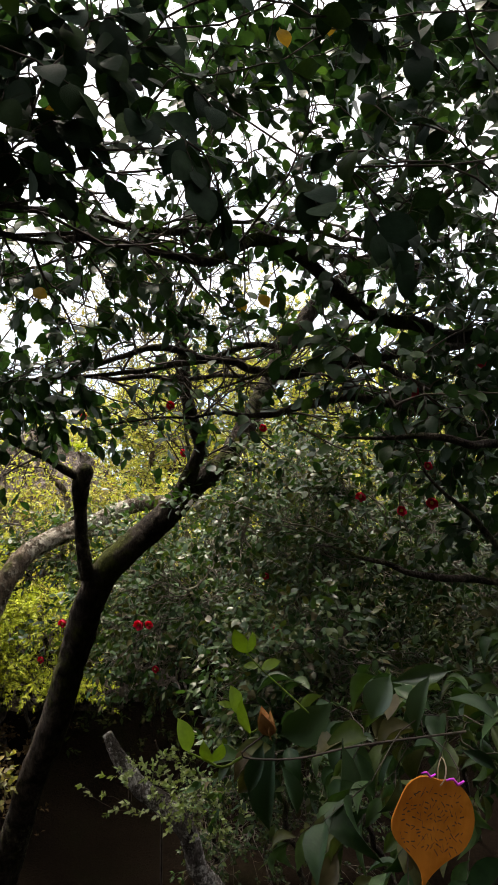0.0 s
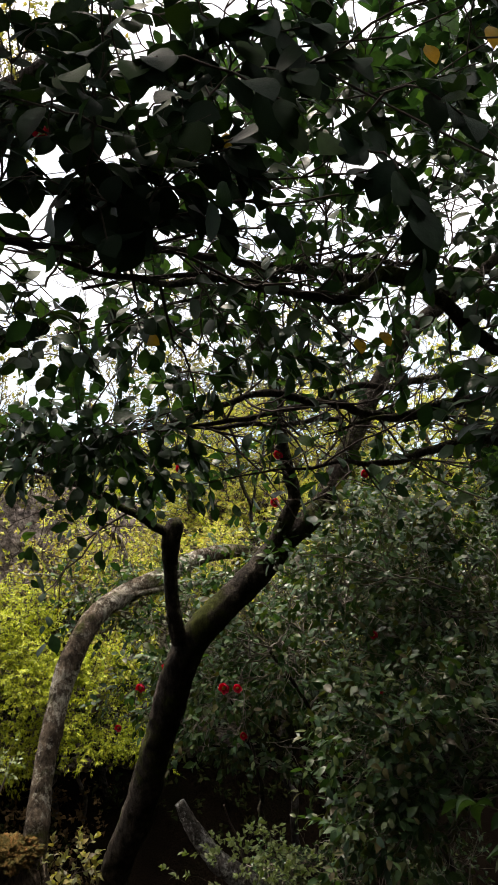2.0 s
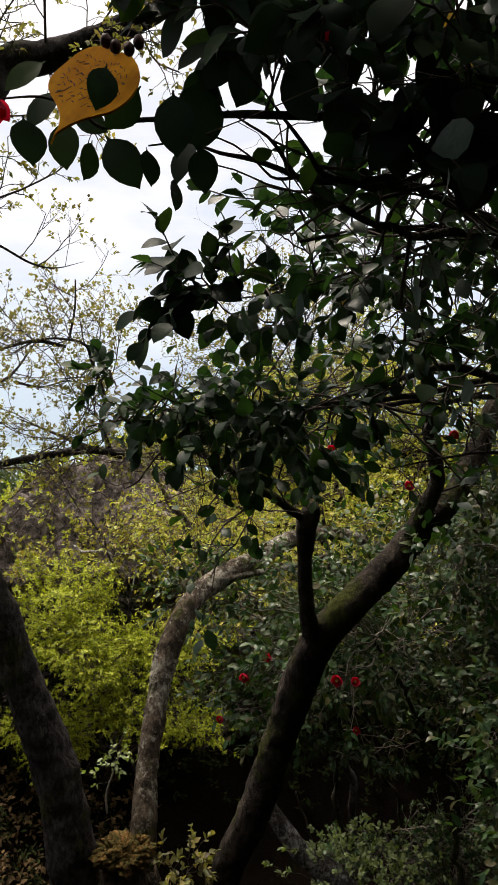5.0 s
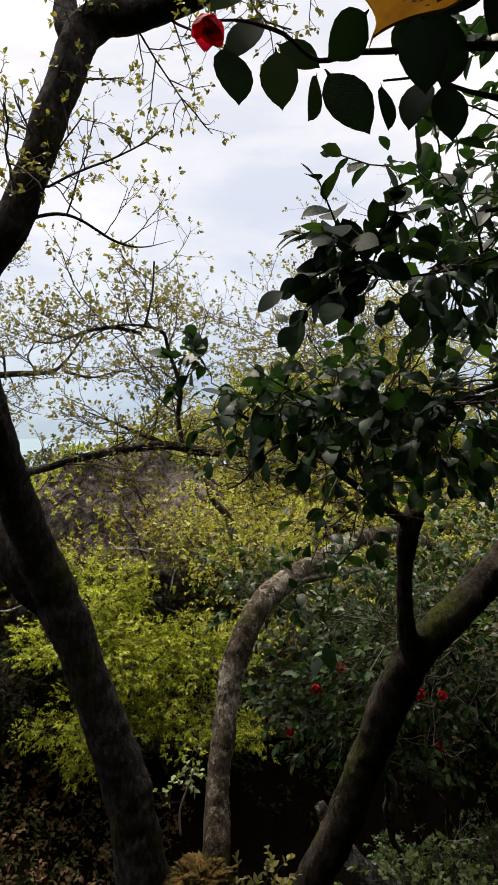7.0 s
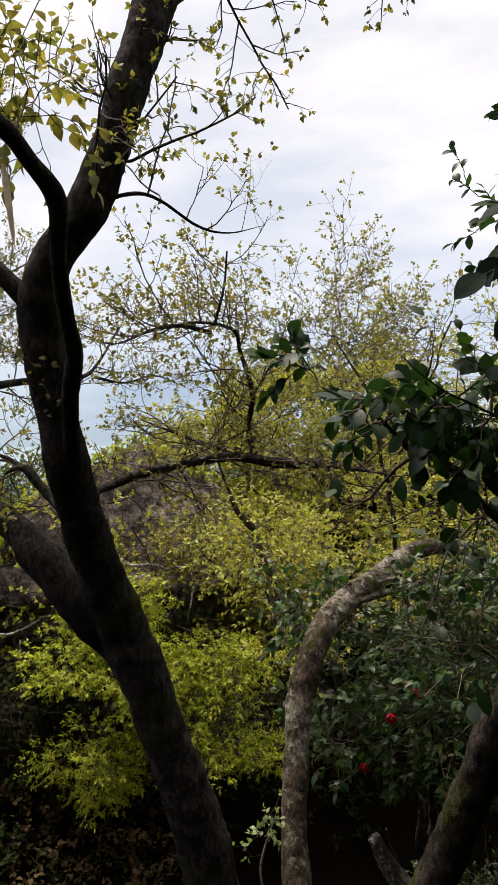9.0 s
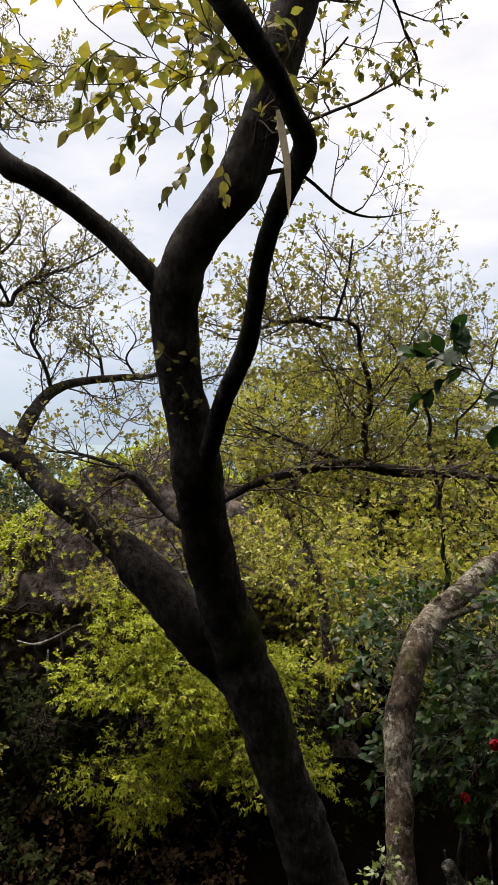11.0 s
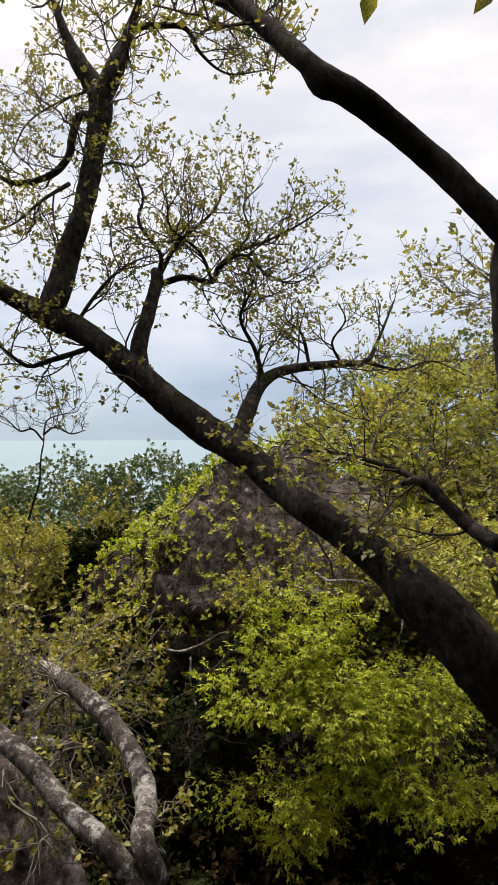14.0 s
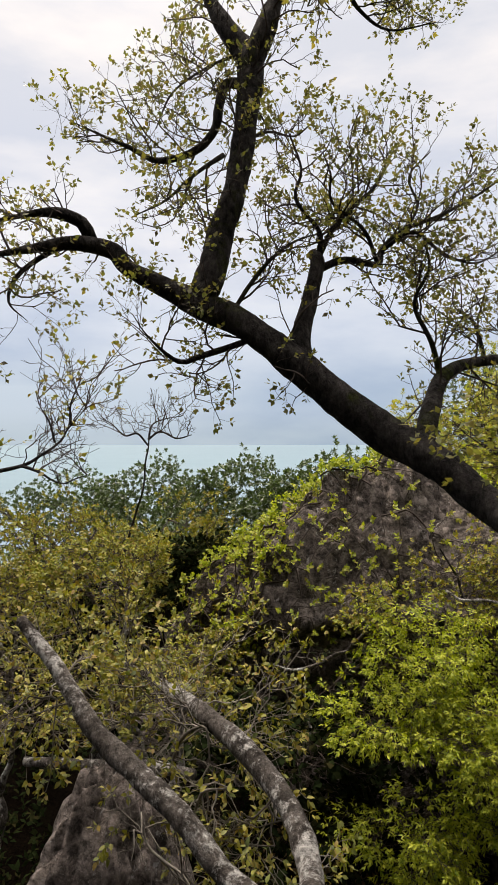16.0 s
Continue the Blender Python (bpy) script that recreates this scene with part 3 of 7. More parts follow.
def build_ground():
    xs = np.concatenate([np.linspace(-160, -9, 24), np.linspace(-8, 6, 113), np.linspace(7, 160, 24)])
    ys = np.concatenate([np.linspace(-60, -4, 18), np.linspace(-3.5, 12, 125), np.linspace(13, 140, 36)])
    X, Y = np.meshgrid(xs, ys, indexing="ij")
    Z = ground_height(X, Y)
    for i in range(len(xs)):
        for j in range(len(ys)):
            p = Vector((X[i, j], Y[i, j], 0.3))
            Z[i, j] += 0.09 * noise.noise(p * 1.1) + 0.035 * noise.noise(p * 4.3) + 0.015 * noise.noise(p * 11)
    ny = len(ys)
    i, j = np.meshgrid(np.arange(len(xs) - 1), np.arange(ny - 1), indexing="ij")
    f = np.stack([i * ny + j, (i + 1) * ny + j, (i + 1) * ny + j + 1, i * ny + j + 1], -1).reshape(-1, 4)
    m, n, l, p = material("shade_painted_soil")
    co = n.new("ShaderNodeTexCoord").outputs["Object"]
    a, b = noise_tex(n, l, co, 3.0, 6, 0.65), noise_tex(n, l, co, 55, 5, 0.7)
    # brown soil taken down to near-black: the gully's deep shade is in the colour
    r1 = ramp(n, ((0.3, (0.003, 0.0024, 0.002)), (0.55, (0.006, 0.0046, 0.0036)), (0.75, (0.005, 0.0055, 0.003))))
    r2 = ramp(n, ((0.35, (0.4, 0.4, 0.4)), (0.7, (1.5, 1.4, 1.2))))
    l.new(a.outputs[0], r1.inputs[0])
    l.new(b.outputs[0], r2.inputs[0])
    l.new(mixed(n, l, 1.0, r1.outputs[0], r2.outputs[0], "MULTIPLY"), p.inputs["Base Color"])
    p.inputs["Roughness"].default_value = 1.0
    p.inputs["Specular IOR Level"].default_value = 0.0
    bumped(n, l, p, b.outputs[0], 0.9, 0.02)
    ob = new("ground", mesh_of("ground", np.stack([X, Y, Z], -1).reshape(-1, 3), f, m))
    tagged(ob, "brown forest soil with deep shade painted in, on a slope falling to the sea", "ground", kind="structure")


def build_sea():
    m, n, l, p = material("sea_water")
    co = n.new("ShaderNodeTexCoord").outputs["Object"]
    a = noise_tex(n, l, co, 0.02, 5, 0.6)
    r = ramp(n, ((0.3, (0.095, 0.17, 0.205)), (0.7, (0.12, 0.20, 0.235))))
    l.new(a.outputs[0], r.inputs[0])
    l.new(r.outputs[0], p.inputs["Base Color"])
    p.inputs["Roughness"].default_value = 0.35
    b = noise_tex(n, l, co, 0.6, 4, 0.6)
    bumped(n, l, p, b.outputs[0], 0.4, 0.3)
    v = [(-4500, 30, -33), (4500, 30, -33), (4500, 4900, -33), (-4500, 4900, -33)]
    tagged(new("sea_water", mesh_of("sea", v, [(0, 1, 2, 3)], m, False)), "calm pale teal sea under an overcast sky", "water", kind="structure")


build_ground()
build_sea()


# ---------------------------------------------------------------- boulders
def boulder_material(name, lift):
    m, n, l, p = material(name)
    co = n.new("ShaderNodeTexCoord").outputs["Object"]
    a, b, c = noise_tex(n, l, co, 5.0, 8, 0.75), noise_tex(n, l, co, 16, 10, 0.72), noise_tex(n, l, co, 7.5, 9, 0.78)
    r = ramp(n, tuple((at, tuple(lift * q for q in c)) for at, c in ((0.32, (0.034, 0.028, 0.025)), (0.5, (0.112, 0.095, 0.086)), (0.68, (0.215, 0.190, 0.174)))))
    l.new(a.outputs[0], r.inputs[0])
    g = ramp(n, ((0.40, (0.22, 0.21, 0.20)), (0.60, (1.55, 1.52, 1.5))))
    l.new(b.outputs[0], g.inputs[0])
    # grey lichen in small crusts
    k = ramp(n, ((0.57, (0, 0, 0)), (0.60, (1, 1, 1))))
    crust = noise_tex(n, l, co, 38, 6, 0.7)
    l.new(mixed(n, l, 0.45, c.outputs[0], crust.outputs[0]), k.inputs[0])
    col = mixed(n, l, k.outputs[0], mixed(n, l, 1.0, r.outputs[0], g.outputs[0], "MULTIPLY"), (0.34, 0.325, 0.31))
    l.new(col, p.inputs["Base Color"])
    p.inputs["Roughness"].default_value = 0.92
    p.inputs["Specular IOR Level"].default_value = 0.2
    bumped(n, l, p, b.outputs[0], 1.0, 0.06)
    return m


ROCK = boulder_material("boulder_rock", 1.15)
ROCK_PALE = boulder_material("pale_rock", 1.7)


def boulder(name, label, centre, radii, lean, seed, subdiv=5, mat=None, narrow=0.5, hollow=None):
    bm = bmesh.new()
    bmesh.ops.create_icosphere(bm, subdivisions=subdiv, radius=1.0)
    for v in bm.verts:
        d = v.co.copy()
        # blunt, slabby sides and a narrower head
        s = 1.0 / max(1e-3, (abs(d.x) ** 2.6 + abs(d.y) ** 2.6 + abs(d.z) ** 3.0) ** (1 / 2.7))
        q = d * s
        taper = 1.0 - narrow * max(-0.3, q.z + 0.1)
        q = Vector((q.x * taper, q.y * taper, q.z))
        h = 0.16 * noise.noise(d * 1.6 + Vector((seed, 0, 0))) + 0.08 * noise.noise(d * 4.1 + Vector((0, seed, 0))) + 0.05 * noise.noise(d * 9) + 0.022 * noise.noise(d * 21) + 0.012 * noise.noise(d * 45)
        crack = abs(noise.noise(d * 2.7 + Vector((seed, seed, 0))))
        h -= 0.07 * max(0, 1 - crack / 0.06)
        h += 0.10 * (0.35 - abs(noise.noise(d * 4.4 + Vector((1.7, seed, 0))))) + 0.045 * (0.3 - abs(noise.noise(d * 11 + Vector((seed, 0, 2)))))
        rugged = 0.085 * (0.5 - abs(noise.noise(d * 7.5 + Vector((seed, 3, 0))))) + 0.055 * (0.5 - abs(noise.noise(d * 17 + Vector((0, seed, 5))))) + 0.02 * noise.noise(d * 34)
        near, far = noise.voronoi(d * 3.4 + Vector((seed, 0, seed)))[0][:2]
        rugged += 0.075 * (min(1.0, (far - near) / 0.22) - 0.8)
        q *= 1 + h + rugged
        v.co = Vector((q.x * radii[0] + lean[0] * q.z, q.y * radii[1] + lean[1] * q.z, q.z * radii[2])) + Vector(centre)
        # the foot is hollowed out under the front
        if hollow is not None and v.co.y < centre[1]:
            v.co.y += min(0.75, 1.1 * max(0.0, hollow + 0.12 * noise.noise(d * 3.3) - v.co.z))
    me = bpy.data.meshes.new(name)
    bm.to_mesh(me)
    bm.free()
    me.materials.append(mat or ROCK)
    me.polygons.foreach_set("use_smooth", np.ones(len(me.polygons), dtype=bool))
    return tagged(new(name, me), label, "boulder")


big = boulder("boulder", "large grey-brown boulder with vines creeping over it", (-2.45, 6.75, -0.25), (1.92, 1.05, 1.56), (0.10, 0.25), 3.1, 6, None, 0.585, 0.40)
low = boulder("boulder", "low pale grey boulder beside a white-lichened tree", (-3.56, 4.25, -0.38), (0.40, 0.36, 0.62), (0.05, 0.0), 8.4, 5, ROCK_PALE)

# ---------------------------------------------------------------- limbs, rows of (x, y, z, radius)
BOUGHS = {}
BOUGHS["A_trunk"] = [(-1.359, 2.82, -0.732, 0.1156), (-1.414, 2.81, -0.255, 0.0956), (-1.469, 2.8, 0.155, 0.085), (-1.523, 2.76, 0.486, 0.0741), (-1.581, 2.74, 0.662, 0.0694), (-1.655, 2.72, 0.891, 0.0677), (-1.72, 2.7, 1.072, 0.0682), (-1.777, 2.633, 1.258, 0.06), (-1.807, 2.567, 1.416, 0.0549), (-1.821, 2.5, 1.525, 0.0551), (-1.839, 2.475, 1.65, 0.0492), (-1.862, 2.45, 1.782, 0.0484), (-1.868, 2.425, 1.886, 0.0499), (-1.857, 2.4, 1.946, 0.0502), (-1.845, 2.38, 1.987, 0.0288)]
BOUGHS["A_spur"] = [(-1.583, 2.44, 2.66, 0.04), (-1.625, 2.48, 2.74, 0.036), (-1.639, 2.52, 2.824, 0.032), (-1.645, 2.55, 2.94, 0.029), (-1.647, 2.6, 3.107, 0.022), (-1.7, 2.7, 3.4, 0.012)]
BOUGHS["A_stem"] = [(-1.866, 2.42, 1.85, 0.034), (-1.855, 2.4, 1.94, 0.045), (-1.817, 2.38, 2.03, 0.045), (-1.733, 2.35, 2.13, 0.044), (-1.668, 2.36, 2.31, 0.045), (-1.646, 2.38, 2.412, 0.048), (-1.608, 2.41, 2.542, 0.048), (-1.583, 2.44, 2.653, 0.049), (-1.556, 2.46, 2.712, 0.052), (-1.512, 2.46, 2.737, 0.05), (-1.438, 2.46, 2.742, 0.046), (-1.339, 2.45, 2.762, 0.042), (-1.21, 2.45, 2.81, 0.036), (-1.035, 2.44, 2.89, 0.03), (-0.812, 2.4, 2.99, 0.022)]
BOUGHS["A_arm"] = [(-1.876, 2.42, 1.909, 0.0242), (-1.914, 2.42, 1.952, 0.0223), (-1.96, 2.42, 2, 0.0213), (-2.004, 2.42, 2.044, 0.0213), (-2.043, 2.41, 2.073, 0.0212), (-2.082, 2.4, 2.102, 0.021), (-2.138, 2.38, 2.136, 0.0217), (-2.17, 2.37, 2.149, 0.0224), (-2.189, 2.37, 2.158, 0.0243), (-2.208, 2.37, 2.18, 0.0178), (-2.224, 2.38, 2.201, 0.0161), (-2.288, 2.45, 2.3, 0.0155), (-2.341, 2.5, 2.365, 0.0152), (-2.431, 2.55, 2.434, 0.0147), (-2.536, 2.625, 2.51, 0.0089), (-2.712, 2.7, 2.608, 0.0026)]
BOUGHS["A_thin"] = [(-1.806, 2.48, 1.551, 0.0223), (-1.786, 2.38, 1.624, 0.0208), (-1.763, 2.273, 1.698, 0.0187), (-1.731, 2.167, 1.77, 0.0177), (-1.721, 2.06, 1.828, 0.0148), (-1.716, 2, 1.876, 0.0161), (-1.703, 1.927, 1.921, 0.015), (-1.684, 1.853, 1.957, 0.0154), (-1.678, 1.78, 1.966, 0.0148), (-1.699, 1.75, 1.991, 0.0123), (-1.724, 1.72, 2.023, 0.013), (-1.752, 1.67, 2.03, 0.0133), (-1.776, 1.62, 2.032, 0.0151), (-1.801, 1.5, 1.995, 0.0127)]
BOUGHS["A_right"] = [(-1.784, 2.55, 1.463, 0.0131), (-1.748, 2.667, 1.473, 0.0112), (-1.648, 2.783, 1.507, 0.0126), (-1.511, 2.9, 1.532, 0.0145), (-1.402, 2.883, 1.544, 0.016), (-1.278, 2.867, 1.524, 0.016), (-1.124, 2.85, 1.519, 0.0149), (-1.056, 2.7, 1.508, 0.0068), (-0.989, 2.6, 1.497, 0.0019)]
BOUGHS["A_rise"] = [(-1.337, 2.92, 1.526, 0.0105), (-1.36, 2.89, 1.627, 0.0087), (-1.349, 2.86, 1.736, 0.0078), (-1.384, 2.83, 1.857, 0.0062), (-1.409, 2.8, 1.921, 0.0053), (-1.543, 2.775, 1.934, 0.0036), (-1.657, 2.75, 1.875, 0.0015)]
BOUGHS["A_limb"] = [(-1.711, 2.76, 0.95, 0.0294), (-1.816, 2.74, 1.105, 0.0623), (-1.885, 2.74, 1.193, 0.0651), (-1.961, 2.76, 1.272, 0.0613), (-2.018, 2.79, 1.329, 0.0432), (-2.094, 2.82, 1.382, 0.0388), (-2.187, 2.85, 1.444, 0.0345), (-2.271, 2.94, 1.499, 0.0367), (-2.35, 2.995, 1.569, 0.0371), (-2.464, 3.05, 1.638, 0.0385), (-2.564, 3.065, 1.716, 0.0368), (-2.667, 3.08, 1.803, 0.0351), (-2.772, 3.095, 1.885, 0.0333), (-2.865, 3.11, 1.932, 0.0348), (-2.968, 3.107, 1.982, 0.0239), (-3.056, 3.103, 2.029, 0.0196), (-3.091, 3.1, 2.07, 0.02), (-3.176, 3.067, 2.085, 0.0178), (-3.258, 3.033, 2.067, 0.0109), (-3.367, 3, 2.044, 0.0047)]
BOUGHS["A_up"] = [(-2.883, 3.12, 1.918, 0.0133), (-2.873, 3.11, 1.957, 0.033), (-2.855, 3.14, 2.036, 0.0349), (-2.842, 3.17, 2.125, 0.0314), (-2.809, 3.2, 2.256, 0.0291), (-2.798, 3.275, 2.456, 0.0288), (-2.806, 3.35, 2.626, 0.0346), (-2.874, 3.383, 2.743, 0.0277), (-2.926, 3.417, 2.846, 0.0176), (-2.986, 3.45, 3.002, 0.0073)]
BOUGHS["A_up2"] = [(-2.806, 3.33, 2.586, 0.0282), (-2.761, 3.353, 2.713, 0.03), (-2.734, 3.377, 2.8, 0.019), (-2.691, 3.4, 2.946, 0.0075)]
BOUGHS["A_uptwig"] = [(-2.822, 3.35, 2.568, 0.015), (-2.868, 3.35, 2.572, 0.0136), (-2.883, 3.333, 2.505, 0.0128), (-2.891, 3.317, 2.438, 0.0119), (-2.941, 3.3, 2.379, 0.0104), (-3.033, 3.275, 2.35, 0.0088), (-3.101, 3.25, 2.379, 0.0066), (-3.168, 3.225, 2.405, 0.0036), (-3.25, 3.2, 2.441, 0.001)]
BOUGHS["A_leftfork"] = [(-3.147, 3.1, 2.1, 0.0162), (-3.158, 3.075, 2.134, 0.0147), (-3.21, 3.05, 2.152, 0.0132), (-3.268, 3.025, 2.144, 0.0074), (-3.353, 3, 2.121, 0.0032)]
BOUGHS["A_leftdown"] = [(-3.182, 3.08, 2.087, 0.008), (-3.244, 3.06, 2.058, 0.0067), (-3.305, 3.04, 2.005, 0.0053), (-3.315, 3.02, 1.942, 0.0027), (-3.256, 3, 1.891, 0.0007)]
BOUGHS["A_stub"] = [(-2.6342, 3.12, 1.7779, 0.026), (-2.648, 3.165, 1.8637, 0.0232), (-2.6313, 3.21, 1.9605, 0.0205), (-2.6167, 3.255, 2.0567, 0.0177), (-2.6303, 3.3, 2.0927, 0.015)]
BOUGHS["A_limbD"] = [(-2.375, 3.08, 1.6031, 0.024), (-2.3459, 3.1757, 1.7059, 0.021), (-2.3136, 3.2714, 1.7725, 0.018), (-2.249, 3.3671, 1.8121, 0.015), (-2.1144, 3.4629, 1.8369, 0.012), (-2.0006, 3.5586, 1.8545, 0.009), (-1.9509, 3.6543, 1.9251, 0.006), (-1.8795, 3.75, 2.0841, 0.003)]
BOUGHS["A_elbow"] = [(-1.856, 2.6, 1.415, 0.0167), (-1.896, 2.65, 1.442, 0.0162), (-1.942, 2.665, 1.486, 0.014), (-1.977, 2.68, 1.525, 0.0142), (-2.013, 2.69, 1.524, 0.0075), (-2.042, 2.7, 1.508, 0.0025)]
BOUGHS["A_elbowtwig"] = [(-1.983, 2.68, 1.525, 0.0083), (-2.037, 2.72, 1.552, 0.0061), (-2.138, 2.76, 1.58, 0.0039), (-2.232, 2.8, 1.585, 0.0016)]
BOUGHS["A_fana"] = [(-2.6304, 3.28, 2.0439, 0.0105), (-2.5517, 3.3114, 2.0778, 0.0093), (-2.4695, 3.3429, 2.0705, 0.008), (-2.4571, 3.3743, 2.1183, 0.0068), (-2.3992, 3.4057, 2.1744, 0.0055), (-2.2995, 3.4371, 2.219, 0.0043), (-2.1975, 3.4686, 2.2797, 0.003), (-2.0898, 3.5, 2.3636, 0.0018)]
BOUGHS["A_fanb"] = [(-2.4593, 3.36, 2.1099, 0.006), (-2.3803, 3.345, 2.1495, 0.0049), (-2.3081, 3.33, 2.0881, 0.0037), (-2.2293, 3.315, 2.0561, 0.0026), (-2.152, 3.3, 2.0978, 0.0014)]
BOUGHS["A_fanc"] = [(-2.6272, 3.3, 2.0672, 0.008), (-2.6119, 3.2875, 2.1395, 0.0064), (-2.6728, 3.275, 2.2283, 0.0047), (-2.6573, 3.2625, 2.2968, 0.0031), (-2.6888, 3.25, 2.3903, 0.0015)]
BOUGHS["A_fand"] = [(-2.624, 3.3, 2.0703, 0.008), (-2.5707, 3.3375, 2.1841, 0.0064), (-2.4828, 3.375, 2.2742, 0.0047), (-2.4489, 3.4125, 2.3484, 0.0031), (-2.4649, 3.45, 2.4161, 0.0015)]
BOUGHS["A_fane"] = [(-2.4701, 3.35, 2.0754, 0.006), (-2.5034, 3.3125, 2.1516, 0.0049), (-2.581, 3.275, 2.2134, 0.0037), (-2.583, 3.2375, 2.2706, 0.0026), (-2.5999, 3.2, 2.3105, 0.0014)]
BOUGHS["A_fanf"] = [(-2.4542, 3.38, 2.1196, 0.005), (-2.3662, 3.42, 2.2274, 0.0038), (-2.3841, 3.46, 2.3328, 0.0026), (-2.3247, 3.5, 2.4135, 0.0014)]
BOUGHS["A_fang"] = [(-2.0752, 3.6, 1.8546, 0.005), (-2.1049, 3.5667, 1.9189, 0.0038), (-2.0645, 3.5333, 1.9835, 0.0026), (-2.0937, 3.5, 2.0384, 0.0014)]
BOUGHS["A_fanh"] = [(-1.9811, 3.7, 1.8661, 0.007), (-1.8606, 3.75, 1.8452, 0.0052), (-1.7362, 3.8, 1.8778, 0.0034), (-1.6078, 3.85, 1.8322, 0.0016)]
BOUGHS["A_uppr"] = [(-2.7629, 3.38, 2.7765, 0.014), (-2.7061, 3.4083, 2.8595, 0.0119), (-2.6346, 3.4367, 2.883, 0.0099), (-2.5616, 3.465, 2.8865, 0.0078), (-2.5219, 3.4933, 2.8262, 0.0057), (-2.4372, 3.5217, 2.7726, 0.0037), (-2.3062, 3.55, 2.7961, 0.0016)]
BOUGHS["A_upps"] = [(-2.5429, 3.45, 2.8398, 0.006), (-2.4699, 3.5, 2.9168, 0.0045), (-2.3852, 3.55, 2.9254, 0.0029), (-2.2966, 3.6, 3.0223, 0.0014)]
BOUGHS["A_fanl"] = [(-2.8275, 3.13, 2.2916, 0.006), (-2.8851, 3.0867, 2.2346, 0.0045), (-2.9426, 3.0433, 2.1628, 0.0029), (-2.9967, 3.0, 2.1194, 0.0014)]
BOUGHS["A_fanm"] = [(-2.8038, 3.22, 2.3547, 0.005), (-2.7437, 3.2633, 2.3975, 0.0038), (-2.681, 3.3067, 2.4002, 0.0026), (-2.6397, 3.35, 2.4483, 0.0014)]
BOUGHS["A_fann"] = [(-2.823, 3.33, 2.639, 0.005), (-2.9007, 3.2867, 2.5887, 0.0038), (-2.9832, 3.2433, 2.5088, 0.0026), (-3.0155, 3.2, 2.3992, 0.0014)]
BOUGHS["B_trunk"] = [(-1.227, 2.8, -1.215, 0.0849), (-1.226, 2.8, -0.478, 0.0615), (-1.226, 2.85, -0.038, 0.0491), (-1.224, 2.9, 0.135, 0.0471), (-1.226, 3, 0.329, 0.0443), (-1.207, 3.1, 0.524, 0.0428), (-1.177, 3.2, 0.695, 0.0479), (-1.095, 3.3, 0.872, 0.0496), (-0.977, 3.45, 0.962, 0.0468), (-0.818, 3.6, 1.017, 0.0452), (-0.644, 3.75, 1.089, 0.0413), (-0.449, 3.925, 1.096, 0.0348), (-0.236, 4.1, 1.03, 0.0298), (0.069, 4.4, 0.831, 0.0249)]
BOUGHS["B_white"] = [(-0.853, 4.2, 0.736, 0.0193), (-0.916, 4.2, 0.617, 0.0214), (-0.9, 4.2, 0.469, 0.0279), (-0.862, 4.2, 0.347, 0.0365), (-0.813, 4.2, 0.238, 0.0387), (-0.786, 4.2, 0.103, 0.0387)]
BOUGHS["B_side"] = [(-0.982, 3.4, 0.962, 0.0178), (-0.8, 3.55, 0.967, 0.0144), (-0.602, 3.7, 0.976, 0.0136), (-0.451, 3.7, 1.028, 0.0106)]
BOUGHS["B_fork"] = [(-1.4837, 4.62, 1.4957, 0.006), (-1.4289, 4.68, 1.3339, 0.01), (-1.3697, 4.72, 1.1839, 0.016), (-1.2853, 4.78, 1.0786, 0.024), (-1.2421, 4.8, 0.9346, 0.028), (-1.165, 4.85, 0.743, 0.03), (-1.1224, 4.9, 0.3461, 0.032)]
BOUGHS["C_trunk"] = [(-1.348, 3.05, -1.639, 0.1092), (-1.144, 3, -0.711, 0.0854), (-0.991, 2.95, -0.222, 0.0631), (-0.915, 2.9, 0.01, 0.0588), (-0.823, 2.85, 0.234, 0.0604), (-0.735, 2.8, 0.499, 0.0591), (-0.666, 2.75, 0.714, 0.0591), (-0.601, 2.705, 0.881, 0.0579), (-0.51, 2.66, 1.006, 0.0514), (-0.357, 2.705, 1.145, 0.0509), (-0.218, 2.75, 1.29, 0.0476), (-0.104, 2.8, 1.378, 0.0408), (-0.012, 2.84, 1.545, 0.0399), (0.066, 2.88, 1.695, 0.039), (0.147, 2.915, 1.85, 0.0364), (0.28, 2.95, 2.053, 0.0321), (0.5, 3, 2.241, 0.0278), (0.698, 3.033, 2.408, 0.0219), (0.901, 3.067, 2.603, 0.014), (1.061, 3.1, 2.779, 0.0047)]
BOUGHS["C_stem"] = [(-0.619, 2.66, 0.931, 0.0312), (-0.635, 2.64, 1.028, 0.0264), (-0.642, 2.62, 1.177, 0.0252), (-0.637, 2.6, 1.287, 0.0339), (-0.624, 2.6, 1.337, 0.034), (-0.616, 2.6, 1.362, 0.027), (-0.61, 2.6, 1.374, 0.01)]
BOUGHS["C_left"] = [(-0.633, 2.6, 1.314, 0.017), (-0.694, 2.55, 1.363, 0.0147), (-0.776, 2.5, 1.422, 0.0129), (-0.858, 2.4, 1.471, 0.011), (-0.94, 2.3, 1.518, 0.0087), (-1.036, 2.2, 1.572, 0.0066), (-1.134, 2.1, 1.635, 0.0047)]
BOUGHS["C_up"] = [(-0.278, 2.72, 1.234, 0.0325), (-0.227, 2.7, 1.357, 0.0282), (-0.197, 2.68, 1.438, 0.025), (-0.218, 2.643, 1.529, 0.0237), (-0.244, 2.607, 1.646, 0.0224), (-0.257, 2.57, 1.799, 0.0211), (-0.293, 2.57, 1.954, 0.0173), (-0.349, 2.57, 2.11, 0.0135)]
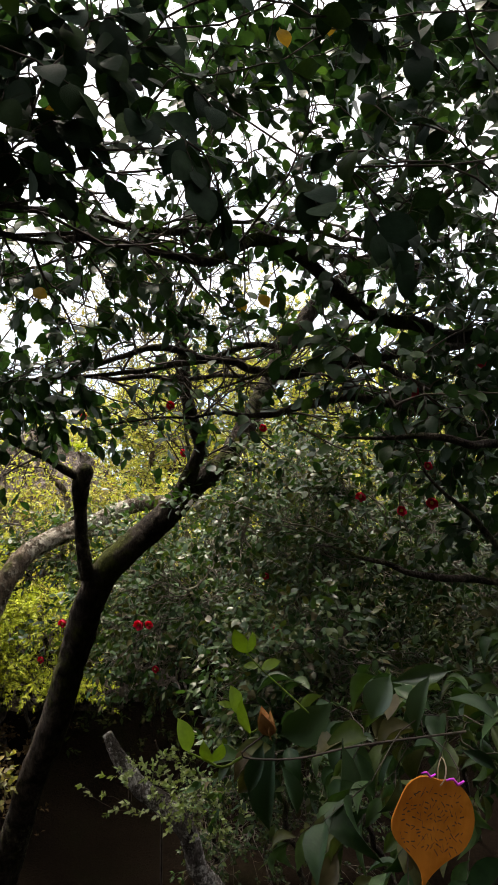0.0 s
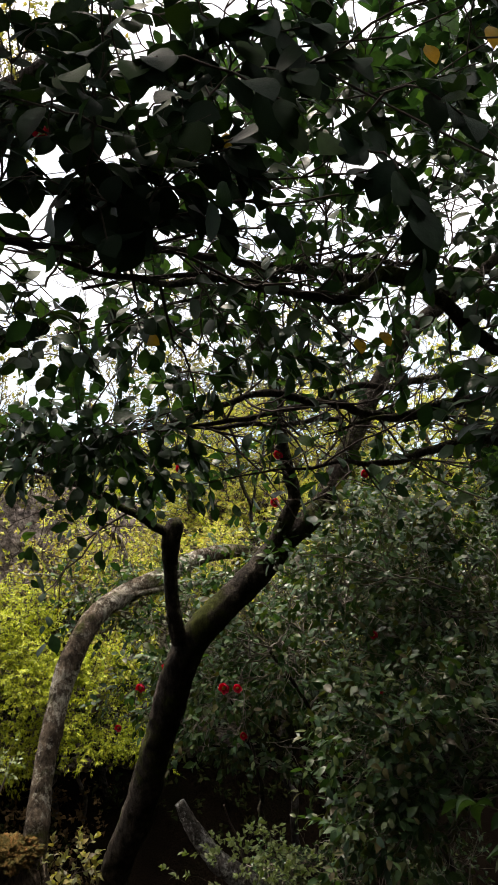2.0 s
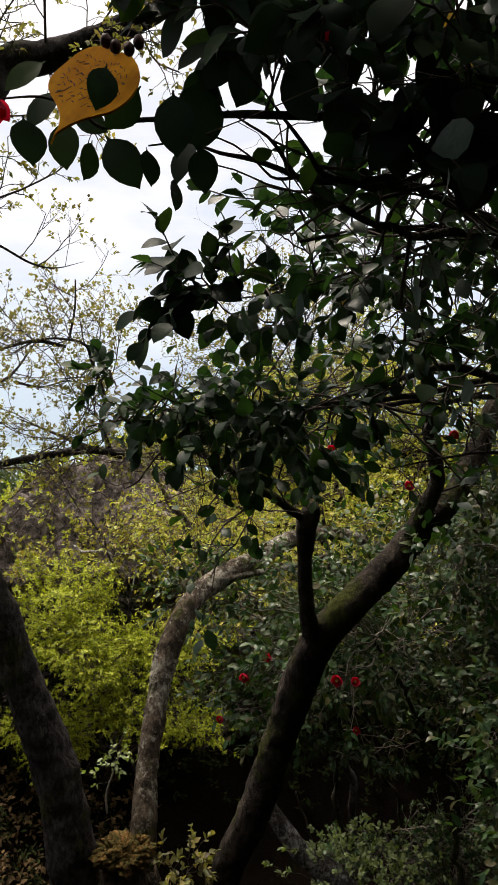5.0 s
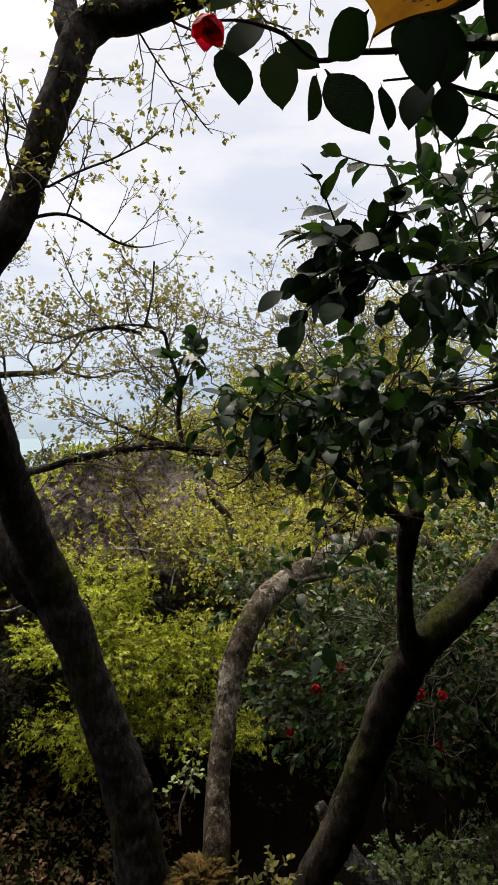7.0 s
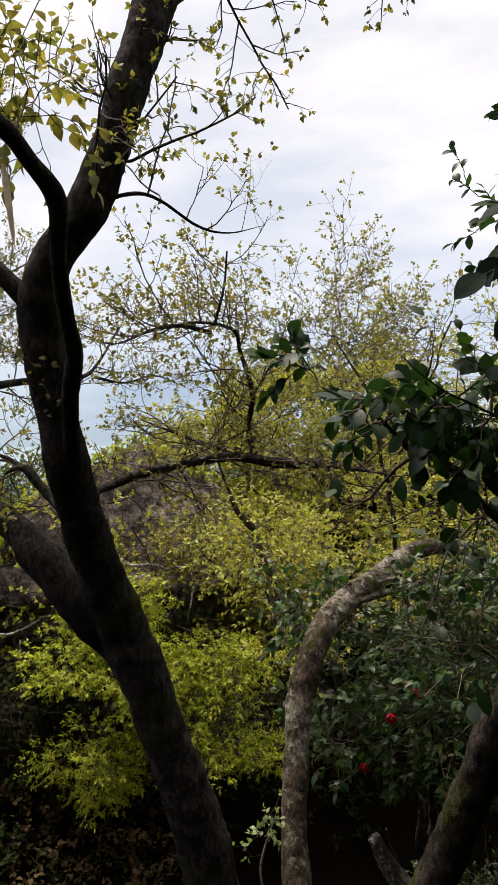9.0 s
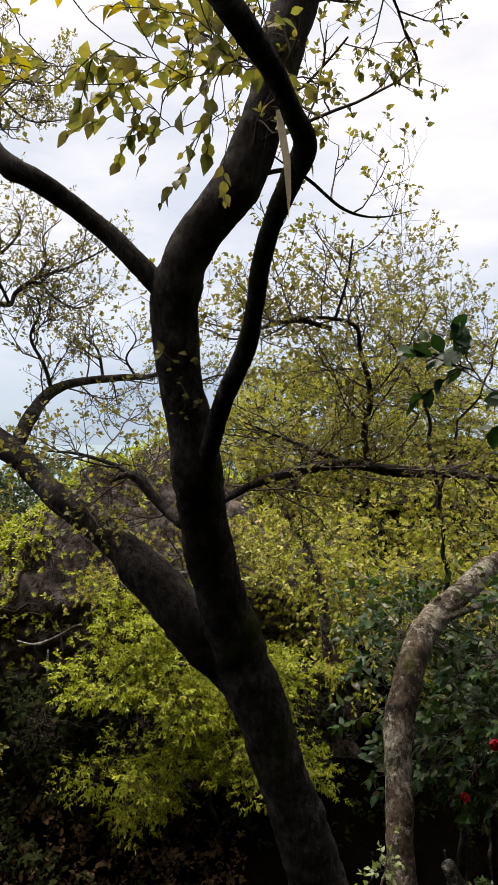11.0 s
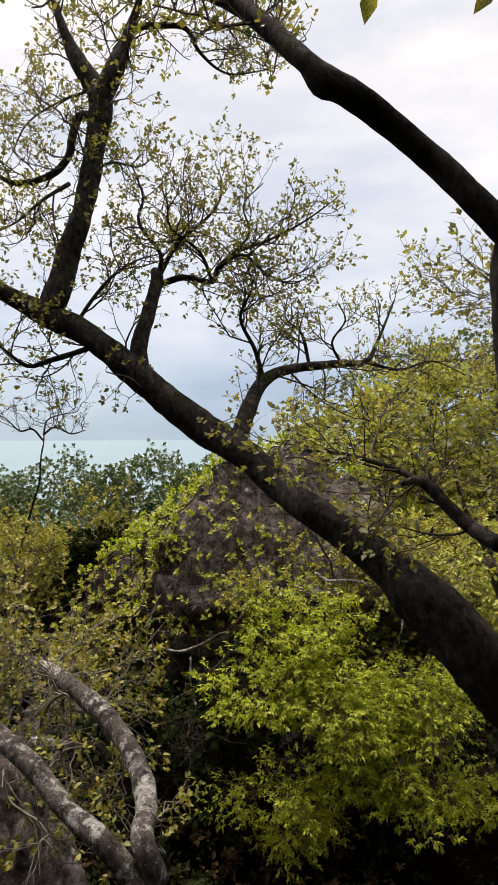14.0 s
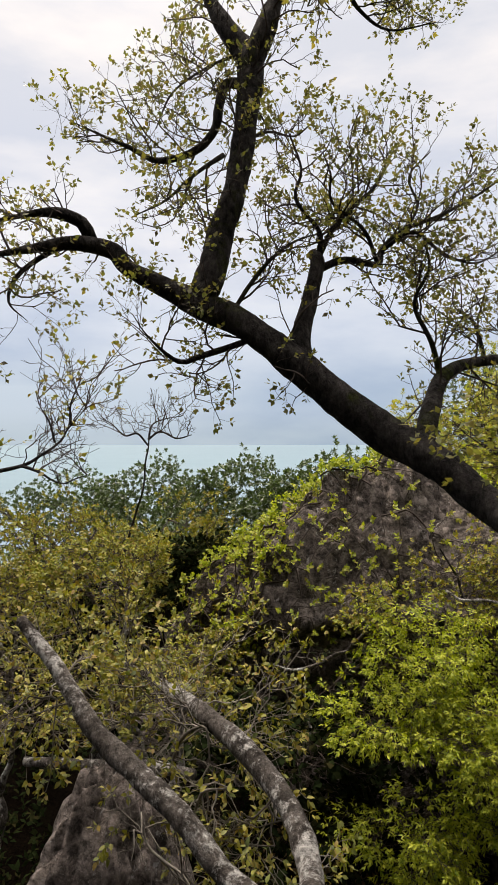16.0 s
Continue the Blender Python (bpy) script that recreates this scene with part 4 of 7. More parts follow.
BOUGHS["D_log"] = [(-0.7893, 3.86, -0.2016, 0.03), (-0.7186, 3.86, -0.3443, 0.042), (-0.597, 3.86, -0.5025, 0.052), (-0.4131, 3.87, -0.6498, 0.058), (-0.3172, 3.88, -0.815, 0.055), (-0.2725, 3.9, -0.9882, 0.058), (-0.118, 3.95, -1.2481, 0.065), (0.0158, 4.0, -1.6477, 0.07)]
BOUGHS["E_limb1"] = [(-3.544, 3.5, 1.069, 0.0181), (-3.378, 3.4, 0.963, 0.0224), (-3.226, 3.3, 0.84, 0.0274), (-3.069, 3.2, 0.782, 0.0292), (-2.926, 3.1, 0.737, 0.0284), (-2.821, 3.035, 0.669, 0.027), (-2.711, 2.97, 0.625, 0.0301), (-2.617, 2.95, 0.532, 0.03), (-2.563, 2.925, 0.407, 0.0384), (-2.523, 2.9, 0.019, 0.0431)]
BOUGHS["E_limb2"] = [(-3.497, 4.2, 0.733, 0.007), (-3.277, 4, 0.73, 0.015), (-3.13, 3.8, 0.756, 0.0238), (-2.995, 3.6, 0.78, 0.0278), (-2.901, 3.5, 0.769, 0.0312), (-2.795, 3.4, 0.736, 0.0311), (-2.684, 3.26, 0.685, 0.0303), (-2.624, 3.12, 0.627, 0.0307), (-2.605, 2.98, 0.622, 0.0295), (-2.568, 2.96, 0.526, 0.0314)]
BOUGHS["E_limb3"] = [(-4.007, 4.4, 0.187, 0.0206), (-3.586, 4.3, 0.245, 0.0269), (-3.365, 4.25, 0.281, 0.0262), (-3.179, 4.2, 0.291, 0.0209)]
BOUGHS["K_limb1"] = [(-0.701, 1.7, 1.955, 0.0033), (-0.543, 1.725, 1.984, 0.0053), (-0.423, 1.75, 1.985, 0.007), (-0.285, 1.775, 1.962, 0.0095), (-0.099, 1.8, 1.941, 0.0125), (0.034, 1.9, 2.024, 0.0164), (0.148, 1.975, 1.986, 0.0192), (0.254, 2.05, 1.926, 0.0199), (0.402, 2.125, 1.854, 0.0221), (0.596, 2.2, 1.818, 0.0229), (0.847, 2.3, 1.816, 0.0254), (1.225, 2.5, 1.806, 0.0308)]
BOUGHS["K_limb2"] = [(-0.869, 2.2, 1.608, 0.0032), (-0.601, 2.2, 1.668, 0.005), (-0.44, 2.2, 1.728, 0.0078), (-0.279, 2.2, 1.76, 0.0112), (-0.084, 2.25, 1.728, 0.0123), (0.064, 2.3, 1.687, 0.0143), (0.332, 2.35, 1.742, 0.0162), (0.612, 2.4, 1.788, 0.0182), (0.957, 2.6, 1.878, 0.0233)]
BOUGHS["K_limb3"] = [(-0.48, 2, 1.503, 0.0014), (-0.323, 2.033, 1.53, 0.0029), (-0.176, 2.067, 1.549, 0.0046), (-0.026, 2.1, 1.554, 0.0076), (0.131, 2.15, 1.576, 0.0114), (0.349, 2.2, 1.598, 0.0139), (0.576, 2.25, 1.56, 0.0154), (0.818, 2.3, 1.517, 0.0169), (1.129, 2.5, 1.48, 0.0208)]
BOUGHS["K_limb4"] = [(-0.122, 2.3, 1.639, 0.0025), (0.045, 2.25, 1.683, 0.0067), (0.204, 2.2, 1.707, 0.0111), (0.348, 2.1, 1.716, 0.0102), (0.511, 2, 1.627, 0.0097)]
BOUGHS["K_limb5"] = [(0.153, 1.6, 1.24, 0.0015), (0.232, 1.6, 1.228, 0.0036), (0.31, 1.6, 1.207, 0.0059), (0.422, 1.625, 1.163, 0.008), (0.592, 1.65, 1.146, 0.0096), (0.82, 1.8, 1.089, 0.0121)]
BOUGHS["K_limb6"] = [(0.311, 1.5, 1.558, 0.0012), (0.412, 1.6, 1.419, 0.0035), (0.52, 1.65, 1.303, 0.0068), (0.578, 1.7, 1.235, 0.0084), (0.676, 1.7, 1.167, 0.0099)]
BOUGHS["K_limb7"] = [(0.19, 1.5, 1.49, 0.002), (0.312, 1.5, 1.482, 0.0053), (0.434, 1.5, 1.488, 0.0087), (0.593, 1.6, 1.48, 0.0107), (0.749, 1.6, 1.462, 0.0122)]
BOUGHS["K_limb8"] = [(-0.817, 1.25, 1.995, 0.0011), (-0.766, 1.3, 1.982, 0.0022), (-0.726, 1.35, 1.948, 0.0036), (-0.668, 1.425, 1.936, 0.0055), (-0.579, 1.5, 1.928, 0.0066), (-0.46, 1.66, 1.949, 0.0079), (-0.313, 1.76, 1.958, 0.0089), (-0.208, 1.79, 1.953, 0.0081)]
BOUGHS["K_limb9"] = [(-0.804, 1.05, 1.953, 0.0008), (-0.776, 1.1, 1.95, 0.001), (-0.751, 1.15, 1.943, 0.0018), (-0.723, 1.2, 1.928, 0.0029), (-0.688, 1.275, 1.919, 0.0045), (-0.619, 1.35, 1.936, 0.0059), (-0.505, 1.5, 1.97, 0.0074), (-0.339, 1.8, 2.032, 0.0102), (0.071, 2.2, 2.074, 0.014), (0.685, 2.6, 2.111, 0.0182)]
BOUGHS["K_limb10"] = [(-0.836, 1.15, 1.921, 0.0012), (-0.787, 1.2, 1.923, 0.0012), (-0.746, 1.25, 1.924, 0.0021), (-0.678, 1.3, 1.921, 0.0026)]
BOUGHS["K_limb12"] = [(-1.114, 2, 1.743, 0.0008), (-1.015, 2.05, 1.68, 0.0018), (-0.869, 2.1, 1.628, 0.0029), (-0.701, 2.15, 1.637, 0.0048), (-0.495, 2.2, 1.667, 0.0069), (-0.253, 2.3, 1.726, 0.009), (-0.051, 2.4, 1.781, 0.0105), (0.4, 2.7, 1.866, 0.0141)]
BOUGHS["K_limb13"] = [(-1.007, 1.75, 1.86, 0.0008), (-0.899, 1.775, 1.853, 0.0009), (-0.764, 1.8, 1.868, 0.0016), (-0.623, 1.85, 1.918, 0.0029), (-0.473, 1.9, 1.983, 0.0041), (-0.275, 2, 2.06, 0.0054), (0.089, 2.3, 2.163, 0.0076), (0.664, 2.7, 2.227, 0.0099)]
BOUGHS["K_limb15"] = [(-1.029, 2, 1.649, 0.0008), (-0.904, 2.05, 1.63, 0.0023), (-0.747, 2.1, 1.622, 0.0046), (-0.534, 2.2, 1.665, 0.0067), (-0.033, 2.6, 1.708, 0.0093)]
BOUGHS["K_limb16"] = [(-1.14, 1.34, 2.06, 0.0014), (-1.1, 1.355, 2.075, 0.0022), (-1.05, 1.37, 2.06, 0.003), (-1.0, 1.37, 2.03, 0.0034), (-0.955, 1.37, 2.045, 0.004), (-0.893, 1.37, 2.045, 0.0046), (-0.8, 1.38, 2.04, 0.0058), (-0.652, 1.4, 2.053, 0.0065)]
BOUGHS["K_limb17"] = [(-0.933, 1.34, 1.99, 0.0014), (-0.885, 1.35, 2.0, 0.0021), (-0.835, 1.36, 1.985, 0.0028), (-0.789, 1.37, 1.97, 0.0036), (-0.708, 1.39, 1.955, 0.0043), (-0.562, 1.41, 1.968, 0.005)]
BOUGHS["S_sap"] = [(-1.337, 2.8, 0.257, 0.0038), (-1.344, 2.825, 0.319, 0.0034), (-1.324, 2.85, 0.382, 0.003), (-1.296, 2.85, 0.459, 0.0017)]
BOUGHS["V_vine"] = [(-2.505, 5.4, 0.601, 0.0113), (-2.554, 5.42, 0.513, 0.013), (-2.669, 5.44, 0.389, 0.0163), (-2.769, 5.46, 0.32, 0.0148), (-2.905, 5.48, 0.294, 0.0133), (-3.043, 5.5, 0.322, 0.0101)]
BOUGHS["V_vine2"] = [(-2.108, 5.2, 0.847, 0.009), (-1.993, 5.167, 0.803, 0.0119), (-1.854, 5.133, 0.803, 0.0117), (-1.69, 5.1, 0.798, 0.0101)]
BOUGHS["V_vine3"] = [(-2.869, 5.6, 0.23, 0.0103), (-2.874, 5.55, -0.025, 0.0118), (-2.847, 5.5, -0.239, 0.0083)]
BOUGHS["V_vine4"] = [(-1.68, 5, 0.478, 0.007), (-1.648, 5, 0.648, 0.007), (-1.654, 5, 0.788, 0.0056)]
BOUGHS["A_bow"] = [(-2.81, 3.1, 1.899, 0.0056), (-2.766, 3.125, 1.98, 0.005), (-2.713, 3.15, 2.051, 0.0043), (-2.654, 3.225, 2.113, 0.0026), (-2.573, 3.3, 2.149, 0.0008)]
BOUGHS["A_bowl"] = [(-2.737, 3.09, 1.857, 0.0076), (-2.798, 3.08, 1.834, 0.0069), (-2.865, 3.065, 1.812, 0.0069), (-2.916, 3.05, 1.798, 0.0055), (-2.977, 3.025, 1.85, 0.0024), (-3.008, 3, 1.901, 0.0009)]
BOUGHS["A_dtop"] = [(-2.3169, 3.3, 1.7717, 0.008), (-2.34, 3.2875, 1.8602, 0.0064), (-2.3815, 3.275, 1.9524, 0.0047), (-2.3466, 3.2625, 2.0344, 0.0031), (-2.3584, 3.25, 2.09, 0.0015)]
BOUGHS["A_dtop2"] = [(-2.1798, 3.5, 1.833, 0.006), (-2.2038, 3.5333, 1.942, 0.0045), (-2.2554, 3.5667, 2.0013, 0.0029), (-2.2454, 3.6, 2.0882, 0.0014)]
BOUGHS["A_twigc"] = [(-1.772, 2.36, 2.121, 0.0064), (-1.687, 2.36, 2.15, 0.0057), (-1.625, 2.4, 2.175, 0.0043), (-1.576, 2.45, 2.173, 0.0037), (-1.492, 2.5, 2.129, 0.0034), (-1.416, 2.5, 2.112, 0.0019), (-1.324, 2.5, 2.131, 0.0005)]
BOUGHS["A_twigd"] = [(-1.468, 2.8, 1.91, 0.0062), (-1.561, 2.775, 1.927, 0.0062), (-1.644, 2.75, 1.908, 0.0052), (-1.73, 2.675, 1.862, 0.0024), (-1.794, 2.6, 1.874, 0.0006)]
BOUGHS["A_twige"] = [(-1.458, 2.8, 1.935, 0.0044), (-1.43, 2.775, 2.037, 0.0035), (-1.42, 2.75, 2.135, 0.0026)]
BOUGHS["A_twigf"] = [(-1.37, 2.9, 1.535, 0.0065), (-1.466, 2.925, 1.571, 0.0085), (-1.583, 2.95, 1.617, 0.0047), (-1.698, 2.95, 1.664, 0.0017)]
BOUGHS["N_trunk"] = [(-4.717, 7.2, 0.029, 0.0123), (-4.54, 7, 0.515, 0.0118), (-4.318, 6.6, 0.86, 0.0098), (-4.23, 6.54, 1.087, 0.0086), (-4.156, 6.48, 1.265, 0.0075), (-4.119, 6.42, 1.459, 0.0063), (-4.077, 6.36, 1.565, 0.0052), (-4.053, 6.3, 1.656, 0.0041)]
BOUGHS["N_right"] = [(-4.057, 6.3, 1.627, 0.0092), (-3.957, 6.267, 1.681, 0.0077), (-3.829, 6.233, 1.633, 0.006), (-3.712, 6.2, 1.657, 0.003)]
BOUGHS["N_left"] = [(-4.061, 6.3, 1.586, 0.0078), (-4.148, 6.325, 1.668, 0.0079), (-4.253, 6.35, 1.655, 0.0063), (-4.36, 6.375, 1.739, 0.0046), (-4.451, 6.4, 1.781, 0.0032)]
BOUGHS["N_up"] = [(-4.053, 6.3, 1.64, 0.0078), (-4.028, 6.3, 1.73, 0.0061), (-3.935, 6.3, 1.771, 0.0045), (-3.808, 6.3, 1.792, 0.003)]
BOUGHS["M_trunk"] = [(-4.5, 4.7, 1.4, 0.0136), (-4.283, 4.65, 1.485, 0.0103), (-4.105, 4.6, 1.5, 0.0086), (-4.012, 4.58, 1.551, 0.0071), (-3.933, 4.56, 1.619, 0.0057), (-3.856, 4.54, 1.691, 0.0042), (-3.779, 4.52, 1.76, 0.002), (-3.737, 4.5, 1.816, 0.0014)]
BOUGHS["M_twig"] = [(-3.959, 4.6, 1.611, 0.0061), (-3.983, 4.6, 1.701, 0.0052), (-4.033, 4.6, 1.783, 0.003), (-4.054, 4.6, 1.851, 0.0021)]
BOUGHS["M_low"] = [(-4.134, 4.6, 1.5, 0.0082), (-3.999, 4.567, 1.457, 0.0061), (-3.882, 4.533, 1.433, 0.004), (-3.754, 4.5, 1.463, 0.002)]
BOUGHS["M_up"] = [(-3.837, 4.5, 1.69, 0.005), (-3.832, 4.5, 1.785, 0.0039), (-3.793, 4.5, 1.869, 0.0029), (-3.744, 4.5, 1.889, 0.002)]
BOUGHS["T_a"] = [(-3.095, 3.6, 0.61, 0.0045), (-3.069, 3.575, 0.686, 0.0053), (-3.025, 3.55, 0.744, 0.0053), (-2.969, 3.525, 0.767, 0.0043), (-2.951, 3.5, 0.676, 0.0026)]
BOUGHS["T_b"] = [(-2.999, 3.5, 0.517, 0.0043), (-2.975, 3.467, 0.587, 0.005), (-2.945, 3.433, 0.631, 0.0041), (-2.869, 3.4, 0.659, 0.0024)]
BOUGHS["T_c"] = [(-3.093, 3.3, 0.626, 0.0031), (-3.067, 3.275, 0.557, 0.0038), (-3.01, 3.25, 0.531, 0.0038), (-2.959, 3.225, 0.521, 0.003), (-2.923, 3.2, 0.496, 0.0022)]


# the camellia's limbs wind
for nme in [q for q in BOUGHS if q.startswith("K_")]:
    BOUGHS[nme] = crook(BOUGHS[nme], 0.030)
for nme in ("C_left", "M_trunk", "M_low"):
    BOUGHS[nme] = crook(BOUGHS[nme], 0.035)


def samples(names, skip=0.15, step=0.04):
    out = []
    for nme in names:
        ln = smooth_line(BOUGHS[nme], step)[:, :3]
        out.append(ln[int(len(ln) * skip):])
    return np.vstack(out)


def tree_of(name, label, category, prefix, mat, sides=44, knobs=0.14):
    top = thing(name, label, category)
    for nme in BOUGHS:
        if nme.startswith(prefix):
            big_one = max(q[3] for q in BOUGHS[nme]) > 0.02
            part("trunk" if nme.endswith("trunk") else "limb", limb_mesh(BOUGHS[nme], mat, 0.009 if big_one else 0.015, (sides if max(q[3] for q in BOUGHS[nme]) > 0.05 else 22) if big_one else 8, knobs), top)
    return top


def crown(top, volumes, count, per, length, form, mat, wood, spread=0.8, stem=0.05, droop=0.0, r0=0.003, width=1.0, twig_mat=None, keep=None, sides=3, label="", r1=0.0011, sag=0.05, face=0.0, picks=0, pick_mat=None, rise=0.0):
    tips, outward = in_volumes(volumes, count)
    if keep is not None:
        ok = keep(tips)
        tips, outward = tips[ok], outward[ok]
    paths, axes = colonise(wood, tips, r0, r1, sag)
    pos, along, nrm, size = shoots(tips, unit(axes + 0.3 * outward + np.array([0, 0, rise])), per, length, spread, stem, droop, 0.6, face)
    part("twigwork", twig_mesh(with_sprigs(paths, r1), twig_mat or TWIG, sides), top, kind="stuff")
    rest = np.argsort(pos[:, 1] + 0.6 * pos[:, 0])
    if picks:
        first, rest = rest[:picks], rest[picks:]
        picked_leaves(top, form, pos[first], along[first], nrm[first], size[first], width, pick_mat)
    part("foliage", leaves_mesh(form, leaves_at(form, pos[rest], along[rest], nrm[rest], size[rest], width), mat), top, label, kind="stuff")
    return tips


# the same darkened colours, backlight shade included, for leaves that are single objects
LEAF_PICKED_SHADED = leafy("picked_shaded_camellia_leaf", ((0.010, 0.020, 0.014), (0.015, 0.031, 0.017), (0.013, 0.026, 0.019), (0.030, 0.056, 0.017)), 0.5, 0.025, 0.12, 0.3, by_object=True)
LEAF_PICKED_GLOSSY = leafy("picked_glossy_leaf", ((0.018, 0.044, 0.024), (0.028, 0.062, 0.030), (0.040, 0.075, 0.034)), 0.3, 0.45, 0.08, 0.15, by_object=True)
LEAF_PICKED_YOUNG = leafy("picked_young_leaf", ((0.24, 0.21, 0.03), (0.31, 0.26, 0.03), (0.40, 0.27, 0.03), (0.20, 0.21, 0.03)), 0.45, 0.25, 0.5, 0.0, (1.5, 1.5, 0.5), by_object=True)
PICKED = {}


def picked_leaves(top, form, pos, along, nrm, size, width, mat):
    """Single leaves, each an object, on a few shared meshes."""
    key = mat.name
    if key not in PICKED:
        PICKED[key] = []
        for k in range(6):
            z0 = np.zeros((1, 3))
            v = leaves_at(form, z0, np.array([[1.0, 0, 0]]), np.array([[0, 0.0, 1]]), 1.0, 0.9 + 0.05 * k)
            PICKED[key].append(leaves_mesh(form, v, mat, "leaf"))
    x = unit(along)
    y = unit(np.cross(nrm, x))
    z = np.cross(x, y)
    for i in range(len(pos)):
        ob = part("leaf", PICKED[key][i % 6], top)
        m = Matrix.Identity(4)
        for r in range(3):
            m[r][0], m[r][1], m[r][2], m[r][3] = x[i, r] * size[i], y[i, r] * size[i] * width, z[i, r] * size[i], pos[i, r]
        ob.matrix_basis = m


# the forked deciduous tree
tree = tree_of("deciduous_tree", "dark-barked forked tree with fresh yellow-green leaves", "tree", "A_", BARK_DARK)
crown(tree, ((-1.90, 1.95, 2.22, 0.27, 0.2, 0.13, 70), (-1.78, 2.0, 2.12, 0.16, 0.16, 0.1, 22)), 100, 6, 0.031, FORM_BROAD, LEAF_YOUNG,
      samples(("A_stem", "A_arm", "A_thin")), droop=0.5, stem=0.07, picks=150, pick_mat=LEAF_PICKED_YOUNG, r0=0.004)
# the boughs nearest the path carry the larger leaves
leafy_twigs(tree, [q[len(q) // 2:] for q in lines_of(("A_arm",))], (0.035, 0.032, 0.024), (0.28, 0.11, 0.042), (0.0038, 0.0020, 0.0011), 3, 0.016, FORM_MINI, LEAF_YOUNG, bare=0.2, lift=0.5, skip=0.0, width=1.3, sides=3)
leafy_twigs(tree, lines_of(("A_twigc",)), (0.07, 0.04, 0.026), (0.28, 0.12, 0.045), (0.0038, 0.0020, 0.0011), 3, 0.018, FORM_BROAD, LEAF_YOUNG, bare=0.2, lift=0.45, skip=0.3)
leafy_twigs(tree, [q[len(q) // 6:len(q) // 2] for q in lines_of(("A_stem", "A_spur"))], (0.055, 0.045, 0.03), (0.30, 0.13, 0.05), (0.0042, 0.0022, 0.0012), 4, 0.019, FORM_BROAD, LEAF_YOUNG, bare=0.1, lift=0.1, flat=0.1)
leafy_twigs(tree, [q[len(q) // 2:] for q in lines_of(("A_stem",))], (0.045, 0.045, 0.03), (0.48, 0.16, 0.055), (0.0042, 0.0022, 0.0012), 4, 0.019, FORM_BROAD, LEAF_YOUNG, bare=0.1, lift=0.1, flat=0.1)
leafy_twigs(tree, lines_of(("A_rise", "A_right", "A_elbow", "A_elbowtwig", "A_twigd", "A_twige", "A_twigf")), (0.040, 0.034, 0.024), (0.30, 0.13, 0.05), (0.0030, 0.0016, 0.0009), 4, 0.0175, FORM_MINI, LEAF_YOUNG, bare=0.10, lift=0.2, flat=0.55, skip=0.1, kink=0.13, width=1.3, sides=3)
# the far crown: open fans of crooked twigs with tufts of small leaves
A_FANS = [q for q in BOUGHS if q.startswith("A_fan")] + ["A_dtop", "A_dtop2", "A_uppr", "A_upps", "A_bow", "A_bowl", "A_uptwig", "A_leftfork", "A_leftdown"]
leafy_twigs(tree, lines_of(A_FANS), (0.034, 0.030, 0.020), (0.20, 0.095, 0.040), (0.0030, 0.0017, 0.0010), 4, 0.0155, FORM_MINI, LEAF_YOUNG, bare=0.12, lift=0.30, flat=0.25, width=1.25, kink=0.2, sides=3)
leafy_twigs(tree, lines_of(("A_limbD", "A_up", "A_up2")), (0.06, 0.034, 0.022), (0.24, 0.10, 0.040), (0.0034, 0.0018, 0.0010), 4, 0.0155, FORM_MINI, LEAF_YOUNG, bare=0.12, lift=0.35, flat=0.2, width=1.25, kink=0.2, sides=3)
leafy_twigs(tree, [q[len(q) // 2:] for q in lines_of(("A_limb",))], (0.10, 0.04, 0.024), (0.19, 0.09, 0.038), (0.0034, 0.0018, 0.0010), 4, 0.016, FORM_MINI, LEAF_YOUNG, bare=0.15, lift=0.3, flat=0.1, width=1.25, kink=0.2, sides=3)


climber = thing("climbing_vine", "small vine with few leaves climbing a dark trunk", "vine")
spots = np.array([(-1.853, 2.420, 1.663), (-1.841, 2.400, 1.705), (-1.861, 2.400, 1.740), (-1.866, 2.380, 1.768), (-1.887, 2.360, 1.788), (-1.834, 2.380, 1.776), (-1.815, 2.420, 1.694), (-1.867, 2.420, 1.661)])
part("stem", limb_mesh([(*q, 0.0018) for q in spots[:5]], TWIG, 0.01, 5, 0.1), climber)
for q, ln in zip(spots, (0.012, 0.014, 0.01, 0.012, 0.024, 0.018, 0.016, 0.013)):
    v = leaves_at(FORM_BROAD, q[None] + RNG.normal(size=(3, 3)) * 0.008, RNG.normal(size=(3, 3)) * (1, 0.3, 0.5), np.array([0, -1.0, 0.4]) + RNG.normal(size=(3, 3)) * 0.4, ln)
    part("leaf", leaves_mesh(FORM_BROAD, v, LEAF_YOUNG, "leaf"), climber)


def lump(name, centre, radii, mat, parent, rough=0.3, seed=0.0, subdiv=4, label=""):
    bm = bmesh.new()
    bmesh.ops.create_icosphere(bm, subdivisions=subdiv, radius=1.0)
    for v in bm.verts:
        d = v.co.copy()
        h = 1 + rough * (noise.noise(d * 1.7 + Vector((seed, 0, 0))) + 0.6 * noise.noise(d * 4.5) + 0.5 * noise.noise(d * 11))
        v.co = Vector(centre) + Vector((d.x * radii[0], d.y * radii[1], d.z * radii[2])) * h
    me = bpy.data.meshes.new(name)
    bm.to_mesh(me)
    bm.free()
    me.materials.append(mat)
    me.polygons.foreach_set("use_smooth", np.ones(len(me.polygons), dtype=bool))
    return part(name, me, parent, label)


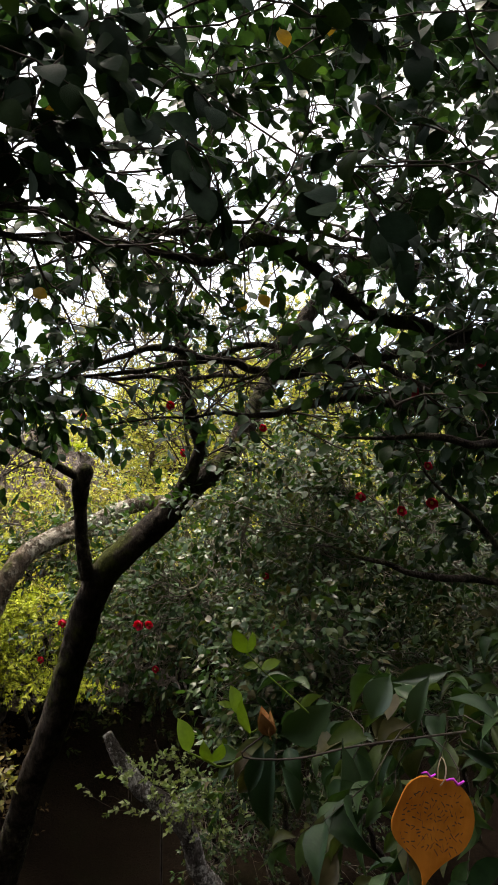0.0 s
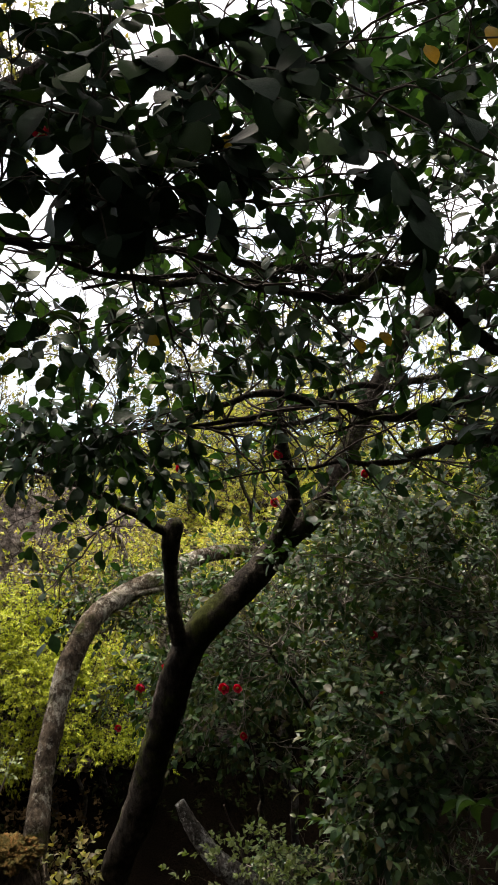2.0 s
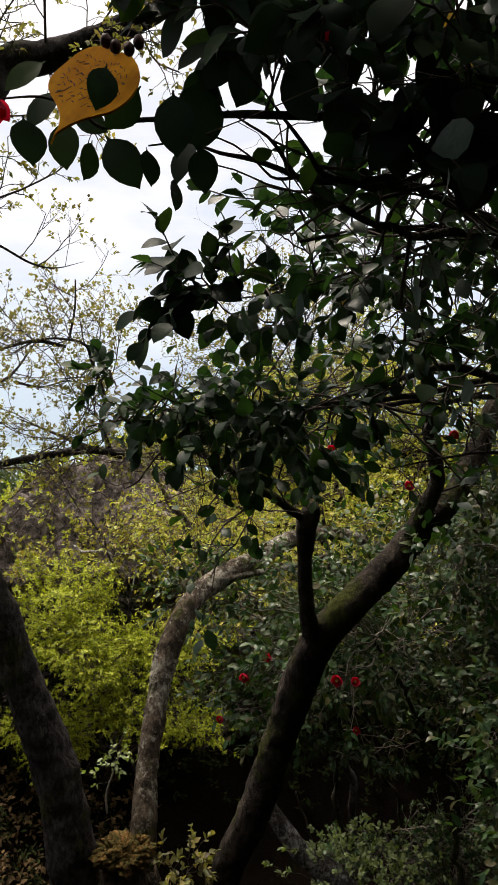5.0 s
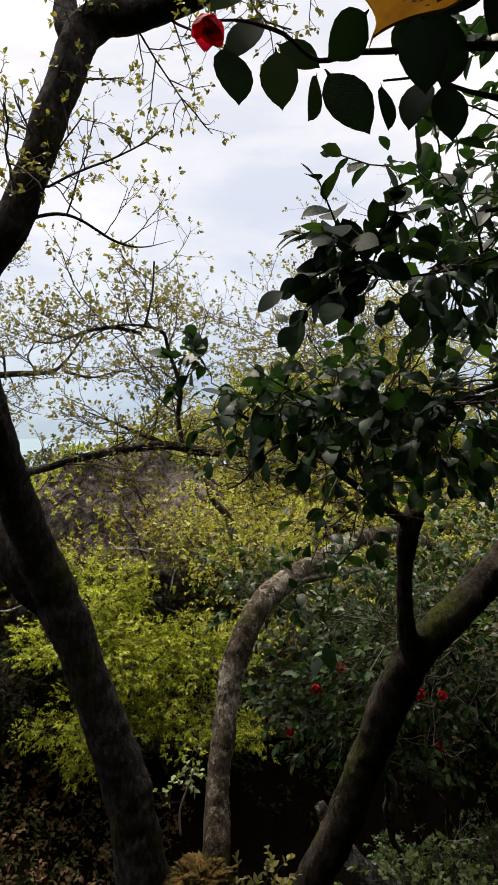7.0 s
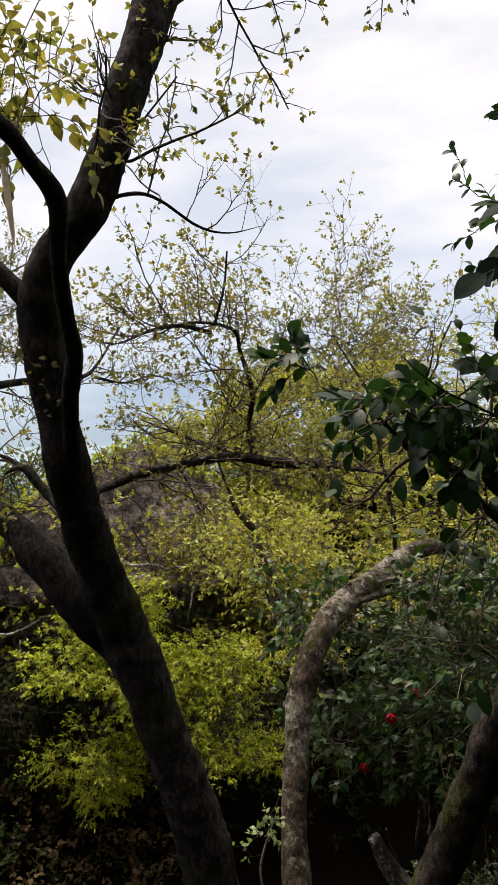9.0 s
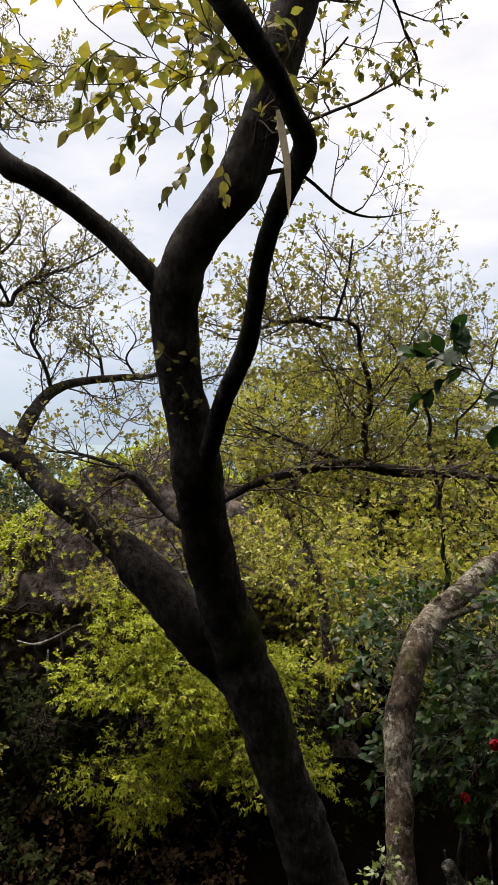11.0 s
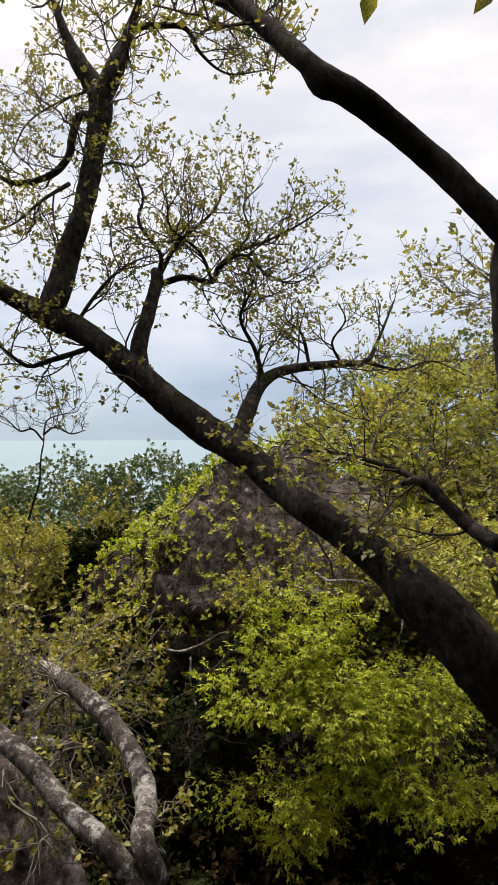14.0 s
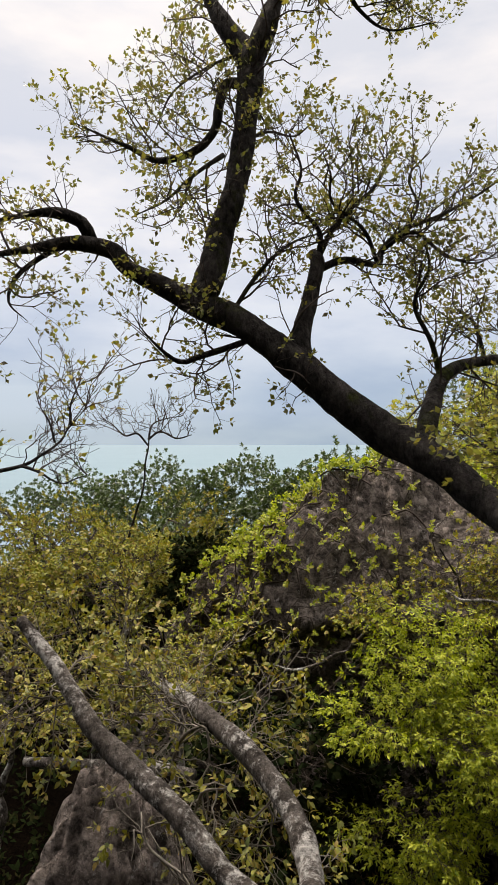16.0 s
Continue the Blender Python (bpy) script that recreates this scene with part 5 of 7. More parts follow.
lump("stump", (-1.26, 2.80, -0.45), (0.17, 0.13, 0.62), BARK_PALE, tree, 0.16, 2.0)
moss = lump("moss", (-1.27, 2.77, 0.14), (0.085, 0.075, 0.045), MOSS, tree, 0.55, 5.0, 5, "orange and green moss cushion")
mv = np.array([v.co for v in moss.data.vertices])
pick = RNG.choice(len(mv), 3200)
md = unit(mv[pick] - np.array([-1.27, 2.77, 0.08]))
part("moss_fuzz", leaves_mesh(FORM_CHIP, leaves_at(FORM_CHIP, mv[pick], md + RNG.normal(size=md.shape) * 0.5, RNG.normal(size=md.shape), 0.003 + 0.006 * RNG.random(len(pick)) ** 2, 0.9), MOSS), tree, kind="stuff")

# the lichened trunk that arches behind it
back_tree = tree_of("leaning_tree", "grey lichen-covered trunk arching over from a mossy base", "tree", "B_", BARK_PALE)
crown(back_tree, ((-0.4, 4.1, 1.15, 0.4, 0.3, 0.2, 50), (-1.1, 4.0, 0.75, 0.35, 0.35, 0.3, 90), (-1.3, 4.2, 1.1, 0.4, 0.4, 0.3, 120)), 330, 6, 0.03, FORM_LANCE, LEAF_YELLOW, samples(("B_trunk", "B_side", "B_fork"), 0.4), droop=0.2, width=1.2)

# camellia tree and its spreading canopy
camellia = tree_of("camellia_tree", "dark mossy camellia tree with glossy evergreen leaves", "tree", "C_", BARK_CAMELLIA)
canopy = tree_of("camellia_canopy", "spreading camellia limbs with glossy dark leaves and red flowers", "tree", "K_", BARK_CAMELLIA, 10)


def clear_of_path(p):
    return (p[:, 1] + 0.62 * p[:, 0] > 0.42) & (p[:, 1] > 0.55)


K_WOOD = samples([q for q in BOUGHS if q.startswith("K_")] + ["C_left", "C_up"], 0.0)
K_NEAR = ((-0.729, 1.500, 2.344) + (0.17, 0.1, 0.15, 46), (0.25, 1.15, 2.06, 0.65, 0.28, 0.2, 42), (-0.5, 1.32, 2.12, 0.34, 0.22, 0.18, 105), (0.0, 1.35, 2.42, 0.8, 0.3, 0.2, 50), (-0.90, 1.76, 1.90, 0.08, 0.07, 0.06, 17), (-0.84, 1.38, 2.22, 0.09, 0.07, 0.06, 9))
K_FAR = ((-0.088, 1.900, 2.396) + (0.18, 0.2, 0.2, 62), (0.25, 2.15, 2.2, 1.1, 0.5, 0.5, 250), (-0.83, 2.1, 1.64, 0.36, 0.2, 0.10, 120), (-0.72, 2.3, 1.57, 0.34, 0.2, 0.10, 45), (0.05, 2.45, 1.84, 0.95, 0.35, 0.14, 50), (0.9, 2.0, 2.35, 0.5, 0.4, 0.32, 90), (0.2, 1.9, 2.75, 0.8, 0.4, 0.2, 60), (0.95, 1.9, 1.55, 0.5, 0.6, 0.5, 170), (-0.5, 1.9, 1.9, 0.33, 0.3, 0.18, 95), (0.5, 1.7, 1.62, 0.5, 0.25, 0.2, 60), (-0.15, 1.8, 2.6, 0.8, 0.5, 0.25, 130), (0.5, 3.1, 2.3, 1.2, 0.5, 0.5, 220), (-0.82, 1.78, 1.86, 0.12, 0.12, 0.07, 18), (-1.26, 2.46, 1.77, 0.06, 0.05, 0.03, 5), (-1.12, 2.36, 1.68, 0.12, 0.1, 0.06, 13), (0.75, 2.6, 1.6, 0.45, 0.3, 0.25, 120), (0.42, 2.1, 2.22, 0.35, 0.25, 0.22, 90), (0.72, 2.2, 1.75, 0.3, 0.25, 0.3, 120), (0.8, 2.3, 1.3, 0.3, 0.25, 0.25, 70))
# overhead foliage, mostly out of view, added to block sun and sky light
K_OVER_BLOCKER = ((1.8, 1.2, 2.5, 0.7, 1.3, 0.7, 150), (0.8, 2.4, 3.0, 1.2, 0.8, 0.3, 160), (-2.0, 0.2, 3.0, 1.3, 0.8, 0.3, 220), (-0.3, 0.0, 2.95, 1.6, 0.8, 0.3, 300), (-0.3, 1.5, 3.2, 1.2, 0.5, 0.2, 260))
crown(canopy, K_NEAR, 190, 6, 0.07, FORM_CAMELLIA, LEAF_NEAR_SHADED, K_WOOD, spread=0.75, stem=0.09, droop=0.5, r0=0.006, r1=0.002, keep=clear_of_path, sides=6, picks=290, pick_mat=LEAF_PICKED_SHADED, face=0.5)
crown(canopy, K_FAR, 1300, 6, 0.056, FORM_GLOSSY, LEAF_CAMELLIA, K_WOOD, spread=0.75, stem=0.08, droop=0.4, r0=0.008, r1=0.002, keep=clear_of_path, sides=4, face=0.15)
# the added light-blocking foliage, on a few made-up wood points
crown(canopy, K_OVER_BLOCKER, 1120, 9, 0.12, FORM_LANCE, LEAF_CAMELLIA, np.array([(0.3, 1.0, 2.6), (1.5, 1.5, 2.3), (1.2, 0.0, 2.6), (0.0, 0.0, 2.7), (-1.0, 0.0, 2.8)]), spread=0.9, width=1.6, r0=0.02)

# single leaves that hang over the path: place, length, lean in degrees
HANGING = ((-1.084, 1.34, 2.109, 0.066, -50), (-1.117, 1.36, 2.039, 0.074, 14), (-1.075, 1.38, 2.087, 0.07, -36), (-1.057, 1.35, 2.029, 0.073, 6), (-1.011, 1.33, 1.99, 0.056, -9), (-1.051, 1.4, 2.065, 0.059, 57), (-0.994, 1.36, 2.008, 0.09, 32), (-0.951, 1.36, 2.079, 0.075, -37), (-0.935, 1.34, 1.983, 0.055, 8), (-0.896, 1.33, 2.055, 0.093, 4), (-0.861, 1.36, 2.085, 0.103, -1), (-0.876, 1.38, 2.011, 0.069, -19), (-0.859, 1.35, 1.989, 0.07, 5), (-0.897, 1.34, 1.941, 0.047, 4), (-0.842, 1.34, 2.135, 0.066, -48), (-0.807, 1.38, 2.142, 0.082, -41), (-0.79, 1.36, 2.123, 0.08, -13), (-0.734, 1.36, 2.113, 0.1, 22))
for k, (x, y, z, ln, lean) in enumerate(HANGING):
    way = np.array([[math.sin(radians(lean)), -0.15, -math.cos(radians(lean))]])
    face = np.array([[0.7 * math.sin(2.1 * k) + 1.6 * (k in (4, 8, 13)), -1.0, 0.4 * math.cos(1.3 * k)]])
    picked_leaves(canopy, FORM_CAMELLIA, np.array([[x, y, z]]), way, face, np.array([ln]), 0.96 + 0.14 * (k % 3 == 1), LEAF_PICKED_SHADED)
# bare crooked twigs under the leaves
leafy_twigs(canopy, lines_of([q for q in BOUGHS if q.startswith("K_") and q not in ("K_limb5", "K_limb6", "K_limb7", "K_limb16", "K_limb17")] + ["C_left", "C_up"], 0.05), (0.10, 0.075, 0.06), (0.34, 0.16, 0.07), (0.0042, 0.0026, 0.0017), 2, 0.052, FORM_GLOSSY, LEAF_CAMELLIA,
            bare=0.72, lift=0.05, flat=0.5, kink=0.2, droop=0.4, stem=0.03, keep=clear_of_path, skip=0.05)

# camellia thicket below and behind
spray_plant("camellia_bush", "dense shaded camellia thicket with dull green leaves", "bush", [[(0.95, 4.0, -1.4, 0.02), (0.70, 3.85, -0.7, 0.016), (0.45, 3.7, 0.0, 0.013), (0.8, 3.4, 0.7, 0.011), (1.2, 3.3, 1.1, 0.006)], [(0.45, 4.2, -1.5, 0.02), (0.2, 3.95, -0.7, 0.016), (0.1, 3.7, 0.0, 0.012), (-0.3, 3.4, 0.7, 0.007)],
            [(1.3, 2.7, -1.0, 0.03), (1.2, 2.6, 0.2, 0.02), (1.1, 2.5, 1.0, 0.01)]], BARK_CAMELLIA, volumes=((0.5, 3.5, 0.80, 1.25, 0.45, 0.44, 740), (0.181, 2.450, 0.580) + (0.22, 0.15, 0.2, 90), (1.2, 2.6, 0.7, 0.5, 0.6, 0.6, 260), (0.4, 2.9, 1.1, 0.7, 0.3, 0.3, 180)),
            count=330, length=0.36, per=6, leaf=0.045, width=1.3, form=FORM_LANCE, mat=LEAF_SHADE, forks=6, twigs=2, flat=0.3, lift=0.0, rise=0.1, droop=0.35, r0=0.009, r=0.0042, stem=0.06, twig_mat=TWIG_GREY, sides=3)
spray_plant("camellia_bush", "shaded camellia bush under an arching grey trunk", "bush", [[(-0.2, 4.6, -1.4, 0.02), (-0.35, 4.4, -0.5, 0.016), (-0.45, 4.3, 0.2, 0.012), (-0.42, 4.25, 0.7, 0.007)]], BARK_CAMELLIA,
            volumes=((-0.42, 4.25, 0.34, 0.45, 0.25, 0.5, 240),), count=52, length=0.34, per=6, leaf=0.064, width=1.4, form=FORM_LANCE, mat=LEAF_SHADE, forks=6, twigs=1, flat=0.3, lift=0.0, rise=0.1, droop=0.35, r0=0.009, r=0.004, stem=0.06, twig_mat=TWIG_GREY, sides=4)
shrub = plant("camellia_shrub", "low camellia shrub with drooping grey-green leaves", "bush", ((0.42, 0.95, 1.02, 0.3, 0.22, 0.14, 36), (0.75, 1.5, 0.9, 0.4, 0.35, 0.25, 60), (0.30, 1.5, 0.72, 0.25, 0.3, 0.12, 14)), 125, 6, 0.068, FORM_DROOP, LEAF_SHADE,
      [[(0.75, 1.5, -0.3, 0.02), (0.7, 1.4, 0.5, 0.015), (0.5, 1.1, 0.95, 0.008)]], BARK_CAMELLIA, TWIG, droop=0.8, r0=0.006, stem=0.09, width=0.62, keep=lambda p: p[:, 1] > 0.62)

# near-black foliage added to stand for the deep shade under the bush
spray_plant("shade_fill_thicket", "near-black thicket added as the deep shade below a camellia bush", "thicket", [[(0.9, 5.0, -1.6, 0.02), (0.7, 4.8, -0.8, 0.015), (0.6, 4.7, -0.2, 0.008)], [(0.0, 5.0, -1.6, 0.02), (0.1, 4.8, -0.9, 0.014), (-0.1, 4.7, -0.4, 0.007)], [(1.7, 5.0, -1.5, 0.02), (1.5, 4.8, -0.7, 0.014), (1.5, 4.7, -0.1, 0.007)]], BARK_CAMELLIA,
            volumes=((0.8, 4.75, -0.05, 1.1, 0.25, 0.4, 1.0),), count=80, length=0.36, per=6, leaf=0.07, form=FORM_CHIP, mat=LEAF_PAINTED_SHADE, forks=6, twigs=1, flat=0.3, lift=0.0, rise=0.0, droop=0.3, r0=0.009, r=0.004, stem=0.05, width=1.5)

# two more near-black fillers, for the shade at the boulder's foot and hollow
spray_plant("shade_fill_thicket", "near-black thicket added as the deep shade at the foot of the boulder", "thicket", [[(-3.0, 5.6, -1.4, 0.02), (-2.95, 5.5, -0.7, 0.014), (-2.9, 5.45, -0.2, 0.008)], [(-2.2, 5.9, -1.6, 0.02), (-2.1, 5.8, -0.8, 0.014), (-2.1, 5.75, -0.3, 0.007)]], BARK_CAMELLIA,
            volumes=((-2.95, 5.5, -0.25, 0.4, 0.2, 0.4, 1.0), (-2.1, 5.75, -0.3, 0.9, 0.12, 0.45, 1.4)), count=110, length=0.34, per=6, leaf=0.055, form=FORM_CHIP, mat=LEAF_PAINTED_SHADE, forks=6, twigs=1, flat=0.3, lift=0.0, rise=0.0, droop=0.3, r0=0.009, r=0.004, stem=0.05, width=1.5)
spray_plant("shade_fill_thicket", "near-black thicket added as the shade of the hollow beside the boulder", "thicket", [[(-4.0, 7.9, -0.6, 0.02), (-4.0, 7.7, 0.0, 0.014), (-3.95, 7.5, 0.3, 0.008)]], BARK_CAMELLIA,
            volumes=((-3.9, 7.5, 0.38, 0.32, 0.15, 0.22, 1.0),), count=60, length=0.3, per=7, leaf=0.06, form=FORM_CHIP, mat=LEAF_PAINTED_SHADE, forks=6, twigs=1, flat=0.3, lift=0.0, rise=0.0, droop=0.3, r0=0.009, r=0.004, stem=0.05, width=1.5)
# bright green shrub in front of the boulder
spray_plant("green_shrub", "bright yellow-green leafy shrub in front of the boulder", "shrub", [[(-1.9, 5.6, -1.6, 0.03), (-2.05, 5.5, -0.5, 0.022), (-2.3, 5.4, 0.1, 0.01)], [(-1.8, 5.6, -1.6, 0.02), (-1.7, 5.55, 0.0, 0.012), (-1.4, 5.5, 0.3, 0.006)]], BARK_DARK,
            volumes=((-2.2, 5.35, 0.51, 0.26, 0.24, 0.12, 60), (-2.40, 5.2, 0.18, 0.30, 0.24, 0.1, 85), (-1.96, 5.15, 0.11, 0.34, 0.24, 0.11, 110), (-1.45, 5.3, 0.14, 0.35, 0.24, 0.14, 120), (-2.28, 5.1, -0.35, 0.24, 0.24, 0.21, 105), (-1.46, 5.25, -0.33, 0.32, 0.24, 0.13, 90), (-2.11, 5.3, 0.3, 0.19, 0.24, 0.1, 50), (-1.81, 5.15, -0.17, 0.19, 0.24, 0.1, 50)),
            count=165, length=0.27, per=8, leaf=0.031, form=FORM_MINI, mat=LEAF_BRIGHT, forks=7, twigs=3, flat=0.85, lift=-0.06, rise=0.0, droop=0.4, r0=0.007, r=0.0028, shell=0.4, stem=0.04, width=0.68)

# trees on the slope behind
SLOPE = (((-1.2, 8.4, 1.25, 0.95, 0.7, 1.1), 1300, LEAF_YELLOW), ((0.1, 9.0, 1.75, 1.2, 0.8, 1.3), 1500, LEAF_YELLOW), ((1.7, 8.4, 1.7, 1.1, 0.8, 1.3), 1100, LEAF_YELLOW), ((-0.2, 7.4, 0.5, 1.0, 0.6, 0.7), 900, LEAF_YELLOW), ((1.1, 7.0, 0.6, 0.9, 0.6, 0.9), 600, LEAF_YELLOW))
for (x, y, z, rx, ry, rz), n, mat in SLOPE:
    g = float(ground_height(x, y))
    spray_plant("slope_tree", "yellow-green spring tree on the slope", "tree", [[(x + 0.2, y + 0.2, g - 0.2, 0.06), (x + 0.1, y + 0.1, (g + z) / 2, 0.045), (x - 0.2, y, z + rz * 0.5, 0.012)],
                [(x + 0.1, y + 0.1, (g + z) / 2 - 0.1, 0.03), (x + rx * 0.5, y - 0.1, z + rz * 0.2, 0.01)]], BARK_PALE, "spring trees on the slope",
                volumes=((x, y, z, rx * 0.95, ry, rz * 0.95, 1.0),), count=n // 12, length=0.54, per=10, leaf=0.036, form=FORM_MINI, mat=mat, forks=8, twigs=3, flat=0.85, lift=0.02, rise=0.0, droop=0.12, r0=0.018, r=0.0065, width=1.35, shell=0.75, stem=0.05)
spray_plant("slope_shrub", "thin yellowish shrub with bare twigs beside the boulder", "shrub", [[(-1.0, 6.8, -1.2, 0.03), (-1.1, 6.6, 0.6, 0.012)], [(-0.2, 6.6, -1.3, 0.03), (-0.3, 6.4, 0.3, 0.012)], [(0.8, 6.3, -1.3, 0.03), (0.7, 6.1, 0.4, 0.012)]], BARK_PALE,
            volumes=((-1.15, 6.5, 0.45, 0.55, 0.4, 0.5, 300), (-0.2, 6.3, 0.2, 0.65, 0.4, 0.45, 260), (0.7, 6.0, 0.3, 0.55, 0.45, 0.6, 200)), count=150, length=0.36, per=8, leaf=0.032, form=FORM_MINI, mat=LEAF_YELLOW, forks=7, twigs=3, flat=0.75, lift=0.0, rise=0.05,
            droop=0.15, r0=0.009, r=0.004, width=1.3, stem=0.03, twig_mat=TWIG_GREY, bare=0.1)
spray_plant("sparse_tree", "sparsely leaved young tree against the sky", "tree", [[(-0.1, 5.5, -1.6, 0.034), (-0.3, 5.2, 0.6, 0.018), (-0.5, 5.0, 1.7, 0.010), (-0.8, 4.8, 2.2, 0.005)], [(-0.42, 5.15, 1.2, 0.010), (-0.2, 5.0, 1.9, 0.007), (-0.05, 4.95, 2.3, 0.005)]], BARK_DARK,
            volumes=((-0.95, 4.7, 2.15, 0.6, 0.4, 0.3, 200), (-0.3, 5.0, 2.25, 0.5, 0.4, 0.35, 120), (-0.75, 4.8, 2.6, 0.2, 0.2, 0.25, 30)), count=52, length=0.36, per=4, leaf=0.027, form=FORM_CHIP, mat=LEAF_YOUNG, forks=7, twigs=3, flat=0.3, lift=0.05, rise=0.25, droop=0.0,
            r0=0.007, r=0.0028, width=1.4, bare=0.1)

# evergreens along the edge above the sea
for (x, y, z, rx, ry, rz), n in (((-4.3, 11, 0.35, 1.1, 0.7, 1.05), 950), ((-3.1, 10.3, 0.4, 0.9, 0.6, 1.05), 850), ((-6.0, 12, 0.2, 1.3, 0.8, 1.1), 950), ((0.4, 11.8, 2.0, 1.7, 0.8, 1.2), 800), ((-1.6, 11.2, 0.8, 1.1, 0.7, 1.2), 800), ((-7.8, 13, 0.0, 1.5, 0.9, 1.1), 700), ((-5.1, 10.0, -0.2, 0.9, 0.6, 0.8), 600)):
    g = float(ground_height(x, y))
    plant("evergreen_shrub", "dark evergreen shrub with rosettes of leathery leaves", "shrub", ((x, y, z, rx, ry, rz, 1.0), (x, y, z + 0.38 * rz, rx * 1.02, ry * 0.9, rz * 0.5, 1.1)), int(n * 1.9), 10, 0.064, FORM_MINI, LEAF_EVERGREEN, [[(x, y, g - 0.2, 0.05), (x + 0.15, y + 0.1, (g + z) / 2, 0.03), (x - 0.05, y, z + 0.2, 0.012)]],
          BARK_DARK, TWIG, r0=0.012, shell=0.9, stem=0.03, spread=1.0, width=0.95, group="evergreens above the sea", rise=0.3)
for (x, y, z, rx, ry, rz), n, ln, mat in (((-4.6, 8.6, 0.42, 0.9, 0.6, 0.45), 44, 0.05, LEAF_RUST), ((-5.9, 8.4, 0.5, 1.0, 0.7, 0.5), 44, 0.05, LEAF_RUST), ((-4.45, 6.3, 0.62, 0.62, 0.35, 0.34), 30, 0.042, LEAF_RUST), ((-3.6, 4.8, 0.42, 0.5, 0.4, 0.3), 24, 0.033, LEAF_MIXED),
                                          ((-4.7, 5.2, 0.2, 0.7, 0.5, 0.45), 18, 0.035, LEAF_MIXED), ((-5.4, 6.6, 0.3, 0.6, 0.5, 0.35), 22, 0.045, LEAF_MIXED)):
    g = float(ground_height(x, y))
    spray_plant("rusty_shrub", "open shrub with rusty yellow-green young leaves", "shrub", [[(x, y, g - 0.2, 0.035), (x + 0.12, y - 0.05, (g + z) / 2, 0.024), (x - 0.1, y, z + 0.1, 0.013), (x, y, z + 0.35, 0.006)], [(x - 0.05, y - 0.1, g - 0.1, 0.028), (x + 0.3 * rx, y - 0.2, (g + z) / 2, 0.02), (x + 0.55 * rx, y - 0.25, z, 0.008)]],
                BARK_WHITE, "rusty shrubs on the slope", volumes=((x, y, z, rx * 0.9, ry * 0.9, rz * 0.85, 1.0),), count=int(n * 1.15), length=0.36, per=9, leaf=ln * 0.68, form=FORM_MINI, mat=mat, forks=7, twigs=3, flat=0.6, lift=0.05, rise=0.2, droop=0.1, r0=0.012, r=0.0045,
                width=1.35, shell=0.6, stem=0.04, bare=0.08)

white_tree = tree_of("lichened_tree", "pale tree with crusts of white lichen and a low fork", "tree", "E_", BARK_WHITE)
spray_crown(white_tree, ((-3.1, 3.7, 0.75, 0.4, 0.3, 0.22, 100), (-2.75, 3.4, 0.45, 0.2, 0.2, 0.2, 30), (-3.5, 3.6, 0.8, 0.4, 0.3, 0.25, 80)), 36, samples(("E_limb1", "E_limb2", "E_limb3")), 0.28, 5, 0.025, FORM_LANCE, LEAF_MIXED, 6, 3, flat=0.5, r0=0.007, r=0.003, width=1.4, twig_mat=TWIG_GREY)
dead = tree_of("dead_twigs", "pale dead twigs tangled beside a lichened tree", "twigs", "T_", TWIG_GREY)
paths, _, _ = sprays(samples(("T_a", "T_b", "T_c"), 0.1, 0.12), unit(RNG.normal(size=samples(("T_a", "T_b", "T_c"), 0.1, 0.12).shape)), 0.2, 4, 1, 0.1, 0.0, 0.003)
part("twigwork", twig_mesh(paths, TWIG_GREY, 4), dead, kind="stuff")
log = tree_of("fallen_trunk", "grey bare trunk leaning down in the undergrowth", "trunk", "D_", BARK_WHITE)


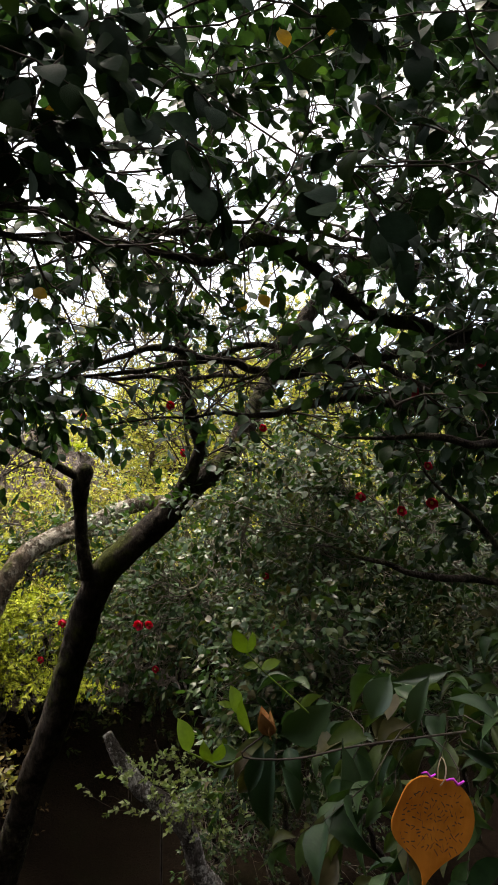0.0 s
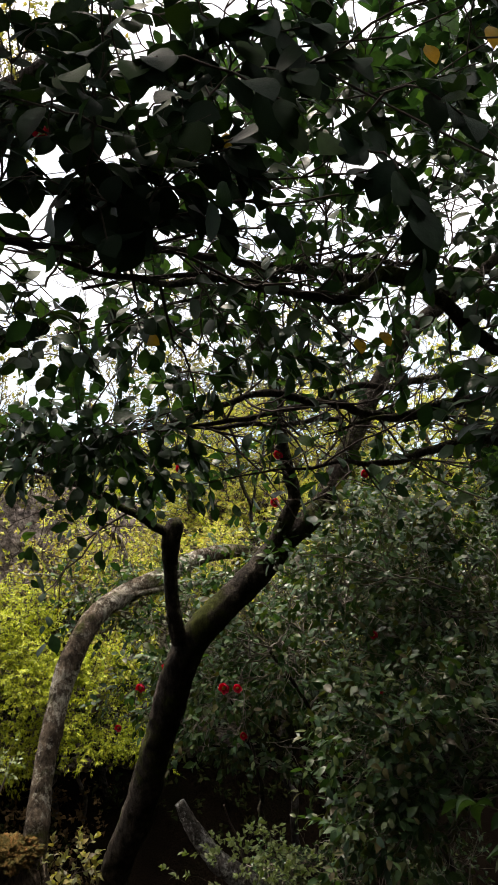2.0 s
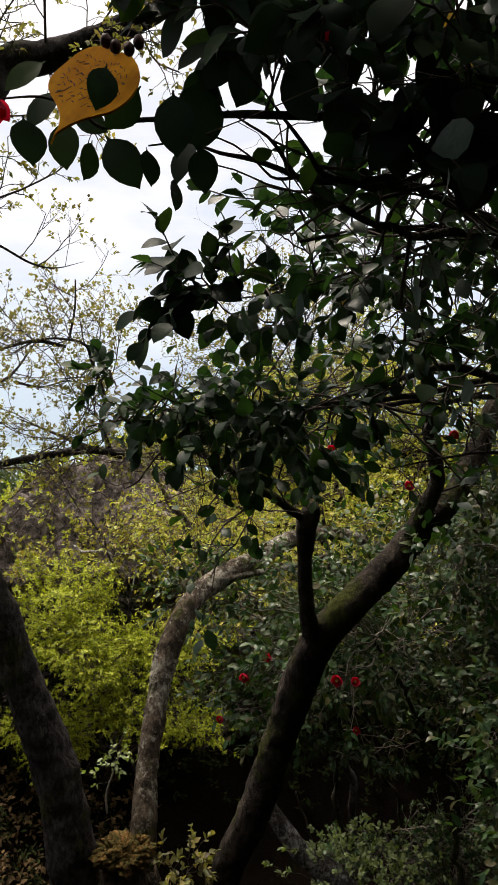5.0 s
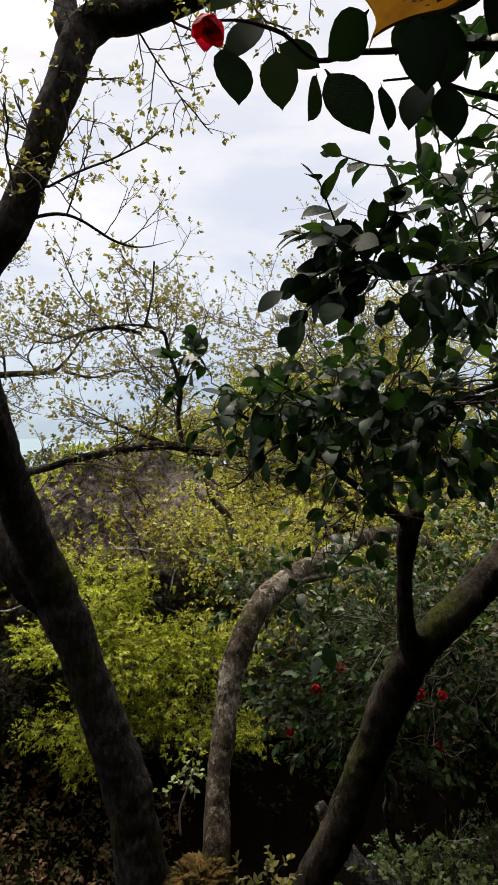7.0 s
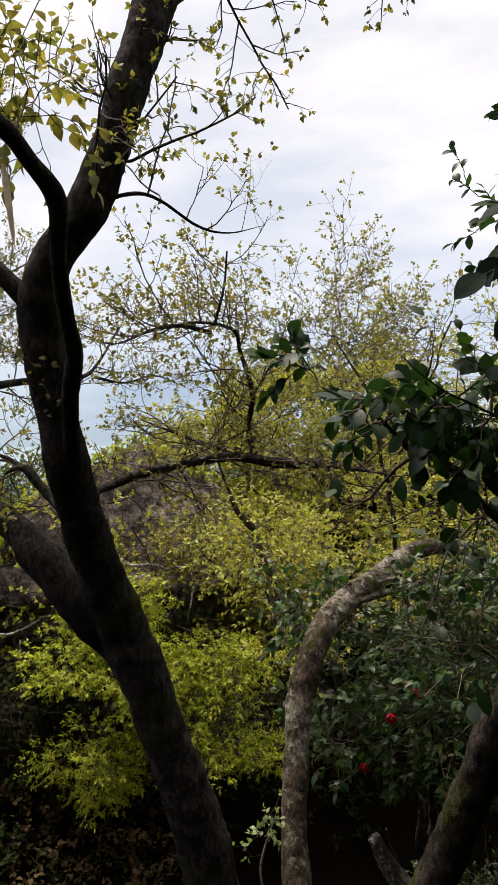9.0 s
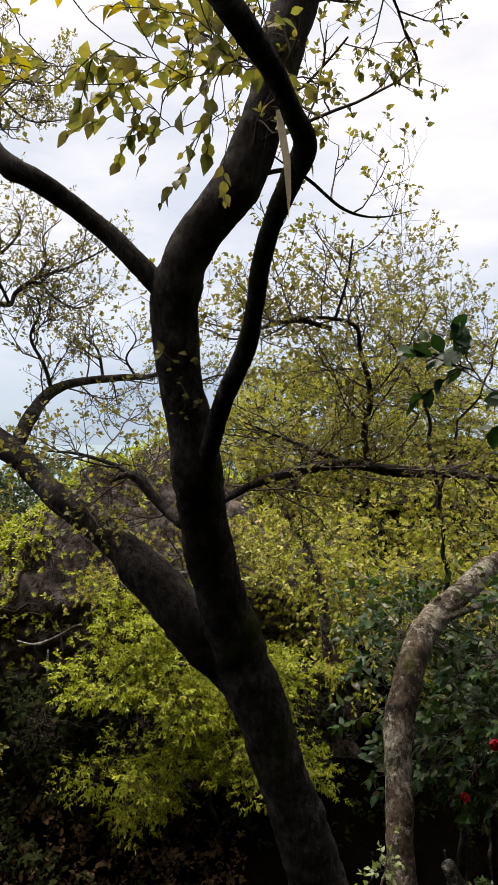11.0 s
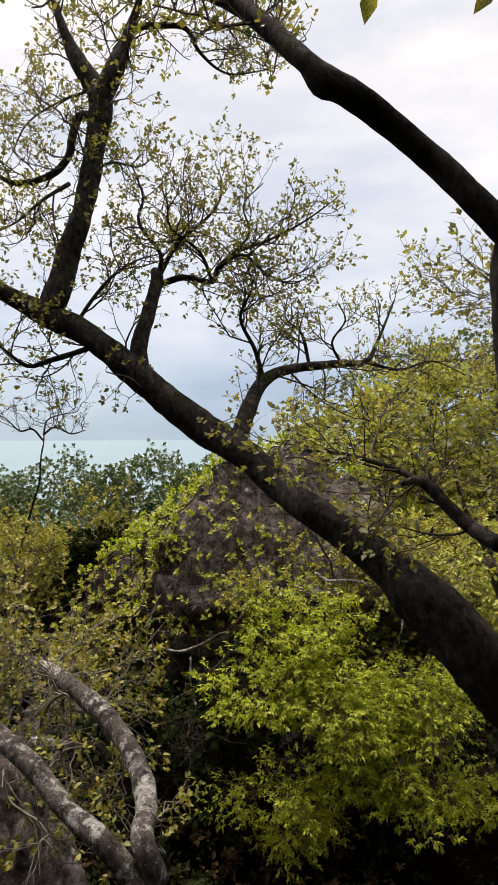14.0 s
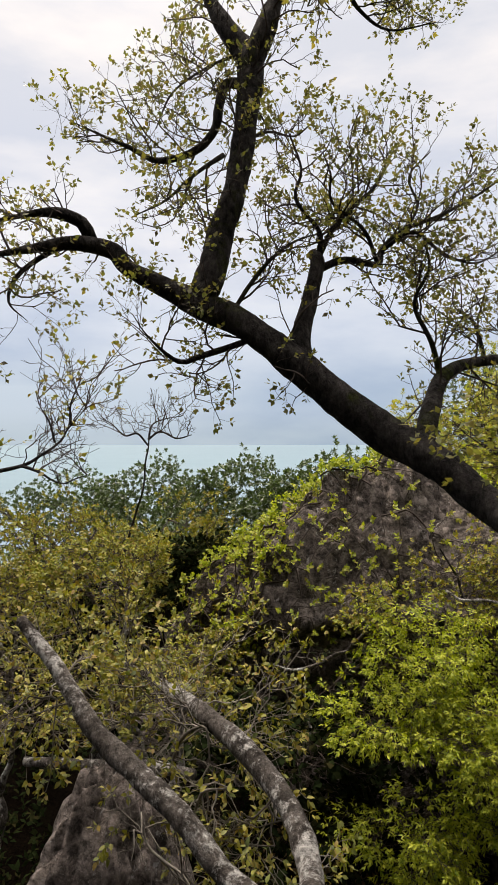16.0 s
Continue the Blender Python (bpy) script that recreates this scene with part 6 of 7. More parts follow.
# ---------------------------------------------------------------- vines over the boulder
def vines_on(ob, count, seed):
    rng = np.random.default_rng(seed)
    me = ob.data
    co = np.array([v.co for v in me.vertices])
    nr = np.array([v.normal for v in me.vertices])
    front = np.where((nr[:, 1] < 0.25) & (co[:, 2] > -0.6) & (co[:, 1] < np.median(co[:, 1]) + 0.3))[0]
    P, Nn = co[front], nr[front]
    top = thing("creeping_vine", "creeping vine with yellow-green leaves on the boulder", "vine")
    paths, tips, axes = [], [], []
    edge = np.where((Nn[:, 0] < -0.35) & (P[:, 2] > 0.0))[0]
    SEATS = np.concatenate([rng.choice(edge, 10), rng.integers(0, len(P), 5)])
    for k in range(count):
        # vines start in a few places and run together
        seat = P[SEATS[k % len(SEATS)] % len(P)] + rng.normal(size=3) * 0.22
        i = int(np.argmin(np.linalg.norm(P - seat, axis=1)))
        p, d = P[i], unit(rng.normal(size=3) * (1, 0.3, 0.6) + np.array([0, 0, 0.7]))
        line = []
        for s in range(14):
            j = int(np.argmin(np.linalg.norm(P - p, axis=1)))
            q = P[j] + Nn[j] * (0.012 + 0.01 * rng.random())
            line.append(q)
            d = unit(d + rng.normal(size=3) * 0.35)
            d = unit(d - Nn[j] * np.dot(d, Nn[j]))
            p = q + d * 0.075
            if s % 2 and (rng.random() < 0.6):
                tips.append(q + Nn[j] * 0.02)
                axes.append(unit(d + Nn[j] * 0.8))
        r = np.linspace(0.006, 0.002, 14) * (0.5 + rng.random())
        paths.append(smooth_line(np.column_stack([np.array(line), r]), 0.03))
    part("twigwork", twig_mesh(paths, TWIG, 4), top, kind="stuff")
    tips, axes = np.array(tips), np.array(axes)
    pos, along, nrm, size = shoots(tips, axes, 9, 0.036, 0.9, 0.06, 0.2)
    cut = rng.random(len(pos)) < 0.5
    third = ~cut & (rng.random(len(pos)) < 0.55)
    for sel, mat in ((cut, LEAF_BRIGHT), (~cut & ~third, LEAF_YELLOW), (third, LEAF_RUST)):
        part("foliage", leaves_mesh(FORM_BROAD, leaves_at(FORM_BROAD, pos[sel], along[sel], nrm[sel] + np.array([0, -0.6, 0]), size[sel]), mat), top, kind="stuff")
    for nme in BOUGHS:
        if nme.startswith("V_"):
            part("vine_stem", limb_mesh([(x, y, z, r * 0.62) for x, y, z, r in crook(BOUGHS[nme], 0.07)], BARK_WHITE, 0.02, 8, 0.3), top)
    return top


vines_on(big, 150, 4)
spray_plant("rusty_shrub", "thin rusty shrub with fine twigs leaning on the boulder", "shrub", [[(-1.6, 5.9, -1.4, 0.025), (-1.75, 5.75, 0.0, 0.016), (-1.95, 5.65, 0.7, 0.008), (-2.1, 5.6, 1.0, 0.004)], [(-1.7, 5.8, 0.2, 0.012), (-2.2, 5.6, 0.55, 0.008), (-2.6, 5.5, 0.75, 0.004)]], BARK_DARK, "rusty shrubs on the slope",
            volumes=((-1.85, 5.6, 0.80, 0.32, 0.16, 0.22, 120), (-2.45, 5.5, 0.66, 0.20, 0.14, 0.08, 30), (-1.4, 5.75, 0.85, 0.3, 0.16, 0.2, 60)), count=40, length=0.32, per=6, leaf=0.027, form=FORM_MINI, mat=LEAF_RUST, forks=7, twigs=3, flat=0.6, lift=0.03, rise=0.1, droop=0.15, r0=0.006, r=0.0028, width=1.35, bare=0.2)
# a brighter tuft along the boulder's crest
co = np.array([v.co for v in big.data.vertices])
crest = []
for x0 in np.arange(-3.9, -1.5, 0.05):
    strip = co[(np.abs(co[:, 0] - x0) < 0.035) & (co[:, 1] < 7.2)]
    if len(strip) and strip[:, 2].max() > 0.45:
        top_one = strip[int(np.argmax(strip[:, 2]))]
        crest += [top_one + RNG.normal(size=3) * (0.03, 0.05, 0.02) for _ in range(int(RNG.integers(2, 9)))]
crest = np.array(crest)
pos, along, nrm, size = shoots(crest + np.array([0, 0, 0.05]), unit(RNG.normal(size=crest.shape) + np.array([0, -0.6, 0.8])), 7, 0.036, 0.9, 0.05, 0.1)
nrb = np.array([v.normal for v in big.data.vertices])
flank = co[(nrb[:, 0] < -0.35) & (nrb[:, 1] < 0.25) & (co[:, 2] > 0.3) & (co[:, 0] < -2.6)]
flank = flank[np.argsort(np.sin(flank[:, 2] * 9.0) + 0.5 * np.sin(flank[:, 2] * 23.0 + flank[:, 1] * 7.0))[-len(flank) // 3:]]
flank = flank[RNG.choice(len(flank), 190)]
p2, a2, n2, s2 = shoots(flank + np.array([-0.03, -0.03, 0.0]), unit(RNG.normal(size=flank.shape) + np.array([-0.8, -0.6, 0.3])), 6, 0.034, 0.9, 0.05, 0.1)
pos, along, nrm, size = np.vstack([pos, p2]), np.vstack([along, a2]), np.vstack([nrm, n2]), np.concatenate([size, s2])
tuft = thing("crest_plants", "tuft of fresh yellow-green leaves on the boulder's crest", "plants", kind="stuff")
part("foliage", leaves_mesh(FORM_BROAD, leaves_at(FORM_BROAD, pos, along, nrm, size), LEAF_BRIGHT), tuft, kind="stuff")


# ---------------------------------------------------------------- undergrowth
def cover(name, label, box, count, per, length, form, mat, seed, lift=0.05, tall=0.2):
    """Low plants and fallen leaves spread over the ground in a rectangle x0, x1, y0, y1."""
    rng = np.random.default_rng(seed)
    x = rng.uniform(box[0], box[1], count)
    y = rng.uniform(box[2], box[3], count)
    z = ground_height(x, y) + lift + tall * rng.random(count)
    pos, along, nrm, size = shoots(np.stack([x, y, z], -1), unit(rng.normal(size=(count, 3)) * 0.7 + np.array([0, -0.2, 0.8])), per, length, 1.0, 0.08, 0.15)
    ob = new(name, leaves_mesh(form, leaves_at(form, pos, along, nrm, size), mat))
    tagged(ob, label, "plants", kind="stuff")


# these bank plants carry the shade in their leaf colour
cover("bank_plants", "leafy plants on the bank with shade painted into their leaves", (-3.6, -1.7, 3.6, 5.2), 420, 6, 0.045, FORM_LANCE, LEAF_PAINTED_SHADE, 11, 0.02, 0.35)
cover("bank_ferns", "brownish leafy plants on the shaded bank", (-3.8, -1.6, 3.8, 5.6), 420, 6, 0.045, FORM_BROAD, LITTER, 16, 0.02, 0.3)
cover("leaf_litter", "brown dead leaves on the shaded ground", (-4.0, -1.5, 1.5, 6.0), 1100, 4, 0.05, FORM_CHIP, LITTER, 13, 0.01, 0.03)
# both undergrowths: near-black leaf colour stands for the shade between the shrubs
cover("shade_painted_undergrowth", "green undergrowth under the shrubs with deep shade painted into its leaves", (-6.5, -2.6, 3.6, 9.0), 2200, 7, 0.065, FORM_CHIP, LEAF_PAINTED_SHADE, 21, 0.02, 0.5)
cover("slope_undergrowth", "green undergrowth under the slope trees with deep shade painted into its leaves", (-1.8, 3.0, 5.6, 9.0), 1600, 7, 0.065, FORM_CHIP, LEAF_PAINTED_SHADE, 22, 0.02, 0.5)
cover("slope_plants", "low yellowish plants covering the slope", (-7.0, 3.5, 8.6, 11.0), 1500, 7, 0.06, FORM_CHIP, LEAF_RUST, 14, 0.02, 0.4)
cover("slope_bushes", "low green plants covering the slope", (-9.0, 5.0, 8.5, 13.0), 2000, 7, 0.08, FORM_CHIP, LEAF_EVERGREEN, 15, 0.0, 0.3)

spray_plant("gully_shrub", "low dark shrub with small leaves beside a fallen trunk", "shrub", [[(0.15, 4.8, -1.6, 0.014), (0.1, 4.7, -1.2, 0.01), (-0.05, 4.55, -0.8, 0.006)], [(-0.4, 4.8, -1.6, 0.012), (-0.5, 4.6, -1.0, 0.008), (-0.6, 4.45, -0.5, 0.005)]], TWIG,
            volumes=((-0.029, 4.500, -1.032, 0.36, 0.2, 0.3, 100), (0.5, 4.5, -0.9, 0.45, 0.2, 0.3, 90)), count=64, length=0.3, per=5, leaf=0.036, form=FORM_LANCE, mat=LEAF_SHADE, forks=6, twigs=2, flat=0.4, lift=0.0, rise=0.1, droop=0.2, r0=0.006, r=0.003, twig_mat=TWIG_GREY, width=1.3)
plant("pale_weed", "small pale-leaved weed in the gully", "weed", ((-0.42, 3.2, -0.15, 0.28, 0.2, 0.13, 1.0), (-0.2, 3.3, -0.3, 0.25, 0.2, 0.13, 0.6)), 150, 6, 0.028, FORM_BROAD, LEAF_PALE, [[(-0.4, 3.25, -1.3, 0.008), (-0.4, 3.2, -0.3, 0.005)]], TWIG, TWIG, r0=0.002, stem=0.03)
plant("weed", "yellow-green weed beside a mossy stump", "weed", ((-1.06, 2.82, 0.06, 0.14, 0.1, 0.09, 1.0), (-1.45, 2.65, -0.02, 0.15, 0.1, 0.08, 0.6)), 60, 5, 0.032, FORM_BROAD, LEAF_YOUNG, [[(-1.15, 2.85, -1.0, 0.006), (-1.1, 2.8, -0.05, 0.004)]], TWIG, TWIG, r0=0.002, stem=0.03)
sapling = tree_of("sapling", "thin sapling growing from a mossy stump", "sapling", "S_", TWIG_GREY)
crown(sapling, ((-1.30, 2.84, 0.44, 0.05, 0.04, 0.07, 1.0), (-1.38, 2.84, 0.38, 0.06, 0.03, 0.03, 0.5)), 24, 4, 0.02, FORM_BROAD, LEAF_PALE, samples(("S_sap",)), r0=0.002, stem=0.02)


def bare_tree(label, prefix, ends, count, length, seed, leaf_share):
    """Crooked limbs with leafless forked twigs, and a few leaves on some of them."""
    top = tree_of("bare_tree", label, "tree", prefix, BARK_DARK)
    wood = samples(ends, 0.2, 0.03)
    rng = np.random.default_rng(seed)
    base = wood[rng.choice(len(wood), count)]
    way = unit(rng.normal(size=base.shape) * (0.8, 0.5, 0.3) + np.array([0.1, 0, 0.8]))
    paths, tips, axes = sprays(base, way, length, 5, 2, 0.2, 0.06, 0.0032)
    part("twigwork", twig_mesh(paths, TWIG, 4), top, kind="stuff")
    some = rng.random(len(tips)) < leaf_share
    if leaf_share:
        pos, along, nrm, size = shoots(tips[some], axes[some], 4, 0.035, 0.8, 0.03, 0.1)
        part("foliage", leaves_mesh(FORM_LANCE, leaves_at(FORM_LANCE, pos, along, nrm, size, 1.4), LEAF_MIXED), top, kind="stuff")


bare_tree("small leafless tree with fine twigs against the sea", "N_", ("N_right", "N_left", "N_up"), 22, 0.22, 5, 0.0)
bare_tree("crooked dark tree with almost leafless twigs against the sea", "M_", ("M_trunk", "M_twig", "M_low", "M_up"), 26, 0.24, 6, 0.12)


# ---------------------------------------------------------------- flowers
def flower(at, size, facing=(0, -1, -0.2), label="red camellia flower among dark leaves"):
    top = thing("camellia_flower", label, "flower", "camellia flowers", at=at)
    rot = Vector(facing).to_track_quat("Z", "Y").to_matrix().to_4x4()
    top.matrix_world = Matrix.Translation(at) @ rot @ Matrix.Scale(size, 4)
    for k in range(6):
        a = k * 2.4
        me = FLOWER_MESHES[k % 3]
        ob = part("petal", me, top)
        ob.matrix_basis = pose(0, 0, 0, 0, 0, math.degrees(a)) @ pose(0.06, 0, 0, 0, -52 + 9 * (k % 3), 0)
    part("stamen_tuft", STAMEN_MESH, top, "pale yellow stamens")
    part("calyx", CALYX_MESH, top)
    return top


def petal_mesh(seed):
    rng = np.random.default_rng(seed)
    v, f, n = [], [], 7
    for i in range(n):
        u = i / (n - 1)
        w = 0.36 * math.sin(math.pi * min(1, 0.12 + 0.88 * u) ** 0.8) + 0.02
        for j in range(5):
            s = (j - 2) / 2
            notch = 0.05 * (1 - abs(s)) if i == n - 1 else 0
            v.append((0.75 * u - notch, s * w, 0.16 * u * u + 0.14 * s * s * w / 0.36 - 0.10 * math.sin(u * 3) + rng.normal() * 0.012))
    for i in range(n - 1):
        for j in range(4):
            f.append((i * 5 + j, (i + 1) * 5 + j, (i + 1) * 5 + j + 1, i * 5 + j + 1))
    return mesh_of("petal", v, f, PETAL)


FLOWER_MESHES = [petal_mesh(k) for k in range(3)]
sv = []
for k in range(24):
    a, r = k * 2.4, 0.02 + 0.11 * (k / 24) ** 0.5
    ca, sa = math.cos(a), math.sin(a)
    sv.append(np.array([(0.4 * r * ca, 0.4 * r * sa, 0.0, 0.012), (0.8 * r * ca, 0.8 * r * sa, 0.25, 0.012), (1.3 * r * ca, 1.3 * r * sa, 0.46, 0.026)]))
STAMEN_MESH = twig_mesh(sv, STAMEN, 5)
cv, cf = tube(np.array([(0, 0, -0.16, 0.03), (0, 0, -0.12, 0.09), (0, 0, -0.04, 0.13), (0, 0, 0.06, 0.11)], dtype=float), 8)
CALYX_MESH = mesh_of("calyx", cv, cf, LEAF_SHADE)

for at, size in (((0.280, 1.750, 1.344), 0.026), ((0.458, 1.750, 1.329), 0.03), ((0.378, 1.750, 1.302), 0.026), ((0.463, 2.000, 1.626), 0.035), ((0.055, 2.600, 0.965), 0.03), ((0.471, 1.850, 1.410), 0.024), ((0.653, 2.000, 1.709), 0.03), ((-0.580, 2.400, 1.543), 0.026),
                 ((-0.490, 3.100, 0.631), 0.045), ((-0.423, 3.100, 0.431), 0.032), ((0.122, 2.850, 0.697), 0.034), ((0.040, 2.600, 1.514), 0.03), ((-0.273, 2.800, 1.407), 0.036), ((-0.266, 2.250, 1.588), 0.03), ((-0.666, 1.340, 2.130), 0.030),
                 ((-0.862, 3.200, 0.613), 0.04), ((-0.769, 3.250, 0.669), 0.036), ((-0.959, 3.200, 0.436), 0.03), ((-0.439, 3.000, 0.655), 0.036)):
    flower(at, size, (0.4 * math.sin(at[0] * 40), -1, 0.5 * math.sin(at[2] * 50)))
flower((-1.135, 1.299, 2.036), 0.038, (0.15, -0.45, -1.0), "half-open red camellia flower hanging from a twig")
flower((-1.1155, 1.226, 2.048), 0.036, (-0.25, -0.75, -0.6), "half-open red camellia flower hanging from a twig")


# ---------------------------------------------------------------- leaf-shaped wooden tags hung in the camellia
def tag_material(name, a, b):
    m, n, l, p = material(name)
    co = n.new("ShaderNodeTexCoord").outputs["Object"]
    t = noise_tex(n, l, co, 60, 5, 0.6, (1, 1, 0.12))
    s = noise_tex(n, l, co, 25, 4, 0.6)
    r = ramp(n, ((0.3, a), (0.7, b)))
    l.new(t.outputs[0], r.inputs[0])
    k = ramp(n, ((0.33, (0.7, 0.62, 0.55)), (0.55, (1.0, 1.0, 1.0))))
    l.new(s.outputs[0], k.inputs[0])
    l.new(mixed(n, l, 1.0, r.outputs[0], k.outputs[0], "MULTIPLY"), p.inputs["Base Color"])
    p.inputs["Roughness"].default_value = 0.6
    p.inputs["Specular IOR Level"].default_value = 0.03
    bumped(n, l, p, t.outputs[0], 0.3, 0.001)
    return m


TAG_YELLOW = tag_material("varnished_yellow_wood", (0.60, 0.225, 0.006), (0.76, 0.34, 0.012))
TAG_ORANGE = tag_material("varnished_orange_wood", (0.46, 0.15, 0.022), (0.66, 0.25, 0.035))
INK = plain("ink", ((0.3, (0.06, 0.03, 0.015)), (0.7, (0.14, 0.07, 0.03))), 30, 0.7, 0.3, 0)
RIBBON = plain("magenta_thread", ((0.3, (0.55, 0.03, 0.55)), (0.7, (0.7, 0.06, 0.65))), 30, 0.6, 0.3, 0)
STRING = plain("string", ((0.3, (0.35, 0.27, 0.18)), (0.7, (0.5, 0.4, 0.28))), 60, 0.9, 0.2, 0)


def wish_tag(at, size, mat, lean, turn, roll, rows, label, ribbon=False):
    """A heart-shaped leaf of thin wood with a drawn-out tip, tied by a string, with rows of handwriting."""
    top = thing("wooden_tag", label, "tag", at=at)
    half = []
    for k in range(25):
        a = math.pi * k / 24
        r = 0.5 * (1 + 0.10 * math.cos(a))
        x, z = r * math.sin(a), r * math.cos(a)
        if a < 0.35:
            z -= 0.05 * (1 - a / 0.35)
        pull = max(0.0, (a - 2.2) / (math.pi - 2.2))
        half.append((x * (1 - 0.55 * pull), z - 0.28 * pull ** 2))
    half += [(0.025, -0.86)]
    outline = half + [(-x + 0.03 * math.sin(z * 9), z) for x, z in reversed(half[1:-1])]
    bm = bmesh.new()
    th = 0.016
    fr = [bm.verts.new((x * size, -th * size, z * size)) for x, z in outline]
    bk = [bm.verts.new((x * size, th * size, z * size)) for x, z in outline]
    bm.faces.new(fr)
    bm.faces.new(list(reversed(bk)))
    for i in range(len(fr)):
        j = (i + 1) % len(fr)
        bm.faces.new((fr[j], fr[i], bk[i], bk[j]))
    bmesh.ops.recalc_face_normals(bm, faces=bm.faces)
    me = bpy.data.meshes.new("board")
    bm.to_mesh(me)
    bm.free()
    me.materials.append(mat)
    board = part("board", me, top)
    rng = np.random.default_rng(int(size * 1e5) + rows)
    for r in range(rows):
        z = 0.33 - r * 0.62 / max(1, rows - 1)
        reach = 0.40 * math.sqrt(max(0.05, 1 - (z / 0.5) ** 2))
        x = -reach
        while x < reach - 0.04:
            w = 0.015 + 0.04 * rng.random()
            h = 0.004 + 0.005 * rng.random()
            zz = z + 0.02 * rng.normal()
            s = 0.035 * rng.normal()
            q = [(x, zz - h), (x + w, zz - h + s), (x + w, zz + h + s), (x, zz + h)]
            vv = [(a * size, (-th - 0.003) * size, b * size) for a, b in q] + [(a * size, (-th + 0.006) * size, b * size) for a, b in q]
            part("writing_bar", mesh_of("writing_bar", vv, [(0, 1, 2, 3), (7, 6, 5, 4), (0, 4, 5, 1), (1, 5, 6, 2), (2, 6, 7, 3), (3, 7, 4, 0)], INK, False), board)
            x += w + 0.012 + 0.02 * rng.random()
    loop = np.array([(0, 0, 0.42, 0.008), (0.04, -0.04, 0.52, 0.008), (0.05, 0.0, 0.66, 0.008), (0.0, 0.05, 0.75, 0.008), (-0.03, 0.03, 0.62, 0.008), (0, 0.03, 0.42, 0.008)]) * size
    v, f = tube(smooth_line(loop, 0.004), 6)
    part("string", mesh_of("string", v, f, STRING), top, "thin tan string")
    if ribbon:
        for k, (dx, dz) in enumerate(((0.16, 0.52), (-0.22, 0.68))):
            pts = np.array([(dx - 0.10, -0.05, dz, 0.012), (dx - 0.03, -0.08, dz + 0.04, 0.018), (dx + 0.04, -0.06, dz - 0.02, 0.02), (dx + 0.12, -0.04, dz + 0.03, 0.012)]) * size * (1.0 if k == 0 else 0.8)
            v, f = tube(smooth_line(pts, 0.003), 6)
            part("ribbon", mesh_of("ribbon", v, f, RIBBON), top, "magenta thread")
    top.matrix_world = Matrix.Translation(at) @ pose(0, 0, 0, lean, 0, turn) @ pose(0, 0, 0, 0, roll, 0)
    return top


wish_tag((0.162, 0.600, 1.160), 0.073, TAG_ORANGE, -8, 6, 12, 9, "orange leaf-shaped wooden tag with faded handwriting hanging from a twig", True)
wish_tag((-0.952, 1.095, 1.950), 0.097, TAG_YELLOW, -20, -6, 27, 7, "yellow leaf-shaped wooden tag with handwriting hanging among camellia leaves")


def loose_leaf(at, along, normal, length, mat, form, name, label):
    v = leaves_at(form, np.array([at], dtype=float), np.array([along], dtype=float), np.array([normal], dtype=float), length)
    return tagged(new(name, leaves_mesh(form, v, mat, name)), label, "leaf")


# a dry pale blade caught on the thin limb
FORM_BLADE = leaf_form(((0, 0.02, 0), (0.2, 0.04, 0.01), (0.5, 0.038, 0.03), (0.8, 0.025, 0.01), (1.0, 0, -0.02)), 0.5)
DRY = leafy("dry_blade", ((0.60, 0.54, 0.42), (0.68, 0.62, 0.5)), 0.6, 0.3, 0.2, 0.2, (1.1, 1.0, 0.8))
loose_leaf((-1.720, 1.700, 1.967), (0.12, 0, -1), (0.3, -1, 0), 0.115, DRY, FORM_BLADE, "dry_blade", "dry pale blade-shaped leaf hanging from a thin limb")

loose_leaf((-0.930, 1.062, 1.950), (-0.22, -0.1, -1), (0.6, -1, 0.2), 0.045, LEAF_NEAR_SHADED, FORM_CAMELLIA, "dark_leaf", "dark camellia leaf hanging before a yellow tag")
# old yellow and fresh green camellia leaves that stand out
for at, d in (((-0.037, 2.080, 1.896), (0.2, -0.3, -1)), ((0.022, 2.060, 1.906), (0.5, -0.3, -0.8)), ((-0.437, 1.500, 2.199), (0.3, -0.2, -1)), ((-0.428, 1.600, 2.327), (-0.3, -0.2, -0.8)), ((0.155, 1.500, 2.393), (0.1, -0.2, -1)), ((0.057, 1.600, 2.421), (0.4, -0.2, -1)), ((-0.362, 1.500, 2.199), (0.2, -0.2, -1)), ((-0.599, 1.900, 1.882), (0.7, -0.2, -0.4))):
    loose_leaf(at, d, (0.2, -1, 0.2), 0.05, LEAF_OLD, FORM_CAMELLIA, "yellow_leaf", "old yellow camellia leaf still on its twig")["group"] = "old yellow leaves"
fresh = thing("camellia_shoot", "fresh light green camellia shoot with a bud", "shoot")
BUD_BROWN = plain("brown_bud", ((0.3, (0.36, 0.17, 0.05)), (0.7, (0.55, 0.30, 0.12))), 120, 0.6, 0.2, 0.4, 0.003)
part("stem", limb_mesh([(0.30, 0.95, 1.09, 0.0016), (0.14, 0.87, 1.105, 0.0014), (0.06, 0.84, 1.102, 0.0013), (-0.006, 0.82, 1.113, 0.0012), (0.014, 0.82, 1.135, 0.0011), (0.03, 0.82, 1.146, 0.001)], TWIG, 0.006, 6, 0.1), fresh)
part("stem", limb_mesh([(-0.006, 0.82, 1.113, 0.0018), (-0.03, 0.82, 1.10, 0.0016), (-0.05, 0.82, 1.108, 0.0014), (-0.072, 0.82, 1.118, 0.001)], LEAF_FRESH, 0.006, 6, 0.1), fresh)
